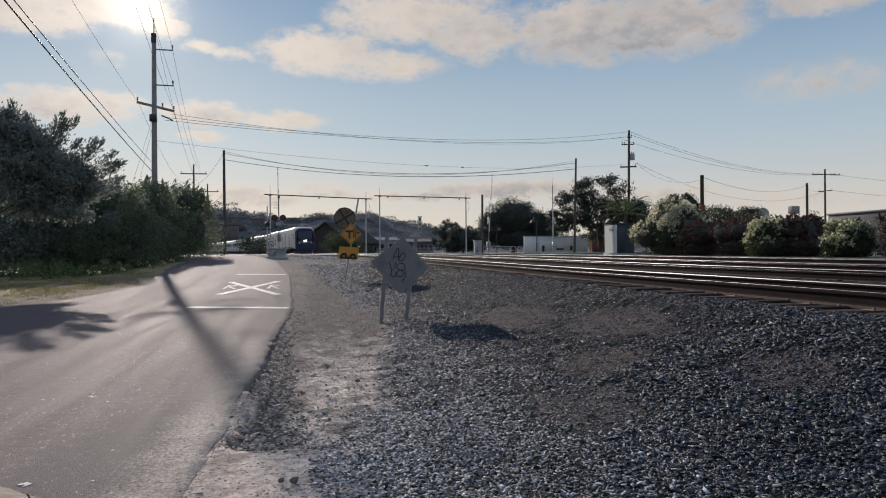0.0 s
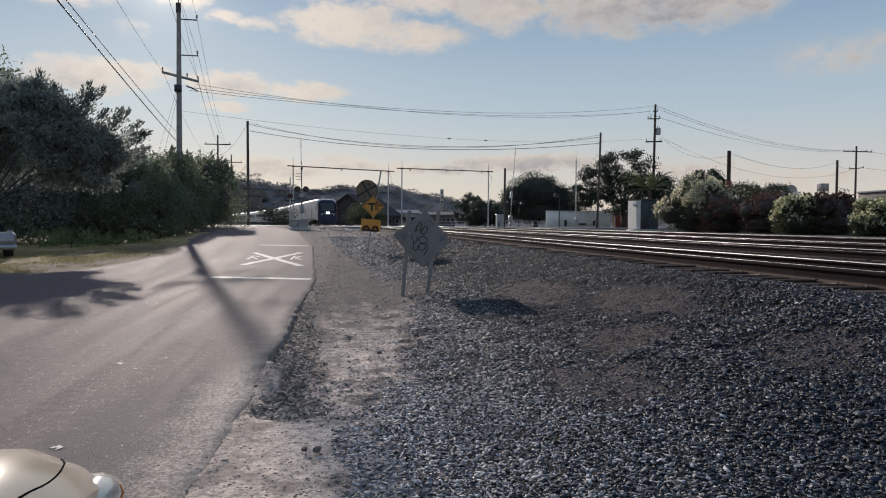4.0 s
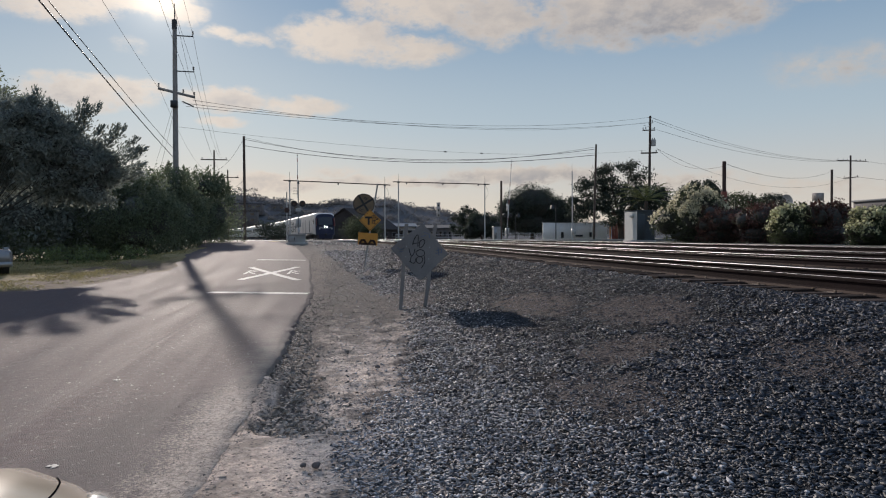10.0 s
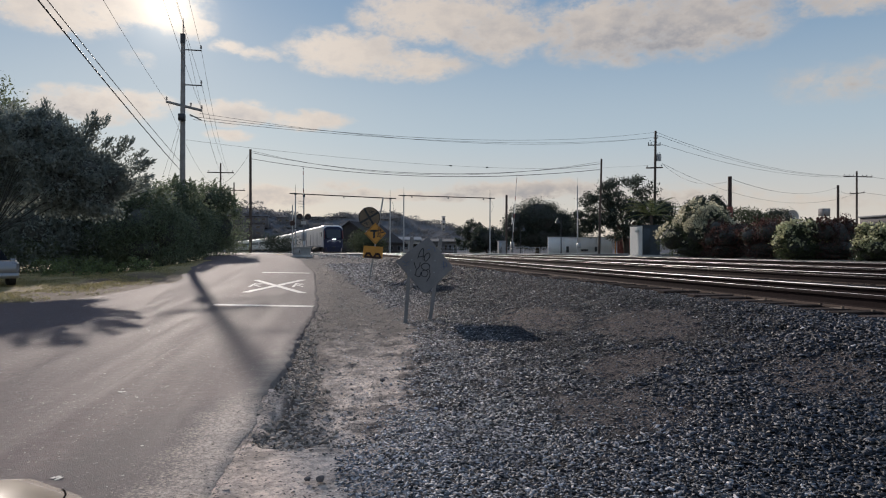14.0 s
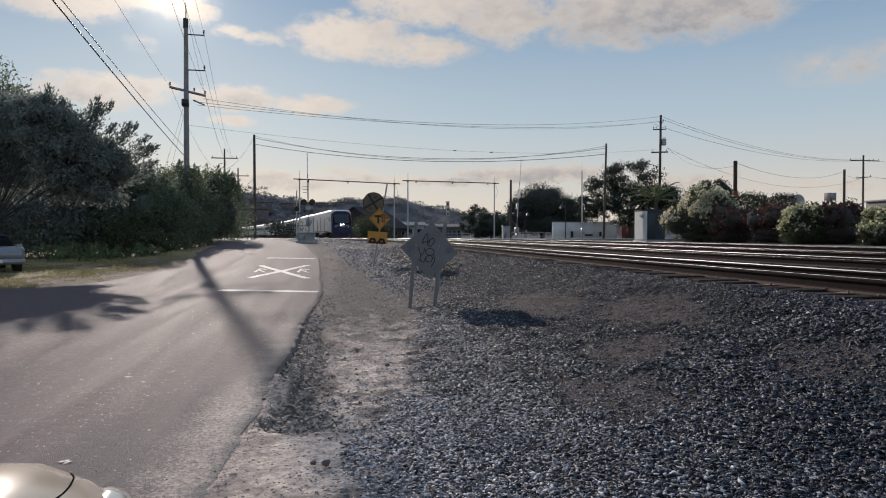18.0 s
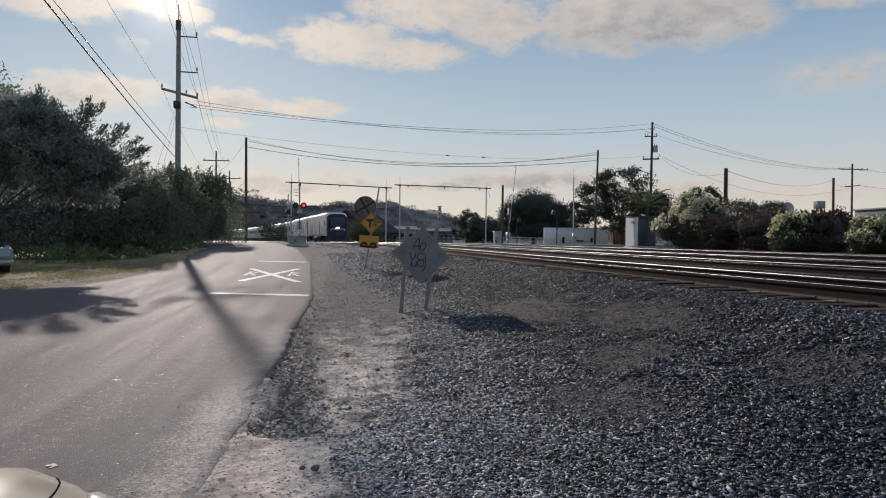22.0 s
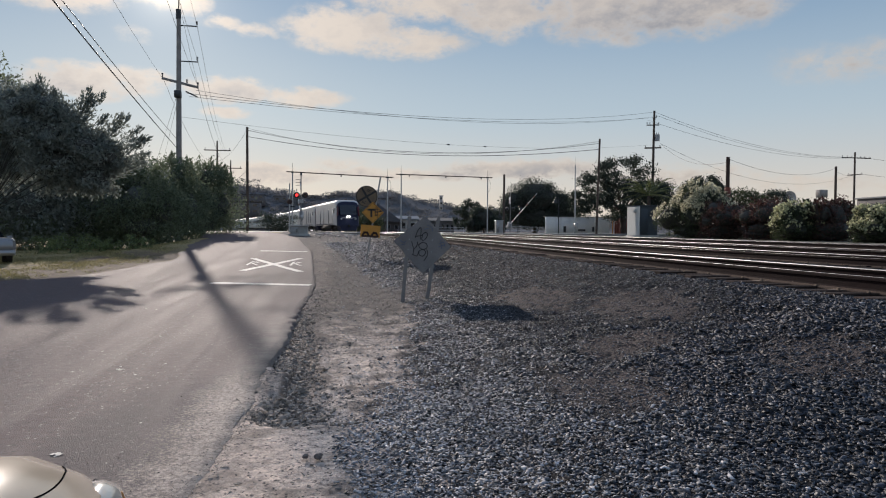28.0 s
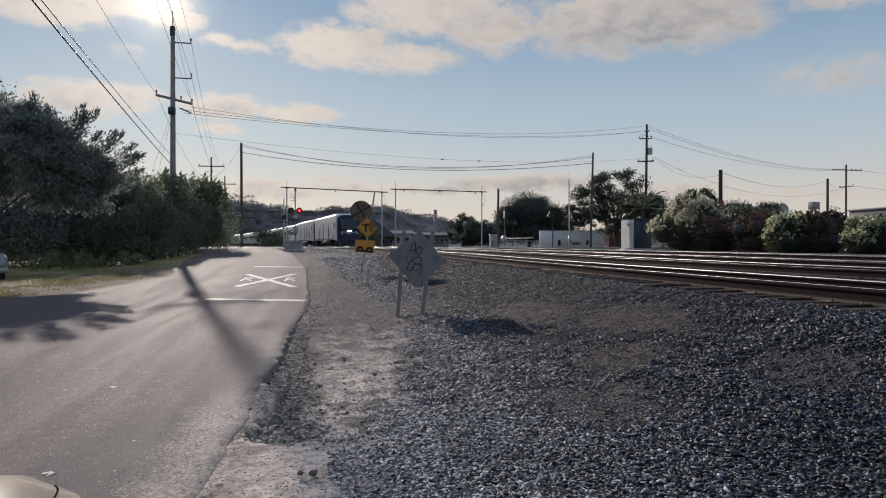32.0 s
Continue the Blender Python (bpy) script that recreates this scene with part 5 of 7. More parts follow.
# dry grass on the verge
def grass():
    r = np.random.default_rng(9)
    n = 60000
    y = 19 + 30 * r.uniform(0, 1, n) ** 1.3
    x = left_edge(y) - .5 - r.gamma(1.6, 3.4, n)
    keep = (blotch(x, y, 4, 3) + .6 * blotch(x, y, 1.1, 13) + r.normal(0, .25, n) > -.25) & (x > -32)
    x, y = x[keep], y[keep]
    n = len(x)
    h = r.uniform(.015, .06, n)
    z = land(x, y) + .0
    a = r.uniform(0, 6.28, n)
    w = r.uniform(.008, .02, n)
    lean = r.normal(0, .06, (n, 2))
    v = np.stack([np.stack([x - np.cos(a) * w, y - np.sin(a) * w, z - .01], -1), np.stack([x + np.cos(a) * w, y + np.sin(a) * w, z - .01], -1),
                  np.stack([x + lean[:, 0] + np.cos(a) * w * .2, y + lean[:, 1], z + h], -1), np.stack([x + lean[:, 0] - np.cos(a) * w * .2, y + lean[:, 1], z + h], -1)], 1)
    me = np_mesh("grass", v.reshape(-1, 3), np.arange(n * 4).reshape(-1, 4), leaf_shader("dry grass blade", (.30, .265, .125), .45, .8))
    tagged(new("grass", me), "short dry yellowish grass on the verge", "grass", kind="stuff")


grass()


# ---- hills and town far off ----
# hill colour lightened to stand in for haze
HILL = shader("hazed scrubby hillside", (.125, .125, .132), .95, 0, .3, .03, .3, 1.0, spec=.03)


def hills():
    xs = np.linspace(-420, 620, 140)
    prof = np.interp(xs, (-420, -150, -72, -48, -10, 3, 39, 76, 106, 160, 300, 620), (32, 28, 26.5, 29, 23, 24.5, 25.5, 18.5, 14, 11, 9, 6))
    r = np.random.default_rng(2)
    prof = prof + 1.2 * np.sin(xs * .07) + .8 * np.sin(xs * .19 + 1)
    rows = []
    for f, y in ((0, 330), (.25, 370), (.6, 410), (.9, 440), (1.0, 455), (.8, 520), (0, 700)):
        rows.append(np.stack([xs * (y / 450), np.full_like(xs, y), 1 + (prof - 1) * f], -1))
    v = np.stack(rows)
    ny, nx = v.shape[:2]
    i = (np.arange(ny - 1)[:, None] * nx + np.arange(nx - 1)[None, :]).ravel()
    q = np.stack([i, i + 1, i + 1 + nx, i + nx], -1)
    tagged(new("hill", np_mesh("hill", v.reshape(-1, 3), q, HILL, True)), "low wooded hill on the skyline", "hill", kind="structure")
    # woods on it
    k = 900
    tx = r.uniform(-130, 330, k)
    ff = r.uniform(0, 1, k) ** .6
    ty = 345 + 108 * ff
    th = 1 + (np.interp(tx, xs, prof) - 1) * np.interp(ty, (330, 370, 410, 440, 455), (0, .25, .6, .9, 1.0))
    sx = tx * ty / 450
    blobs = [(a, b, c + .5, s * 1.5, s, s * .8) for a, b, c, s in zip(sx, ty, th, 1.2 + 2.4 * r.uniform(0, 1, k) ** 2)]
    # an umbrella pine on the skyline
    blobs += [(-52 + q, 452, 31.5 + .2 * abs(q), 3.2, 2.5, 1.1) for q in (-5, -1, 4)]
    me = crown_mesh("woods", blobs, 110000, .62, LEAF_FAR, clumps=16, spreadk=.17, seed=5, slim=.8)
    tagged(new("woods", me), "woods covering the far hillside, painted pale grey for haze", "woods", kind="stuff")


hills()


# ---- buildings ----
ROOF_DARK = shader("dark brown roofing", (.055, .048, .048), .95, 0, .25, .5, .3, 8, spec=.1)
ROOF_PALE = shader("pale metal roofing", (.25, .255, .26), .9, .0, .15, .5, .1)
FRAME_GREY = shader("weathered window frame", (.17, .165, .16), .7, 0, .15, 2, .1)
ROOF_GREY = shader("dull grey roofing", (.11, .11, .112), .9, 0, .2, .5, .1, spec=.15)
STUCCO = shader("pale stucco", (.42, .39, .36), .85, 0, .12, .4, .2)
TAN_WALL = shader("tan stucco", (.125, .113, .112), .85, 0, .15, .4, .2)


def building(name, label, x, y, w, d, h, wall, roof, pitch=0.0, storeys=1, bays=4, turn=0.0, base=None, category="building"):
    z = ground_z(x, y) if base is None else base
    b = thing(name, label, category, pose(x, y, z, 0, 0, turn))
    part("wall", Shape().box((0, 0, h / 2 - .5), (w, d, h + 1), None, .05), wall, b)
    if pitch:
        sh = Shape()
        e = .5
        sh.loft([[(-w / 2 - e, -d / 2 - e, h), (-w / 2 - e, 0, h + pitch), (-w / 2 - e, d / 2 + e, h), (-w / 2 - e, d / 2 + e, h - .25), (-w / 2 - e, 0, h + pitch - .3), (-w / 2 - e, -d / 2 - e, h - .25)],
                 [(w / 2 + e, -d / 2 - e, h), (w / 2 + e, 0, h + pitch), (w / 2 + e, d / 2 + e, h), (w / 2 + e, d / 2 + e, h - .25), (w / 2 + e, 0, h + pitch - .3), (w / 2 + e, -d / 2 - e, h - .25)]])
        part("roof", sh, roof, b, smooth=0)
        for s in (-1, 1):
            tri = [(-d / 2, h), (0, h + pitch - .25), (d / 2, h)]
            part("gable", Shape().loft([[(s * (w / 2 - .15), a, c) for a, c in tri], [(s * w / 2, a, c) for a, c in tri]]), wall, b, smooth=0)
    else:
        part("roof", Shape().box((0, 0, h + .12), (w + .5, d + .5, .3), None, .05), roof, b)
    for s in range(storeys):
        for k in range(bays):
            cx = -w / 2 + (k + .5) * w / bays
            cz = (s + .5) * h / storeys
            win = part("window", Shape().box((cx, -d / 2 - .02, cz), (w / bays * .5, .08, h / storeys * .42)), FRAME_GREY, b)
            part("pane", Shape().box((cx, -d / 2 - .065, cz), (w / bays * .44, .03, h / storeys * .36)), GLASS_DARK, win)
    return b


building("barn", "dark brown barn with a gabled roof behind the train", 7.0, 175, 16, 14, 2.7, ROOF_DARK, ROOF_DARK, 5.0, 1, 3, 62)
building("warehouse", "low grey warehouse beyond the tracks", 26.5, 190, 11, 9, 3.2, TAN_WALL, ROOF_GREY, .8, 1, 9)
building("shed", "small pale shed beyond the tracks", 19.3, 186, 5, 5, 3.6, STUCCO, ROOF_PALE, .8, 1, 2)
for bx, by, bw, bh, bz, lab in ((-66, 350, 40, 6, 3.5, "long apartment block on the hillside"), (-60, 372, 46, 6, 9.5, "long apartment block on the hillside"), (-58, 398, 42, 5, 15.5, "upper apartment block on the hillside"),
                               (-26, 420, 16, 6, 15.0, "pale flat-roofed house on the hill"), (2, 440, 12, 5, 17.5, "flat-roofed house on the skyline"), (-13, 452, 12, 4, 19.0, "flat-roofed house on the skyline"), (28, 430, 12, 4, 17, "pale house among the trees")):
    building("apartment_building" if bw > 30 else "house", lab, bx, by, bw, 10, bh, TAN_WALL, ROOF_DARK, 0, 2, 10 if bw > 30 else 4, 0, bz)
building("tower", "slim water tower on the skyline", 65, 425, 1.9, 1.9, 9, STUCCO, ROOF_PALE, 0, 3, 1, 0, 14)
building("house", "low house with a pale flat roof behind the hedge", 110, 104, 38, 14, 6.5, TAN_WALL, ROOF_PALE, 0, 1, 6)
building("house", "low house with a grey roof behind the hedge", 50.5, 79, 9, 8, 2.7, STUCCO, ROOF_PALE, .8, 1, 3)


def white_wall():
    w = thing("wall_white", "long white-painted yard wall beyond the tracks", "wall", pose(35.8, 100, ground_z(35.8, 100)), kind="structure")
    for k in range(4):
        part("wall_panel", Shape().box((-4.95 + 1.25 + k * 2.49, 0, 1.3), (2.47, .2, 2.6), None, .02), WHITE_WALL, w)
    part("coping", Shape().box((0, 0, 2.63), (10.1, .28, .08), None, .01), CONCRETE, w)
    part("box", Shape().box((-2.0, -.2, .8), (.35, .2, .9)), DARK_STEEL, w)
    part("box", Shape().box((.6, -.2, .7), (1.1, .15, .25)), DARK_STEEL, w)
    part("box", Shape().box((2.4, -.2, .85), (.3, .2, .7)), DARK_STEEL, w)
    g = thing("gate", "dull red wooden yard gate beside an orange post", "gate", pose(43.2, 100, ground_z(43.2, 100)))
    for k in range(8):
        part("board", Shape().box((-1.4 + k * .4, 0, 1.3), (.38, .06, 2.5), None, .008), RED_DOOR, g)
    part("post", Shape().tube((-1.9, -.05, -.2), (-1.9, -.05, 2.8), .09), ORANGE, g)


white_wall()


def equipment_cabinet(x, y, w, d, h, label, name="signal_cabinet", turn=0.0, paint=None):
    paint = paint or CABINET_SHADED
    c = thing(name, label, "cabinet", pose(x, y, ground_z(x, y), 0, 0, turn))
    part("base", Shape().box((0, 0, .02), (w + .3, d + .3, .3), None, .02), CONCRETE, c)
    part("body", Shape().box((0, 0, .15 + h / 2), (w, d, h)), paint, c)
    part("roof", Shape().box((0, 0, .18 + h), (w + .16, d + .16, .1), None, .03), paint, c)
    door = part("door", Shape().box((-w * .27, -d / 2 - .02, .15 + h * .47), (w * .4, .05, h * .86), None, .015), paint, c)
    part("handle", Shape().box((-w * .12, -d / 2 - .07, .15 + h * .48), (.05, .06, .25)), DARK_STEEL, door)
    for k in range(5):
        part("louvre", Shape().box((w * .25, -d / 2 - .012, h * .72 + k * .09), (w * .3, .03, .05)), paint, c)
    return c


big_cabinet = equipment_cabinet(33.86, 73.65, 2.0, 3.3, 3.2, "large grey-green equipment cabinet beside the hedge, sunlit end painted pale")
# panel added so the sunlit end is lighter than the shaded front
end = part("end_panel", Shape().box((-1.02, 0, 1.75), (.05, 3.2, 3.1)), CABINET_LIT, big_cabinet, "pale panel added for the sunlit end")
part("vent_hood", Shape().box((-1.13, -.5, 2.85), (.25, .7, .35), None, .04), CABINET_LIT, end)
equipment_cabinet(22.2, 93, .95, .8, 1.7, "small pale signal cabinet beside the crossing gate", paint=STEEL)


# ---- poles and wires ----
def pole_thing(label, base, top, r0, r1, mat, name="utility_pole"):
    p = thing(name, label, "utility pole", pose(*base), group="poles")
    t = Vector(top) - Vector(base)
    part("pole", Shape().tube((0, 0, -.4), t, r0, r1, 12), mat, p)
    return p


def cross_arm(p, a, b, size=.11, mat=None, pins=()):
    a, b = Vector(a), Vector(b)
    q = (b - a).to_track_quat("X", "Z").to_matrix().to_4x4()
    arm = part("cross_arm", Shape().box((a + b) / 2, ((b - a).length, size, size * 1.2), q, .01), mat or WOOD_POLE, p)
    for f in pins:
        c = a.lerp(b, f)
        sh = Shape().tube(c + Vector((0, 0, .05)), c + Vector((0, 0, .2)), .02, .02, 6)
        for k in range(3):
            sh.tube(c + Vector((0, 0, .16 + k * .09)), c + Vector((0, 0, .22 + k * .09)), .085, .05, 8)
        part("insulator", sh, DARK_STEEL, arm)
    return arm


BX, BY = -12.03, 58.0
big = pole_thing("tall wooden power pole with side arms above the thicket", (BX, BY, ground_z(BX, BY)), (BX + .02, BY, 18.6), .26, .16, GREY_POLE)
bz = ground_z(BX, BY)
part("spike", Shape().tube((.02, 0, 18.3 - bz), (.02, 0, 20.0 - bz), .05, .03, 6), DARK_STEEL, big)
part("collar", Shape().tube((.0, 0, 18.0 - bz), (.0, 0, 18.75 - bz), .2, .2, 10), DARK_STEEL, big)
cross_arm(big, (.0, 0, 17.52 - bz), (1.42, 0, 17.5 - bz), .07, DARK_STEEL, (.97,))
cross_arm(big, (.0, 0, 14.74 - bz), (1.45, 0, 14.72 - bz), .07, DARK_STEEL, (.97,))
cross_arm(big, (-1.2, -.3, 13.3 - bz), (1.45, .3, 12.78 - bz), .15, GREY_POLE, (.02, .68, .98))
part("transformer_bracket", Shape().box((-.02, -.2, 12.1 - bz), (.5, .5, .55), None, .04), DARK_STEEL, big)
for k in range(4):
    part("insulator", Shape().tube((.55 + .22 * k, -.1, 12.35 - bz - .1 * k), (.75 + .22 * k, 0, 12.3 - bz - .1 * k), .05, .05, 8), DARK_STEEL, big)

PL = (-10.9, 93.2)
pl = pole_thing("plain dark wooden pole beside the street", (PL[0], PL[1], ground_z(*PL)), (PL[0] - .05, PL[1], 14.7), .2, .15, WOOD_POLE)
PR = (31.2, 80.0)
pole_thing("plain dark wooden pole beside the tracks", (PR[0] - .2, PR[1], ground_z(*PR)), (PR[0] + .1, PR[1], 12.65), .15, .11, WOOD_POLE)
TP = (45.2, 95.0)
tz = ground_z(*TP)
tp = pole_thing("wooden pole with cross arms and a transformer", (TP[0] - .1, TP[1], tz), (TP[0] + .1, TP[1], 18.95), .22, .15, WOOD_POLE)
cross_arm(tp, (-.95, 0, 16.87 - tz), (.95, 0, 16.95 - tz), .12, None, (.04, .25, .96))
cross_arm(tp, (-.1, 0, 17.93 - tz), (.6, 0, 17.97 - tz), .09, None, (.93,))
cross_arm(tp, (-1.2, 0, 13.6 - tz), (1.3, 0, 13.72 - tz), .16, None, (.05, .93))
trf = part("transformer", Shape().tube((.62, -.1, 14.65 - tz), (.62, -.1, 15.55 - tz), .36, .36, 14), STEEL, tp, "grey drum transformer")
part("bushing", Shape().tube((.5, -.1, 15.55 - tz), (.5, -.1, 15.85 - tz), .06, .04, 8), DARK_STEEL, trf)
part("bushing", Shape().tube((.8, -.1, 15.55 - tz), (.8, -.1, 15.85 - tz), .06, .04, 8), DARK_STEEL, trf)
FP = (105.9, 130.0)
fz = ground_z(*FP)
fp = pole_thing("distant pole with a wide cross arm", (FP[0], FP[1], fz), (FP[0], FP[1], 18.3), .24, .17, WOOD_POLE)
cross_arm(fp, (-3.0, 0, 17.2 - fz), (3.6, 0, 17.15 - fz), .16, None, (.02, .2, .35, .65, .8, .98))
cross_arm(fp, (-1.6, 0, 13.6 - fz), (1.8, 0, 13.9 - fz), .14, None, (.05, .95))
P3 = (86.0, 110.0)
p3 = pole_thing("short plain wooden pole behind the house", (P3[0], P3[1], ground_z(*P3)), (P3[0], P3[1], 13.2), .24, .2, WOOD_POLE)
RP = (41.85, 70.0)
rp = pole_thing("thick rust-brown pole rising from the hedge", (RP[0], RP[1], ground_z(*RP)), (RP[0], RP[1], 9.7), .23, .2, RUST_POLE)
part("sleeve", Shape().tube((0, 0, 4.2), (0, 0, 5.4), .31, .31, 12), RED_DOOR, rp, "dull red sleeve")
TM = (32.6, 92.0)
tm = pole_thing("slim pale mast with an aerial", (TM[0], TM[1], ground_z(*TM)), (TM[0] - .05, TM[1], 10.6), .10, .07, ALU, "mast")
part("aerial", Shape().tube((-.05, 0, 9.3), (-.06, 0, 10.6), .02, .012, 6), ALU, tm)
part("box", Shape().box((.1, -.1, 1.3), (.5, .35, .7), None, .02), ALU, tm)
RM = (22.9, 94.5)
pole_thing("dark wooden stub pole beside the crossing", (RM[0] + .3, RM[1], ground_z(*RM)), (RM[0] + .35, RM[1], 9.4), .17, .15, WOOD_POLE)
FARS = ((-19.65, 125, 15.1, .18), (-20.9, 150, 14.2, .18))
for fx, fy, ft, fr in FARS:
    z0 = ground_z(fx, fy)
    q = pole_thing("far wooden pole with a cross arm along the road", (fx, fy, z0), (fx, fy, ft + 1.6), fr, fr * .7, WOOD_POLE)
    cross_arm(q, (-2.2, 0, ft - z0), (2.2, 0, ft - z0), .14, None, (.05, .95))


def wire(label, a, b, sag, r=.011, n=18, name="overhead_wire"):
    a, b = Vector(a), Vector(b)
    pts = []
    for i in range(n + 1):
        f = i / n
        p = a.lerp(b, f)
        p.z -= 4 * sag * f * (1 - f)
        pts.append(p)
    cu = bpy.data.curves.new(name, "CURVE")
    cu.dimensions, cu.bevel_depth, cu.bevel_resolution = "3D", r, 1
    sp = cu.splines.new("POLY")
    sp.points.add(n)
    for p, q in zip(pts, sp.points):
        q.co = (*p, 1)
    cu.materials.append(WIRE)
    return tagged(new(name, cu), label, "cable", "overhead wires")


LONG = "long sagging power wire across the tracks"
wire(LONG, (BX + .6, BY, 12.25), (TP[0], TP[1], 18.75), 1.5, .017)
wire(LONG, (BX + .8, BY, 12.0), (TP[0] - .7, TP[1], 17.9), 1.2, .016)
wire(LONG, (BX + 1.3, BY, 12.5), (TP[0] + .8, TP[1], 18.2), 1.75, .014)
wire("heavy black telephone cable between two poles", (PL[0], PL[1], 14.3), (PR[0], PR[1], 12.1), 1.9, .027)
wire("heavy black telephone cable between two poles", (PL[0], PL[1], 13.5), (PR[0], PR[1], 11.4), 1.5, .034)
wire("thin cable between two poles", (PL[0], PL[1], 14.55), (PR[0], PR[1], 12.35), 2.3, .018)
wire("thin service cable with small markers", (BX, BY, 10.4), (TP[0], TP[1], 14.1), 1.3, .010)
SLACK = "sagging wire between street poles"
wire(SLACK, (TP[0] + .1, TP[1], 18.8), (FP[0] - 2, FP[1], 17.3), 1.6, .02)
wire(SLACK, (TP[0] + .8, TP[1], 18.2), (FP[0] - 1, FP[1], 17.3), 1.7, .02)
wire(SLACK, (TP[0] - .9, TP[1], 17.6), (FP[0] + 1.5, FP[1], 17.3), 1.9, .02)
wire(SLACK, (FP[0] + 2, FP[1], 17.3), (190, 150, 18), 1.5, .025)
wire(SLACK, (FP[0] + 1.5, FP[1], 13.9), (190, 150, 15), 1.5, .025)
wire(SLACK, (TP[0] + 1.1, TP[1], 14.3), (RP[0], RP[1], 9.2), 1.3, .018)
wire(SLACK, (TP[0] + 1.1, TP[1], 14.3), (FP[0], FP[1], 13.7), 3.6, .018)
wire(SLACK, (RP[0], RP[1], 9.5), (P3[0], P3[1], 12.9), 1.4, .018)
wire(SLACK, (P3[0], P3[1], 12.4), (FP[0], FP[1], 13.7), .4, .018)
wire(SLACK, (PL[0], PL[1], 14.5), (FARS[0][0], FARS[0][1], 13.2), .9, .018)
wire(SLACK, (PL[0], PL[1], 9.2), (FARS[0][0], FARS[0][1], 9.0), .6, .018)
OVER = "heavy cable running along the road overhead"
wire(OVER, (BX - .1, BY, 7.9), (-3.44, -14, 8.37), .3, .024)
wire(OVER, (BX + .02, BY, 8.45), (-3.11, -14, 7.88), .3, .015)
DROP = "thin service wire dropping behind the thicket"
wire(DROP, (BX - .1, BY, 12.2), (-18.6, 75, 6.0), .3, .010)
wire(DROP, (BX - .1, BY, 11.6), (-17.7, 75, 6.4), .3, .010)
THIN = "thin high-voltage wire along the road"
for dz, dx in ((17.6, 1.4), (14.8, 1.45), (13.2, -1.1), (12.95, 1.4), (19.6, 0)):
    wire(THIN, (BX + dx, BY, dz), (-3.5 + dx * 1.2, -14, dz + 1.2), 1.0, .010)
    wire(THIN, (BX + dx, BY, dz), (FARS[0][0] + dx, FARS[0][1], min(15.1, dz)), 1.4, .012)
for k in (.42, .5):
    mk = Shape()
    a, b = Vector((BX, BY, 10.4)), Vector((TP[0], TP[1], 14.1))
    p = a.lerp(b, k)
    p.z -= 4 * 1.3 * k * (1 - k)
    mk.tube(p - Vector((.16, 0, 0)), p - Vector((.05, 0, 0)), .03, .06, 8).tube(p - Vector((.05, 0, 0)), p + Vector((.05, 0, 0)), .06, .06, 8).tube(p + Vector((.05, 0, 0)), p + Vector((.16, 0, 0)), .06, .03, 8)
    tagged(part("line_marker", mk, BLACK), "small dark marker clipped on the wire", "marker")


# light goalposts that carry cable over the tracks
def span(x0, y0, x1, y1, top0, top1):
    g = thing("cable_gantry", "slim steel gantry carrying a cable over the tracks", "gantry", pose(x0, y0, ground_z(x0, y0)), group="gantries")
    z0 = ground_z(x0, y0)
    dx, dy = x1 - x0, y1 - y0
    for px, py, tz_ in ((0, 0, top0), (dx, dy, top1)):
        zb = ground_z(x0 + px, y0 + py) - z0
        post = part("post", Shape().tube((px, py, zb - .3), (px, py, tz_ - z0 + .1), .10, .08, 10), ALU, g)
        part("spike", Shape().tube((px, py, tz_ - z0), (px, py, tz_ - z0 + 1.15), .025, .015, 6), DARK_STEEL, post)
        part("footing", Shape().tube((px, py, zb - .2), (px, py, zb + .18), .25, .2, 10), CONCRETE, post)
        part("bracket", Shape().box((px, py, tz_ - z0 - .03), (.35, .2, .2)), DARK_STEEL, post)
    d = Vector((dx, dy, top1 - top0))
    u = d.normalized()
    part("beam", Shape().tube(-u * .8 + Vector((0, 0, top0 - z0)), d + u * .8 + Vector((0, 0, top0 - z0)), .07, .07, 8), RUST_POLE, g)
    for f in (.09, .5, .92):
        c = d * f + Vector((0, 0, top0 - z0))
        part("hanger", Shape().tube(c, c - Vector((0, 0, .28)), .07, .1, 8), DARK_STEEL, g)
    cu = [Vector((dx, dy, top1 - z0 - .1)) + Vector((.5 * math.sin(k / 8 * 3.14), 0, -2.2 * k / 8)) for k in range(9)]
    part("loose_cable", Shape().path_tube(cu, .015, 5), WIRE, g)


span(-5.4, 96, 7.45, 98, 9.3, 9.0)
span(9.45, 99, 22.8, 103, 9.5, 9.6)


# ---- crossing signals ----
LENS_RED = shader("lit red lens", (.5, .01, .01), .3, 0, .1, 3, 0, glow=(1.0, .03, .03, 3.0))
LENS_DARK = shader("dark red lens", (.022, .005, .005), .2, 0, .1, 3, 0)
lenses, arms = [], []


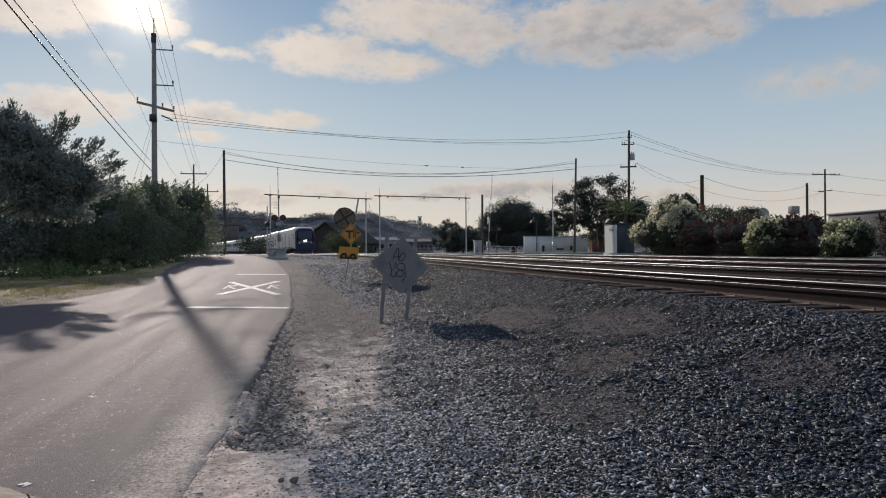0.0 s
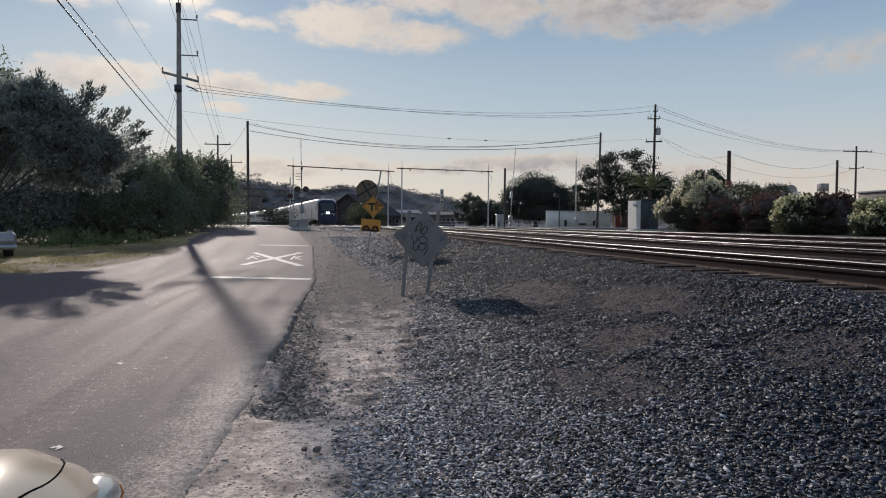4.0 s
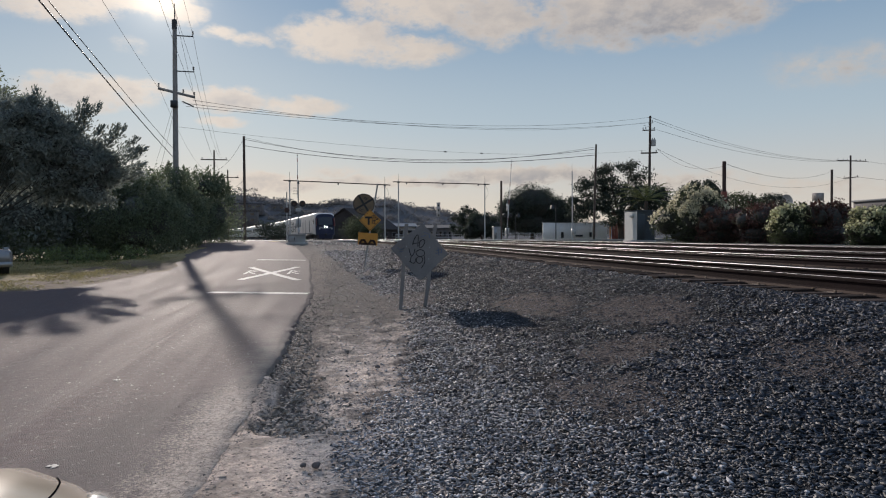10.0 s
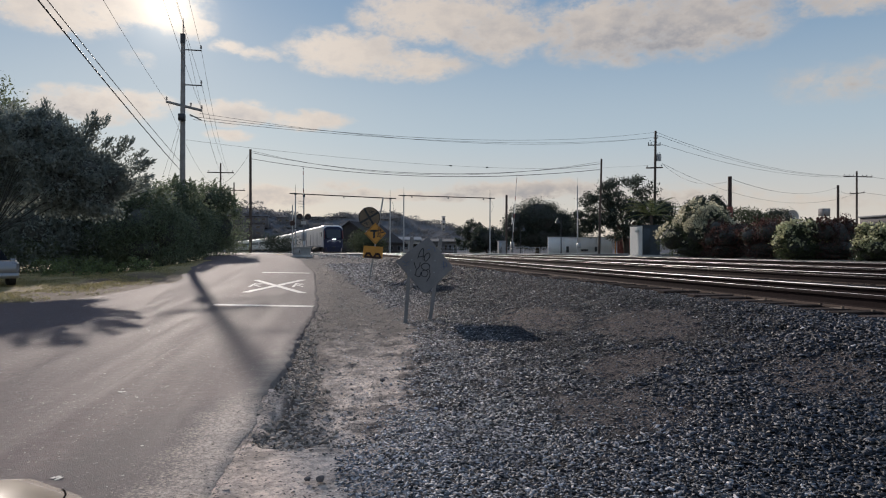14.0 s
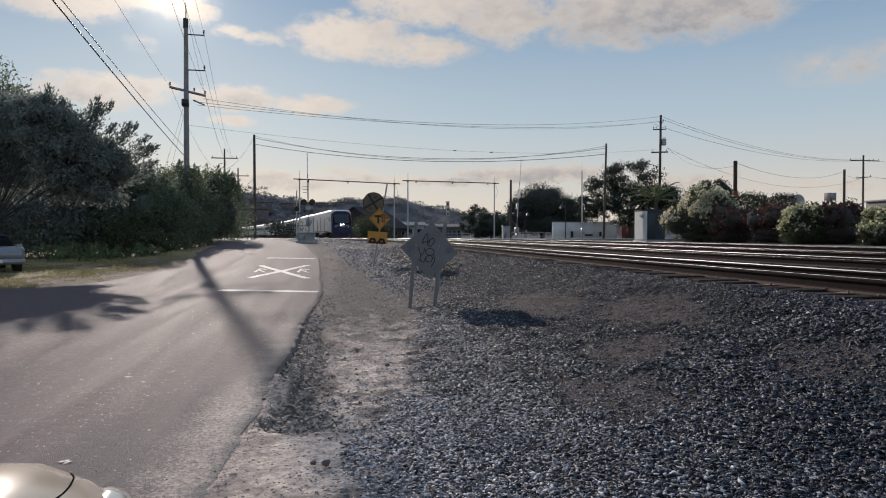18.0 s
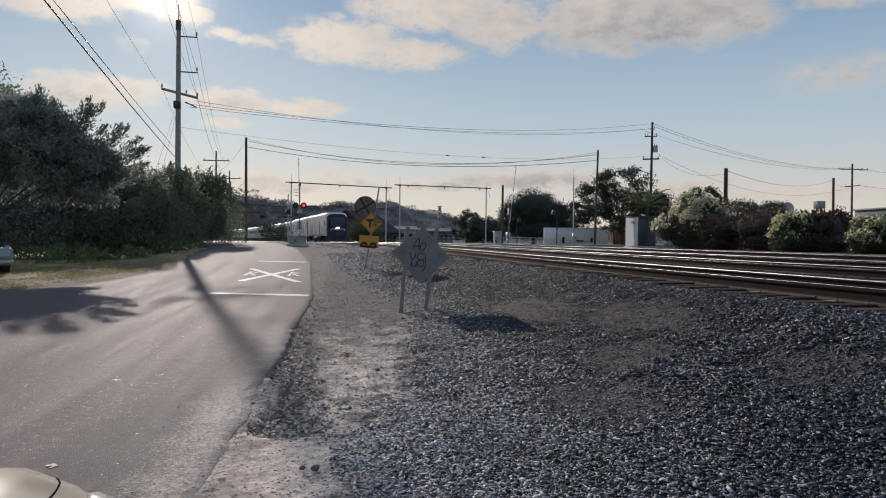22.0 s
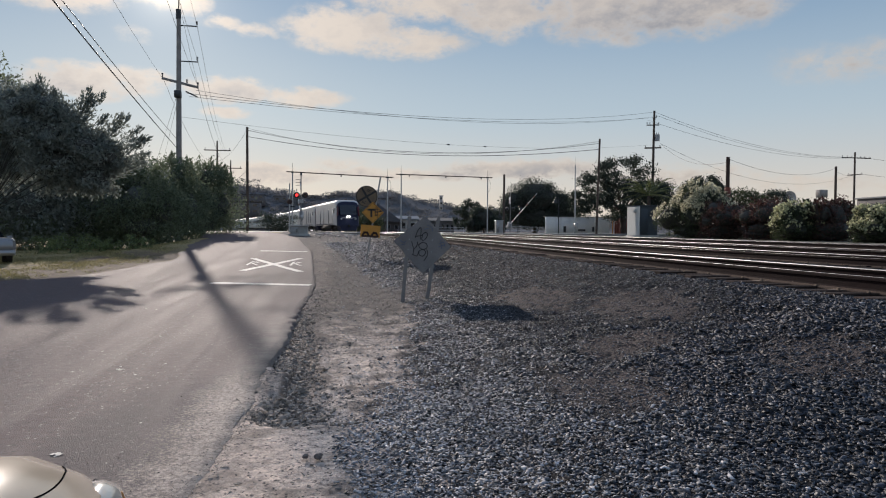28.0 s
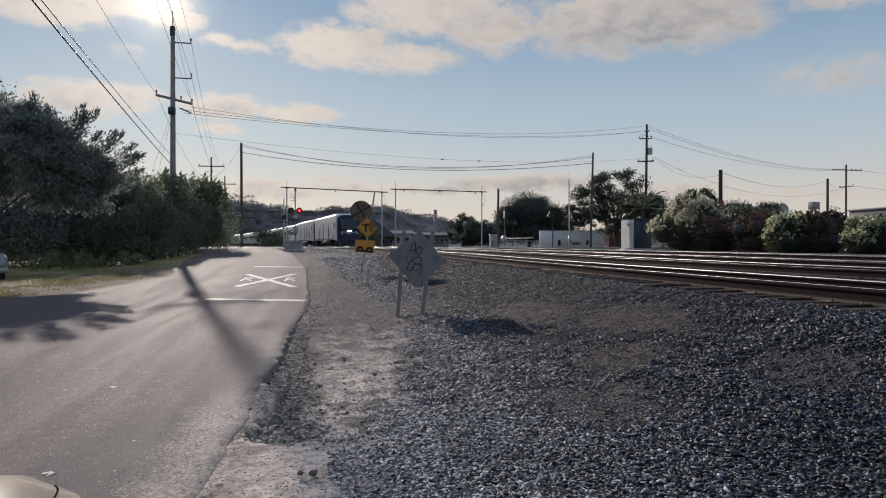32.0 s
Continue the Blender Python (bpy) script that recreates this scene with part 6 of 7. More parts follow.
def flasher(parent, x, y, z, face=-1):
    """A round black lamp with its hood; the lens turns its lit side out when the warning begins."""
    sh = Shape()
    ring = [(.32 * math.cos(k / 16 * 6.283), .32 * math.sin(k / 16 * 6.283)) for k in range(16)]
    sh.plate(ring, .04, Matrix.Translation((x, y, z)) @ pose(0, 0, 0, 90))
    sh.tube((x, y, z), (x, y - face * .2, z), .14, .10, 12)
    lamp = part("lamp", sh, BLACK, parent, "round black lamp with a red lens")
    hood = Shape()
    pts, f = [], []
    for k in range(11):
        a = math.pi * k / 10
        for yy, rr in ((0, .165), (face * .32, .155 if 2 < k < 8 else .165)):
            pts.append((x + rr * math.cos(a), y + yy, z + rr * math.sin(a)))
    f = [(2 * k, 2 * k + 1, 2 * k + 3, 2 * k + 2) for k in range(10)]
    part("hood", hood.add(pts, f), BLACK, lamp)
    # lens disc: one side glows, the other is dark glass
    me = bpy.data.meshes.new("lens")
    n = 16
    v = [(.145 * math.cos(k / n * 6.283), s * .006, .145 * math.sin(k / n * 6.283)) for s in (-1, 1) for k in range(n)]
    fs = [tuple(range(n)), tuple(range(2 * n - 1, n - 1, -1))] + [(k, (k + 1) % n, n + (k + 1) % n, n + k) for k in range(n)]
    me.from_pydata(v, [], fs)
    me.materials.append(LENS_DARK)
    me.materials.append(LENS_RED)
    me.polygons[1].material_index = 1
    ob = new("lens", me)
    ob.parent = lamp
    ob.location = (x, y + face * .035, z)
    lenses.append(ob)
    return lamp


MAST = shader("weathered mast", (.19, .19, .195), .55, .4, .2, 3)


def signal_mast(x, y, top, label, arm_way, arm_len, lamp_z, front=True, pivot=1.35):
    z = ground_z(x, y)
    s = thing("crossing_signal", label, "crossing signal", pose(x, y, z), group="crossing signals")
    part("mast", Shape().tube((0, 0, 0), (0, 0, top - z), .06, .05, 12), MAST, s)
    part("base", Shape().box((0, 0, .08), (.6, .6, .36), None, .04), CONCRETE, s)
    lz = lamp_z - z
    part("lamp_bar", Shape().box((0, -.06, lz), (1.0, .07, .07)), BLACK, s)
    if front:
        flasher(s, -.42, -.12, lz)
        flasher(s, .42, -.12, lz)
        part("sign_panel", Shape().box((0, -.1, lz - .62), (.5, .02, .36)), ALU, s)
    else:
        for xx in (-.42, .42):
            part("lamp", Shape().tube((xx, .15, lz), (xx, -.1, lz), .27, .2, 14), BLACK, s, "black lamp seen from behind")
    # crossbuck
    part("crossbuck", Shape().box((-.05, 0, lz + 1.1), (.03, 1.2, .23), pose(0, 0, 0, 45), .004).box((-.075, 0, lz + 1.1), (.03, 1.2, .23), pose(0, 0, 0, -45), .004), WHITE, s, "white crossed boards")
    # gate machine and arm
    gm = part("gate_machine", Shape().box((.0, .28, pivot), (.5, .5, .8), None, .06), ALU, s)
    part("cover_bolt", Shape().tube((0, .0, pivot), (0, .04, pivot), .08, .08, 8), STEEL, gm)
    arm = new("gate_arm")
    arm.parent = s
    w = Vector(arm_way).normalized()
    arm.matrix_basis = Matrix.Translation((0, .28, pivot))
    for k in range(16):
        a0, a1 = arm_len * k / 16, arm_len * (k + 1) / 16
        part("arm_section", Shape().tube(w * a0, w * a1, .055 - .0015 * k, .054 - .0015 * k, 8), RED_ARM if k % 4 == 2 else WHITE, arm, "faded red stripe" if k % 4 == 2 else "white stripe")
    part("counterweight", Shape().box(-w * .75, (.22, .5, .5), None, .05).tube(-w * .8, w * .3, .06, .06, 8), ALU, arm)
    for f in (.35, .65, .97):
        part("arm_lamp", Shape().tube(w * arm_len * f + Vector((0, 0, .05)), w * arm_len * f + Vector((0, 0, .2)), .05, .05, 8), LENS_DARK, arm)
    arms.append((arm, w))
    return s


RED_ARM = shader("faded red sheeting", (.36, .12, .10), .4, 0, .15, 4, .05)
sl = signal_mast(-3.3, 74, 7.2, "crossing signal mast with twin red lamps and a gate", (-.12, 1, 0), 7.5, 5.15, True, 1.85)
part("bell", Shape().tube((0, 0, 7.2 - ground_z(-3.3, 74)), (0, 0, 7.45 - ground_z(-3.3, 74)), .15, .05, 10), DARK_STEEL, sl)
for k in range(3):
    part("ladder_rung", Shape().box((-.3, 0, 4.9 + k * .3), (.5, .04, .04)), DARK_STEEL, sl)
signal_mast(23.5, 92, 6.9, "far crossing signal mast with crossbuck and gate", (.13, -.99, 0), 9.6, 4.6, False)
# placed and sized nearer than the mast to fit the camera's view
equipment_cabinet(-2.72, 58, 1.35, .9, .62, "low pale concrete-grey equipment box, set nearer to line up with the signal's foot", "equipment_box", 0.0, CONCRETE)


def back_mast(x, y, top):
    z = ground_z(x, y)
    s = thing("crossing_signal", "slim crossing signal mast turned away with round lamps", "crossing signal", pose(x, y, z), group="crossing signals")
    part("mast", Shape().tube((0, 0, -.2), (0, 0, top - z), .08, .06, 10), ALU, s)
    part("lamp", Shape().tube((0, .1, 3.35), (0, -.15, 3.35), .3, .26, 14), RUST_POLE, s, "round brown lamp housing")
    part("lamp_bar", Shape().box((0, 0, 2.8), (1.1, .08, .12)), BLACK, s)
    part("crossbuck", Shape().box((-.35, -.05, 4.1), (.9, .03, .2), pose(0, 0, 0, 0, 62, 0)), MAST, s)
    return s


back_mast(-4.7, 78, 6.6)


def rail_fence(x0, x1, y):
    f = thing("railing", "pale metal railing beyond the tracks", "railing", pose(x0, y, ground_z(x0, y)))
    n = int((x1 - x0) / 2.4)
    for k in range(n + 1):
        part("post", Shape().tube((k * 2.4, 0, -.2), (k * 2.4, 0, 1.15), .035, .035, 8), ALU, f)
    for h in (.55, 1.1):
        part("rail", Shape().tube((0, 0, h), (n * 2.4, 0, h), .035, .035, 8), ALU, f)


rail_fence(11.5, 25, 126)
rail_fence(24.5, 31, 99)


# ---- warning signs ----
def facing(x, y, z, roll=0.0, yaw=0.0):
    """A plate upright in the x-z plane, its face towards -y."""
    return Matrix.Translation((x, y, z)) @ pose(0, 0, 0, 0, roll, yaw) @ pose(0, 0, 0, 90)


def ring(r, n=28):
    return [(r * math.cos(k / n * 6.2832), r * math.sin(k / n * 6.2832)) for k in range(n)]


def strokes(pts, w, at, thick=.004):
    """Flat painted strokes along polylines on a plate."""
    sh = Shape()
    for line in pts:
        for a, b in zip(line[:-1], line[1:]):
            a, b = Vector(a), Vector(b)
            d = (b - a).normalized() if (b - a).length else Vector((1, 0))
            s = Vector((-d.y, d.x)) * w / 2
            e = d * w * .35
            sh.plate([a - s - e, b - s + e, b + s + e, a + s - e], thick, at)
    return sh


def letters(text, size, at, mat, parent, name="lettering"):
    cu = bpy.data.curves.new("text", "FONT")
    cu.body, cu.size, cu.align_x, cu.align_y, cu.extrude = text, size, "CENTER", "CENTER", .002
    tmp = bpy.data.objects.new("text", cu)
    me = bpy.data.meshes.new_from_object(tmp)
    bpy.data.objects.remove(tmp)
    me.transform(at)
    me.materials.clear()
    return part(name, me, mat, parent)


def warning_sign():
    x, y = 1.38, 30.6
    z = ground_z(x, y)
    s = thing("railroad_warning_sign", "leaning post with a round crossing sign and a yellow diamond", "road sign", pose(0, 0, 0))
    part("post", Shape().tube((x, y, z - .3), (2.02, y + .02, 3.9), .035, .035, 10), STEEL, s)
    at = facing(1.42, y - .07, 3.02, 14, 0)
    disc = part("round_plate", Shape().plate(ring(.465), .012, at), OLD_YELLOW, s, "grimy round yellow plate with a black cross")
    front = at @ Matrix.Translation((0, 0, .012))
    part("rim", strokes([[(.44 * math.cos(k / 28 * 6.2832), .44 * math.sin(k / 28 * 6.2832)) for k in range(29)]], .025, front), BLACK, disc)
    part("cross_bar", strokes([[(-.31, -.31), (.31, .31)]], .085, front), BLACK, disc)
    part("cross_bar", strokes([[(-.31, .31), (.31, -.31)]], .085, front @ Matrix.Translation((0, 0, .002))), BLACK, disc)
    letters("R", .26, front @ Matrix.Rotation(radians(80), 4, "Z") @ Matrix.Translation((-.27, 0, .003)), BLACK, disc)
    letters("R", .26, front @ Matrix.Rotation(radians(80), 4, "Z") @ Matrix.Translation((.27, 0, .003)), BLACK, disc)
    at = facing(1.68, y - .095, 2.33, 0, 0)
    d = .47
    dia = part("diamond_plate", Shape().plate([(-d, 0), (0, -d), (d, 0), (0, d)], .012, at), YELLOW, s, "yellow diamond with a junction and track symbol")
    front = at @ Matrix.Translation((0, 0, .012))
    part("border", strokes([[(-d + .05, 0), (0, -d + .05), (d - .05, 0), (0, d - .05), (-d + .05, 0)]], .015, front), BLACK, dia)
    part("junction_symbol", strokes([[(-.20, .12), (.06, .12)], [(-.06, .12), (-.06, -.17)]], .085, front), BLACK, dia)
    part("track_symbol", strokes([[(.11, -.15), (.14, .22)], [(.19, -.16), (.22, .20)]] + [[(.08, -.13 + k * .065), (.24, -.14 + k * .065)] for k in range(6)], .022, front), BLACK, dia)
    part("stub_symbol", strokes([[(.28, .05), (.34, .05)]], .06, front), BLACK, dia)
    at = facing(1.58, y - .07, 1.52, 4, 0)
    pl_ = part("lower_plate", Shape().plate([(-.42, -.26), (.42, -.26), (.42, .26), (-.42, .26)], .012, at), YELLOW, s, "bent yellow rectangular plate with dark blotches")
    front = at @ Matrix.Translation((0, 0, .012))
    part("worn_blotch", strokes([[(-.33, -.2), (-.26, -.07), (-.14, -.06), (-.06, -.2)], [(.06, -.2), (.14, -.06), (.26, -.07), (.33, -.2)], [(-.33, -.22), (.33, -.22)]], .09, front), RUST_POLE, pl_)
    part("bracket", Shape().box((1.73, y - .04, 2.3), (.2, .05, .06)), STEEL, s)


warning_sign()


def sign_from_behind():
    y = 15.0
    s = thing("road_sign", "grey back of a diamond road sign with black scrawl", "road sign", pose(0, 0, 0))
    z = ground_z(1.5, y)
    for x0, x1, top in ((1.46, 1.60, 1.86), (1.98, 2.22, 1.84)):
        post = Shape()
        u = Vector((x1 - x0, 0, top - z)).normalized()
        q = u.to_track_quat("Z", "Y").to_matrix().to_4x4()
        mid = Vector(((x0 + x1) / 2, y + .03, (z - .25 + top) / 2))
        post.box(mid, (.036, .03, top - z + .25), q, .004).box(mid + Vector((-.02, -.02, 0)), (.01, .04, top - z + .25), q).box(mid + Vector((.02, -.02, 0)), (.01, .04, top - z + .25), q)
        part("post", post, SIGN_POST, s, "dull grey channel post")
    at = facing(1.905, y, 1.25)
    plate = part("diamond_plate", Shape().plate([(-.645, .09), (-.62, .05), (-.03, -.60), (.02, -.60), (.585, -.07), (.59, -.03), (.07, .60), (.02, .60)], .008, at), SIGN_BACK, s)
    front = at @ Matrix.Translation((0, 0, .007))
    a_ = [[(-.17, .16), (-.12, .30), (-.05, .36), (-.06, .12)], [(-.17, .18), (-.02, .2)], [(-.02, .22), (.06, .27), (.09, .2), (.02, .1), (-.03, .12), (-.01, .22)]]
    b_ = [[(-.25, .07), (-.2, -.08), (-.14, -.02), (-.12, .06)], [(-.2, -.08), (-.22, -.2)], [(-.1, .0), (-.02, .05), (.07, .02), (.08, -.06), (.0, -.1), (-.08, -.06), (-.1, .0)],
          [(-.08, -.12), (.0, -.1), (.05, -.16), (.0, -.24), (-.08, -.22), (-.09, -.14)], [(.08, -.1), (.09, -.22), (.02, -.34)], [(-.24, -.2), (-.14, -.24), (-.1, -.14)]]

    def smooth_line(pts):
        out = []
        for i in range(len(pts) - 1):
            p0, p1, p2, p3 = [Vector(pts[max(0, min(len(pts) - 1, i + k))]) for k in (-1, 0, 1, 2)]
            for k in range(6):
                t = k / 6
                out.append(.5 * ((2 * p1) + (p2 - p0) * t + (2 * p0 - 5 * p1 + 4 * p2 - p3) * t * t + (3 * p1 - p0 - 3 * p2 + p3) * t ** 3))
        return out + [Vector(pts[-1])]

    for l in a_ + b_:
        part("scrawl", strokes([smooth_line(l)], .017, front, .003), INK, plate, "black marker scrawl")
    for l in ([(.08, .42), (.18, .38), (.2, .3)], [(.02, .33), (.12, .36)], [(.34, .02), (.44, .06), (.46, -.03)], [(.38, .1), (.4, -.08)], [(.33, -.04), (.47, 0)], [(-.5, .1), (-.42, .05), (-.36, .09)], [(-.47, .0), (-.38, .02)]):
        part("scrawl", strokes([smooth_line(l)], .014, front @ Matrix.Translation((0, 0, .001)), .003), BLUE_INK, plate, "faded blue scribble")
    for px, pz in ((-.3, .12), (.2, .1), (-.32, -.1), (.18, -.15)):
        part("bolt", Shape().tube(front @ Vector((px, pz, 0)), front @ Vector((px, pz, .015)), .014, .012, 8), STEEL, plate)


SIGN_POST = shader("dull galvanised post", (.2, .19, .182), .8, .0, .2, 4)
sign_from_behind()

# ---- loose lumps at the roadside ----
LUMP = shader("broken asphalt lump", (.11, .095, .09), .85, 0, .3, 8, .8, 60)
for lx, ly, lw in ((-.19, 4.84, .05), (-.1, 4.82, .062), (-.55, 9.3, .06), (.55, 8.4, .06)):
    r_ = np.random.default_rng(int(ly * 100))
    me = bpy.data.meshes.new("lump")
    bm = bmesh.new()
    bmesh.ops.create_icosphere(bm, subdivisions=2, radius=lw * .5)
    for v in bm.verts:
        v.co *= r_.uniform(.75, 1.15)
        v.co.z *= .7
    bm.to_mesh(me)
    bm.free()
    ob = part("asphalt_lump", me, LUMP)
    ob.location = (lx, ly, max(ground_z(lx, ly), .0) + lw * .25)
    tagged(ob, "dark lump of broken asphalt on the sandy edge", "rubble", "lumps")


# satellite dish and roof tank
def roof_things():
    z = ground_z(77, 110)
    d = thing("satellite_dish", "pale satellite dish on a stand above the roofs", "satellite dish", pose(77.1, 110, z))
    bowl = Shape()
    rings_ = []
    for k in range(6):
        rr = 1.25 * k / 5 + .02
        rings_.append([(rr * math.cos(a / 20 * 6.283), -.3 * (rr / 1.25) ** 2, 6.45 + rr * math.sin(a / 20 * 6.283)) for a in range(20)])
    bowl.loft(rings_, False)
    part("bowl", bowl, ALU, d)
    part("stand", Shape().tube((0, .1, -.2), (0, .1, 6.45), .14, .1, 10), STEEL, d)
    t = thing("roof_tank", "square grey roof unit", "roof unit", pose(82.6, 109, -.3))
    part("body", Shape().box((0, 0, 8.7), (1.4, 1.3, 1.3), None, .06), GREY_POLE, t)
    for sx in (-.6, .6):
        for sy in (-.5, .5):
            part("leg", Shape().tube((sx, sy, .2), (sx, sy, 8.1), .06, .06, 8), DARK_STEEL, t)


roof_things()


def lamp_post(x, y, h, side):
    t = thing("street_lamp", "dark street lamp with a hanging bell shade", "street lamp", pose(x, y, ground_z(x, y)), "street lamps")
    part("post", Shape().tube((0, 0, -.2), (0, 0, h), .08, .06, 10), DARK_STEEL, t)
    part("bracket", Shape().path_tube([(0, 0, h - .1), (side * .15, 0, h + .15), (side * .4, 0, h + .15), (side * .5, 0, h - .05)], .03, 6), DARK_STEEL, t)
    part("shade", Shape().tube((side * .5, 0, h - .6), (side * .5, 0, h - .25), .34, .2, 14).tube((side * .5, 0, h - .25), (side * .5, 0, h - .02), .2, .06, 14), DARK_STEEL, t)


lamp_post(30.25, 92, 4.95, -1)
lamp_post(31.0, 116, 4.6, 1)


# ---- train ----
LOCO_WHITE = shader("white locomotive paint", (.47, .445, .43), .5, 0, .2, .6, .02, 20, coat=.2)
LOCO_BLUE = shader("dark blue locomotive paint", (.010, .013, .04), .45, 0, .15, .6, .02, 20, spec=.3)
LOCO_DARK = shader("charcoal side graphics", (.05, .05, .055), .4, 0, .2, .8, .02, 20)
COACH_PALE = shader("pale grey coach paint", (.46, .475, .46), .55, .1, .12, .5, .03, 20)
COACH_TEAL = shader("dull blue green coach stripe", (.10, .16, .17), .35, 0, .15, .5, .02, 20)
UNDER = shader("sooty running gear", (.03, .028, .027), .8, .2, .3, 2)
HEADLIGHT = shader("bright headlight", (.9, .9, .9), .3, 0, .05, 2, 0, glow=(1.0, .97, .9, 9.0))
RED_TRIM = shader("dark red trim", (.10, .015, .018), .4, 0, .15, 2, .02)
train = []


def body_ring(y, half, bottom, top, corner, lean=0.0):
    """Cross-section of a car body: upright sides, rounded roof shoulders."""
    pts = [(-half, y, bottom), (-half, y + lean * .45, bottom + (top - bottom) * .45)]
    c = corner
    for k in range(7):
        a = math.pi - k / 6 * math.pi / 2
        pts.append((-half + c + c * math.cos(a), y + lean * (.75 + .25 * k / 6), top - c * .75 + c * .75 * math.sin(a)))
    pts += [(-p[0], p[1], p[2]) for p in reversed(pts)]
    return pts


def truck(car, y):
    """A two-axle bogie."""
    t = part("bogie", Shape().box((-.98, y, .55), (.16, 2.9, .35), None, .05).box((.98, y, .55), (.16, 2.9, .35), None, .05).box((0, y, .6), (2.0, .6, .3)), UNDER, car)
    for dy in (-1.05, 1.05):
        part("wheelset", Shape().tube((-.78, y + dy, .46), (-.66, y + dy, .46), .46, .44, 18).tube((.66, y + dy, .46), (.78, y + dy, .46), .44, .46, 18).tube((-.7, y + dy, .46), (.7, y + dy, .46), .08, .08, 8), UNDER, t)


def locomotive(label, lead):
    """Front at -y; its origin is at the rail's height in the middle."""
    c = thing("locomotive", label, "locomotive", group="train")
    L, half, top = 20.5, 1.56, 4.3
    rings_ = [body_ring(y, half, .95, top, .55) for y in (-L / 2 + 1.9, -L / 2 + 6, 0, L / 2 - 6, L / 2)]
    part("body", Shape().loft(rings_), LOCO_WHITE, c, "white body side")
    # rounded nose, raked back above the bumper
    nose = [body_ring(-L / 2 + 1.9, half, .95, top, .55), body_ring(-L / 2 + 1.2, half * .99, .9, top * .985, .75, .12), body_ring(-L / 2 + .55, half * .96, .8, top * .95, .95, .35),
            body_ring(-L / 2 + .15, half * .89, .75, top * .895, 1.0, .6), body_ring(-L / 2 - .02, half * .78, .8, top * .82, .9, .75)]
    part("cowl", Shape().loft(list(reversed(nose[:3]))), LOCO_WHITE, c, "white cowl round the cab")
    nz = part("nose", Shape().loft(list(reversed(nose[2:]))), LOCO_BLUE, c, "dark blue rounded nose")
    part("windscreen", Shape().loft([body_ring(-L / 2 + .12, 1.1, 2.3, 3.5, .3, .5), body_ring(-L / 2 + .6, 1.3, 2.3, 3.85, .5, .3)]), GLASS_DARK, nz, "wide dark windscreen")
    for s in (-1, 1):
        part("cheek", Shape().box((s * 1.34, -L / 2 + .66, 2.75), (.12, .9, 1.3), pose(0, 0, 0, -14, 0, s * 12), .05), RED_TRIM, nz, "dark red cheek panel")
        part("marker_lamp", Shape().tube((s * .95, -L / 2 + .12, 1.75), (s * .95, -L / 2 - .05, 1.75), .11, .11, 12), ALU, nz)
        part("side_window", Shape().box((s * 1.565, -L / 2 + 2.6, 2.9), (.04, .8, .7), None, .01), GLASS_DARK, c)
    for s in (-.17, .17):
        part("headlight", Shape().tube((s, -L / 2 + .1, 2.08), (s, -L / 2 - .14, 2.08), .085, .08, 14), HEADLIGHT if lead else ALU, nz, "lit headlight" if lead else "")
    part("nose_stripe", Shape().box((.45, -L / 2 - .06, 1.86), (1.0, .03, .07), pose(0, 0, 0, 0, -14, 0)).box((-.45, -L / 2 - .06, 1.86), (1.0, .03, .07), pose(0, 0, 0, 0, 14, 0)), ALU, nz)
    part("pilot", Shape().loft([[(-1.3, -L / 2 + .9, .18), (1.3, -L / 2 + .9, .18), (1.4, -L / 2 + .9, 1.0), (-1.4, -L / 2 + .9, 1.0)], [(-1.0, -L / 2 - .1, .2), (1.0, -L / 2 - .1, .2), (1.15, -L / 2 - .05, .95), (-1.15, -L / 2 - .05, .95)]]), LOCO_BLUE, c, "dark snow plough under the nose")
    part("coupler", Shape().box((0, -L / 2 - .25, .85), (.25, .5, .3), None, .05), UNDER, c)
    r = np.random.default_rng(3 if lead else 4)
    for k in range(4):
        y = -L / 2 + 4.6 + k * 3.4 + r.uniform(-1, 1)
        for s in (-1, 1):
            part("side_panel", Shape().box((s * 1.567, y, 2.3 + r.uniform(-.2, .2)), (.03, r.uniform(.35, .8), r.uniform(1.6, 2.5)), pose(0, 0, 0, r.uniform(-8, 8)), .005), LOCO_DARK, c, "charcoal side graphic")
    for s in (-1, 1):
        part("skirt", Shape().box((s * 1.38, 0, .8), (.1, 9.0, .5), None, .03), UNDER, c)
        part("door", Shape().box((s * 1.57, -L / 2 + 3.6, 2.0), (.03, .65, 1.9), None, .01), LOCO_WHITE, c)
        part("sill_stripe", Shape().box((s * 1.568, 1.0, 1.08), (.025, L - 4, .16)), LOCO_BLUE, c)
    part("fuel_tank", Shape().box((0, 0, .7), (2.3, 5.4, .7), None, .12), UNDER, c)
    for y in (-3, 1.5, 5.5):
        part("roof_vent", Shape().box((0, y, top + .05), (1.6, 2.6, .18), None, .04), UNDER, c)
    truck(c, -L / 2 + 4.6)
    truck(c, L / 2 - 3.6)
    return c, L


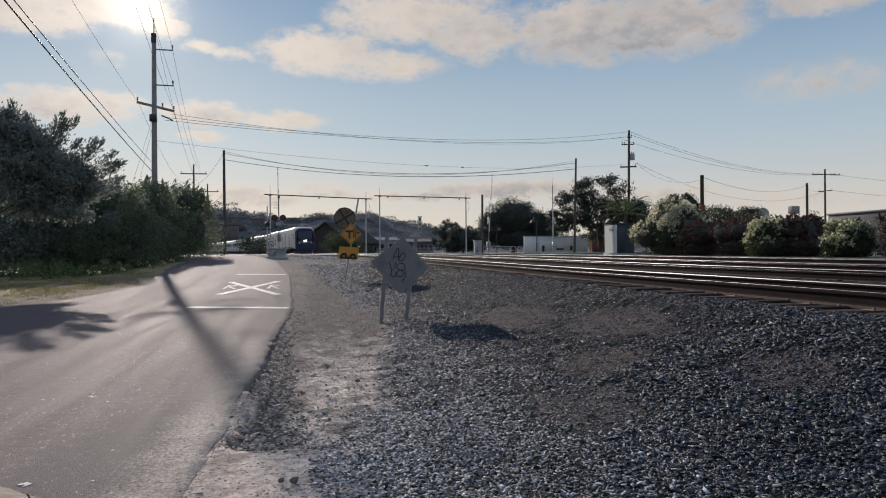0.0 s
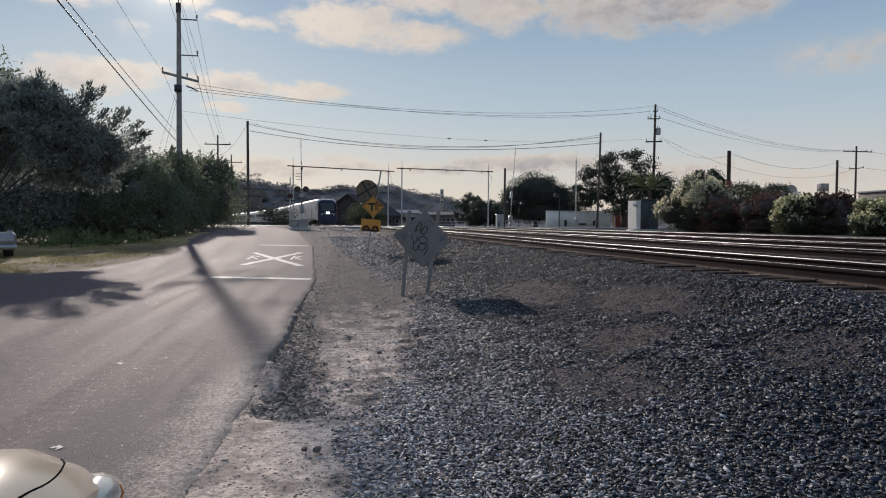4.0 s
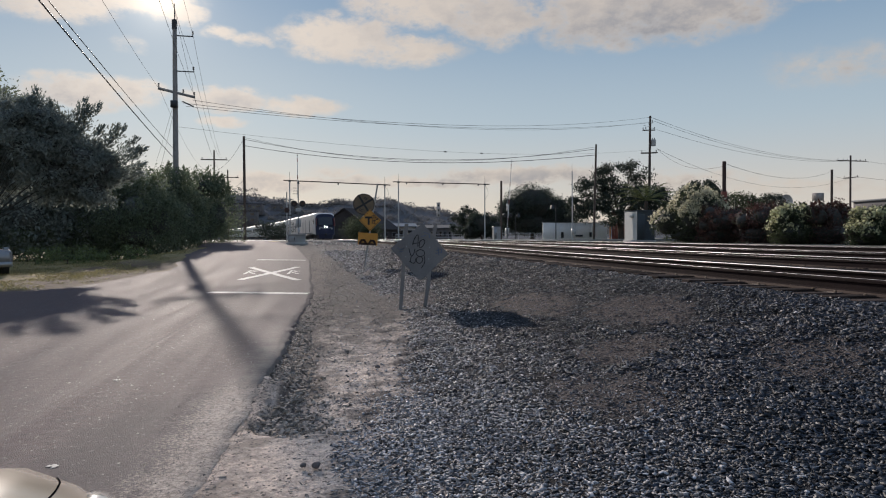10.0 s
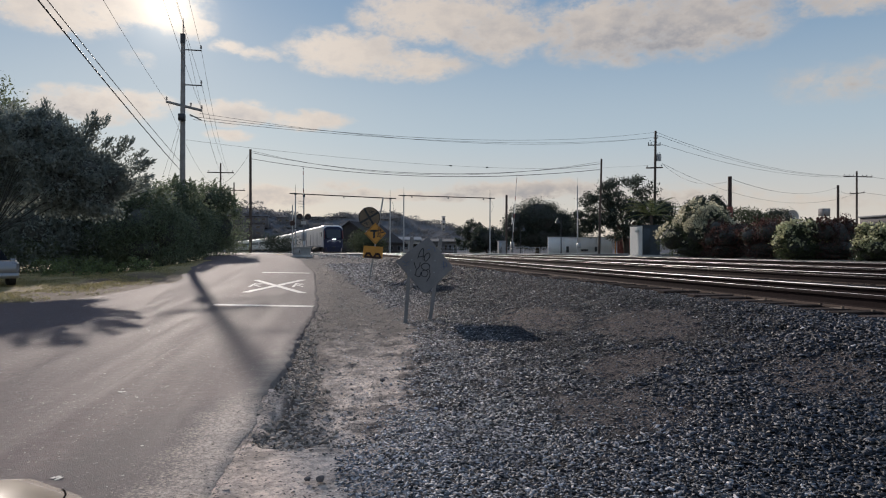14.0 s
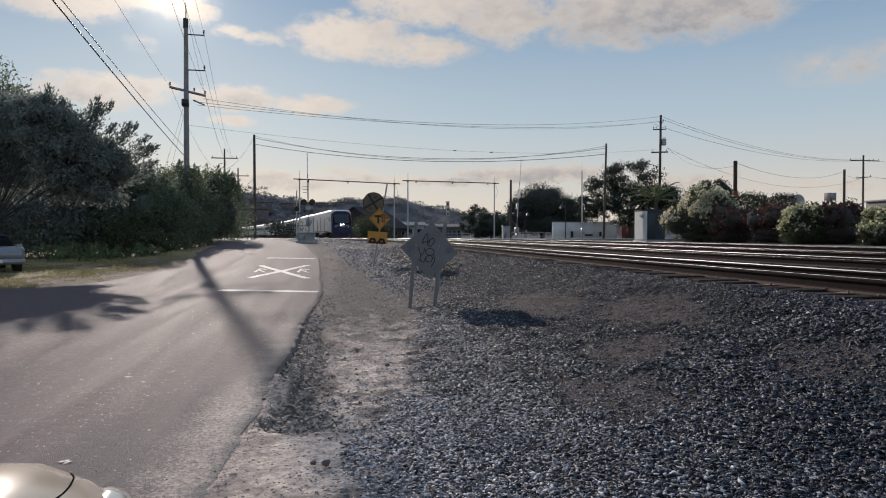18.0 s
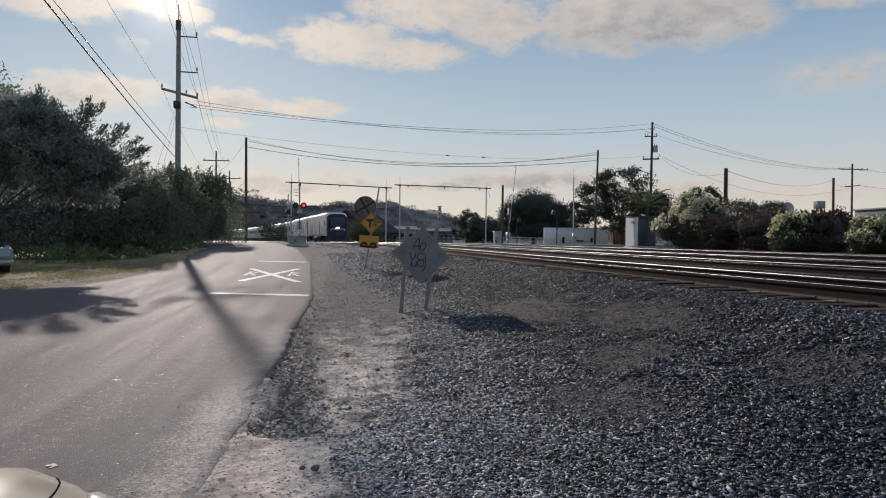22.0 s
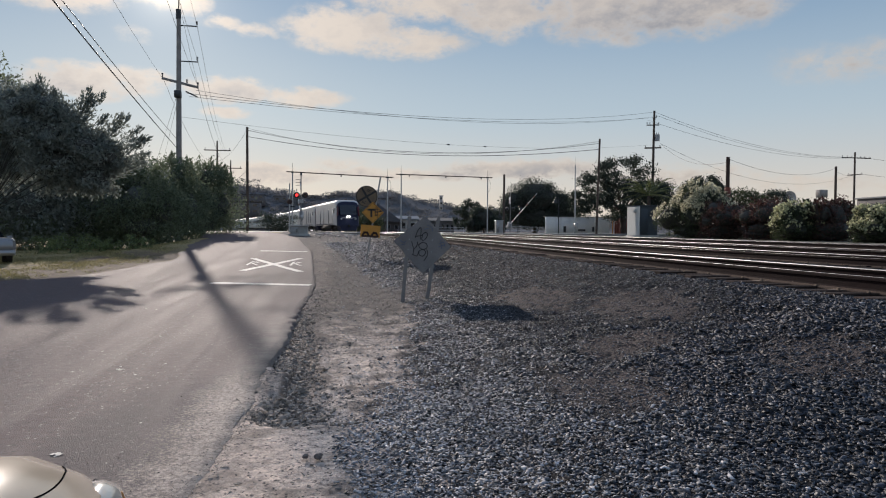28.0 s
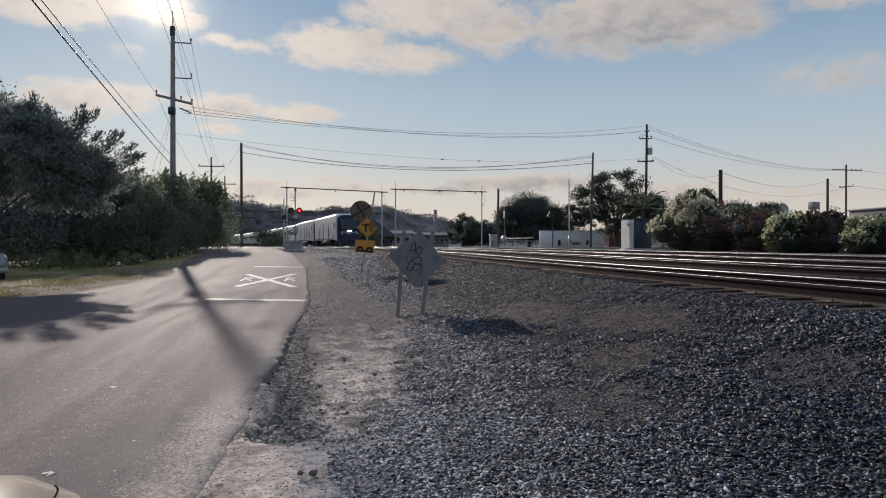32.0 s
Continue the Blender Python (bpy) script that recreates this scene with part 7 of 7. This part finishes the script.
def coach(label):
    c = thing("coach", label, "railway coach", group="train")
    L, half, top = 25.4, 1.5, 4.15
    rings_ = [body_ring(y, half if abs(y) < 12 else half * .97, .9, top, .5) for y in (-L / 2, -L / 2 + .3, -6, 0, 6, L / 2 - .3, L / 2)]
    part("body", Shape().loft(rings_), COACH_PALE, c)
    for s in (-1, 1):
        part("stripe", Shape().box((s * 1.507, 0, 2.72), (.02, L - .8, .95)), COACH_TEAL, c, "dull blue-green window band")
        part("sill_stripe", Shape().box((s * 1.507, 0, 1.12), (.02, L - .8, .25)), COACH_TEAL, c)
        for k in range(10):
            part("window", Shape().box((s * 1.522, -L / 2 + 2.9 + k * 2.17, 2.75), (.025, 1.5, .72), None, .008), GLASS_DARK, c)
        for y in (-L / 2 + 1.1, L / 2 - 1.1):
            part("door", Shape().box((s * 1.515, y, 2.15), (.03, .85, 2.1), None, .01), LOCO_WHITE, c)
        part("skirt", Shape().box((s * 1.36, 0, .72), (.08, 11, .5), None, .02), UNDER, c)
    for y in (-8, 0, 8):
        part("roof_unit", Shape().box((0, y, top + .04), (1.7, 3.2, .16), None, .05), COACH_PALE, c)
    for y in (-L / 2 - .25, L / 2 + .25):
        part("gangway", Shape().box((0, y, 2.1), (1.1, .5, 2.3), None, .05), UNDER, c)
    truck(c, -L / 2 + 3.6)
    truck(c, L / 2 - 3.6)
    return c, L


def build_train():
    loco, L1 = locomotive("leading white locomotive with a dark blue nose, headlights lit", True)
    train.append((loco, L1))
    second, L2 = locomotive("second white locomotive with dark side graphics", False)
    train.append((second, L2))
    first, L3 = coach("pale grey passenger coach with a blue-green window band")
    train.append((first, L3))
    for k in range(5):
        train.append((copy_thing(first, pose(0, 0, 0)), L3))


build_train()


# ---- parked cars ----
CAR_PAINT = shader("champagne metallic paint", (.42, .345, .26), .17, 0, .04, 1.5, 0, spec=.4)
TRUCK_PAINT = shader("silver truck paint", (.2, .21, .225), .3, .3, .05, 1.5, 0, coat=.8)
LAMP_GLASS = shader("clear headlamp plastic", (.50, .47, .41), .18, 0, .1, 5, 0, coat=1.0)
RIM = shader("alloy rim", (.4, .4, .41), .35, .9, .1, 3)
SHUT_GAP = shader("dark panel gap", (.008, .008, .008), 1.0, 0, .1, 5, 0, spec=0)
GRILLE = shader("black grille plastic", (.015, .015, .016), .5, 0, .1, 5)


def car_ring(y, half, low, belt, top, crown, tuck):
    """One cross-section: sill, belt line, upper shoulder, crown."""
    pts = []
    side = [(half * .93, low), (half, low + (belt - low) * .35), (half * 1.0, belt - .06), (half * .965, belt), (half * tuck, top - .035), (half * tuck * .78, top + crown * .75), (half * tuck * .45, top + crown * .95), (0, top + crown)]
    for x, z in side:
        pts.append((x, y, z))
    for x, z in reversed(side[:-1]):
        pts.append((-x, y, z))
    return pts


def sedan(name, label, paint, m):
    """Front at +y, origin on the ground in the middle."""
    c = thing(name, label, "car", m)
    low = [car_ring(-2.25, .72, .32, .72, .80, .02, .9), car_ring(-2.15, .82, .26, .80, .93, .03, .92), car_ring(-1.6, .88, .22, .86, 1.0, .03, .9), car_ring(-.8, .89, .2, .88, .97, .03, .9),
           car_ring(.6, .89, .2, .88, .98, .04, .86), car_ring(1.0, .885, .2, .85, .95, .05, .87), car_ring(1.5, .875, .2, .80, .895, .045, .88), car_ring(1.85, .85, .2, .74, .835, .04, .88),
           car_ring(2.05, .80, .2, .68, .775, .04, .88), car_ring(2.2, .70, .22, .58, .67, .045, .84), car_ring(2.3, .56, .26, .5, .55, .03, .86)]
    part("body", Shape().loft(low), paint, c, smooth=20)

    def top_at(x, y):
        hs = [np.interp(x, [p[0] for p in reversed(r[:8])], [p[2] for p in reversed(r[:8])]) for r in low]
        return float(np.interp(y, [r[0][1] for r in low], hs))

    ring2 = lambda y, h, w: [(.80 * w, y, .93), (.76 * w, y, .93 + h * .5), (.62 * w, y, .93 + h * .96), (.3 * w, y, .93 + h), (-.3 * w, y, .93 + h), (-.62 * w, y, .93 + h * .96), (-.76 * w, y, .93 + h * .5), (-.80 * w, y, .93)]
    part("cabin_glass", Shape().loft([ring2(-1.75, .06, .95), ring2(-1.1, .40, 1), ring2(-.5, .50, 1), ring2(.1, .46, 1), ring2(.85, .08, 1)]), GLASS_DARK, c, "dark tinted windows")
    part("roof", Shape().loft([ring2(-1.1, .405, 1.0), ring2(-.5, .508, 1.004), ring2(.05, .475, 1.0)]), paint, c, smooth=60)
    for s in (-1, 1):
        # hood shut line and lamp set into the corner
        line = []
        for k in range(25):
            b = .95 + 1.15 * k / 24
            a = .765 - .15 * max(0, (b - 1.5) / .6) ** 2.2
            line.append((s * a, b, top_at(a, b) + .001))
        part("shut_line", Shape().path_tube(line, .003, 6), SHUT_GAP, c)
        rings_ = []
        for cx, cy, cz, ru, rv in ((.80, 1.66, .71, .02, .02), (.80, 1.78, .70, .05, .05), (.785, 1.92, .685, .07, .065), (.74, 2.05, .655, .085, .065), (.665, 2.15, .62, .08, .055), (.58, 2.22, .595, .04, .03)):
            rings_.append([(s * (cx + ru * math.cos(a / 10 * 6.283)), cy + .25 * ru * math.cos(a / 10 * 6.283), cz + rv * math.sin(a / 10 * 6.283)) for a in range(10)])
        lamp = Shape().loft(rings_)
        hl = part("headlamp", lamp, LAMP_GLASS, c, "clear wraparound headlamp", 85)
        part("indicator", Shape().tube((s * .80, 2.0, .66), (s * .76, 2.1, .64), .045, .045, 10), ORANGE, hl)
        mir = part("mirror", Shape().box((s * .98, .72, 1.0), (.2, .12, .14), None, .04), paint, c)
        for y in (1.38, -1.35):
            w = part("wheel", Shape().tube((s * .70, y, .31), (s * .88, y, .31), .31, .31, 22), TYRE, c)
            part("rim", Shape().tube((s * .875, y, .31), (s * .892, y, .31), .2, .19, 16), RIM, w)
        part("door_line", Shape().box((s * .892, -.2, .6), (.006, .01, .6)), GRILLE, c)
    part("grille", Shape().box((0, 2.31, .48), (.8, .05, .16), None, .02), GRILLE, c)
    part("bumper", Shape().box((0, 2.27, .33), (1.2, .16, .2), None, .05), paint, c)
    return c


sedan("parked_car", "champagne metallic sedan parked at the road edge", CAR_PAINT, pose(-1.50, .36, .02, 0, 0, 0))


def pickup():
    """Seen from the front, its nose towards -y."""
    x, y = -12.35, 27.6
    c = thing("pickup_truck", "silver pickup truck with a dark grille on the verge", "pickup truck", pose(x, y, ground_z(x, y), 0, 0, 34))
    c.scale = (.95, .95, .8)
    part("body", Shape().box((0, 2.4, .82), (1.9, 5.0, .75), None, .12), TRUCK_PAINT, c)
    part("hood", Shape().loft([[(-.9, .02, .72), (.9, .02, .72), (.84, .02, 1.0), (-.84, .02, 1.0)], [(-.92, .5, .72), (.92, .5, .72), (.86, .5, 1.16), (-.86, .5, 1.16)], [(-.93, 1.4, .72), (.93, 1.4, .72), (.86, 1.4, 1.22), (-.86, 1.4, 1.22)]]), TRUCK_PAINT, c)
    part("cab", Shape().loft([[(-.88, 1.35, 1.15), (.88, 1.35, 1.15), (.86, 1.4, 1.2), (-.86, 1.4, 1.2)], [(-.86, 2.0, 1.15), (.86, 2.0, 1.15), (.7, 2.0, 1.72), (-.7, 2.0, 1.72)], [(-.86, 3.2, 1.15), (.86, 3.2, 1.15), (.7, 3.1, 1.74), (-.7, 3.1, 1.74)], [(-.86, 3.5, 1.15), (.86, 3.5, 1.15), (.8, 3.45, 1.2), (-.8, 3.45, 1.2)]]), GLASS_DARK, c)
    part("roof", Shape().box((0, 2.55, 1.75), (1.4, 1.2, .05), None, .02), TRUCK_PAINT, c)
    part("bumper", Shape().box((0, -.06, .52), (1.86, .2, .24), None, .05), STEEL, c)
    part("grille", Shape().box((0, -.03, .80), (1.7, .06, .42), None, .02), GRILLE, c)
    part("plate", Shape().box((0, -.17, .55), (.32, .01, .16)), WHITE, c)
    for s in (-1, 1):
        part("headlamp", Shape().box((s * .7, -.03, .86), (.32, .07, .2), None, .03), LAMP_GLASS, c)
        part("mirror", Shape().box((s * 1.05, 1.6, 1.2), (.22, .12, .2), None, .03), TRUCK_PAINT, c)
        for yy in (.95, 4.0):
            w = part("wheel", Shape().tube((s * .72, yy, .36), (s * .96, yy, .36), .37, .37, 20), TYRE, c)
            part("rim", Shape().tube((s * .955, yy, .36), (s * .97, yy, .36), .22, .2, 14), RIM, w)


pickup()


# ---- motion of train, gates and lenses ----
FRONT = ((0, 112.2), (6, 112.2), (9, 111.6), (11, 110.6), (13, 109.3), (15, 107.4), (17, 105.6), (19, 104.0), (21, 102.2), (23, 100.2), (25, 97.6), (28, 93.8), (30, 91.3), (32, 88.8))


def along(y, dist):
    """The place along the line, dist metres behind y, and the heading there."""
    done, step = 0.0, .5
    while done < dist:
        d = float(track_x(y + step) - track_x(y))
        done += math.hypot(d, step)
        y += step
    return y


def motions():
    behind = 0.0
    for car, length in train:
        rows = []
        for t, y in FRONT:
            a, b = along(y, behind + length * .2), along(y, behind + length * .8)
            xa, xb = float(track_x(a)), float(track_x(b))
            turn = math.degrees(math.atan2(-(xb - xa), b - a))
            rows.append((t, pose((xa + xb) / 2, (a + b) / 2, float(bed_z((a + b) / 2)) + .2, 0, 0, turn)))
        walk(car, rows)
        behind += length + .7
    swing = ((0, 10), (20.8, 10), (22, 16), (23, 23), (24, 31), (25, 41), (26.3, 52), (27.5, 62), (28, 67), (29, 76), (30, 83), (31, 87), (32, 90))
    for arm, w in arms:
        axis = w.cross(Vector((0, 0, 1)))
        base = arm.matrix_basis.copy()
        walk(arm, [(t, base @ Matrix.Rotation(radians(90 - a), 4, axis)) for t, a in swing])
    for k, ob in enumerate(lenses):
        p = ob.location.copy()
        # the two lamps take turns
        rows, a = [(0, pose(p.x, p.y, p.z))], 0
        for i in range(21):
            t = 19.385 + .618 * i
            if t > 31.9 or (i == 0 and k % 2 == 0):
                continue
            for j in range(4):
                rows.append((t + j / 30, pose(p.x, p.y, p.z, 0, 0, a + 60 * j)))
            a += 180
        walk(ob, rows + [(32, pose(p.x, p.y, p.z, 0, 0, a))])


motions()
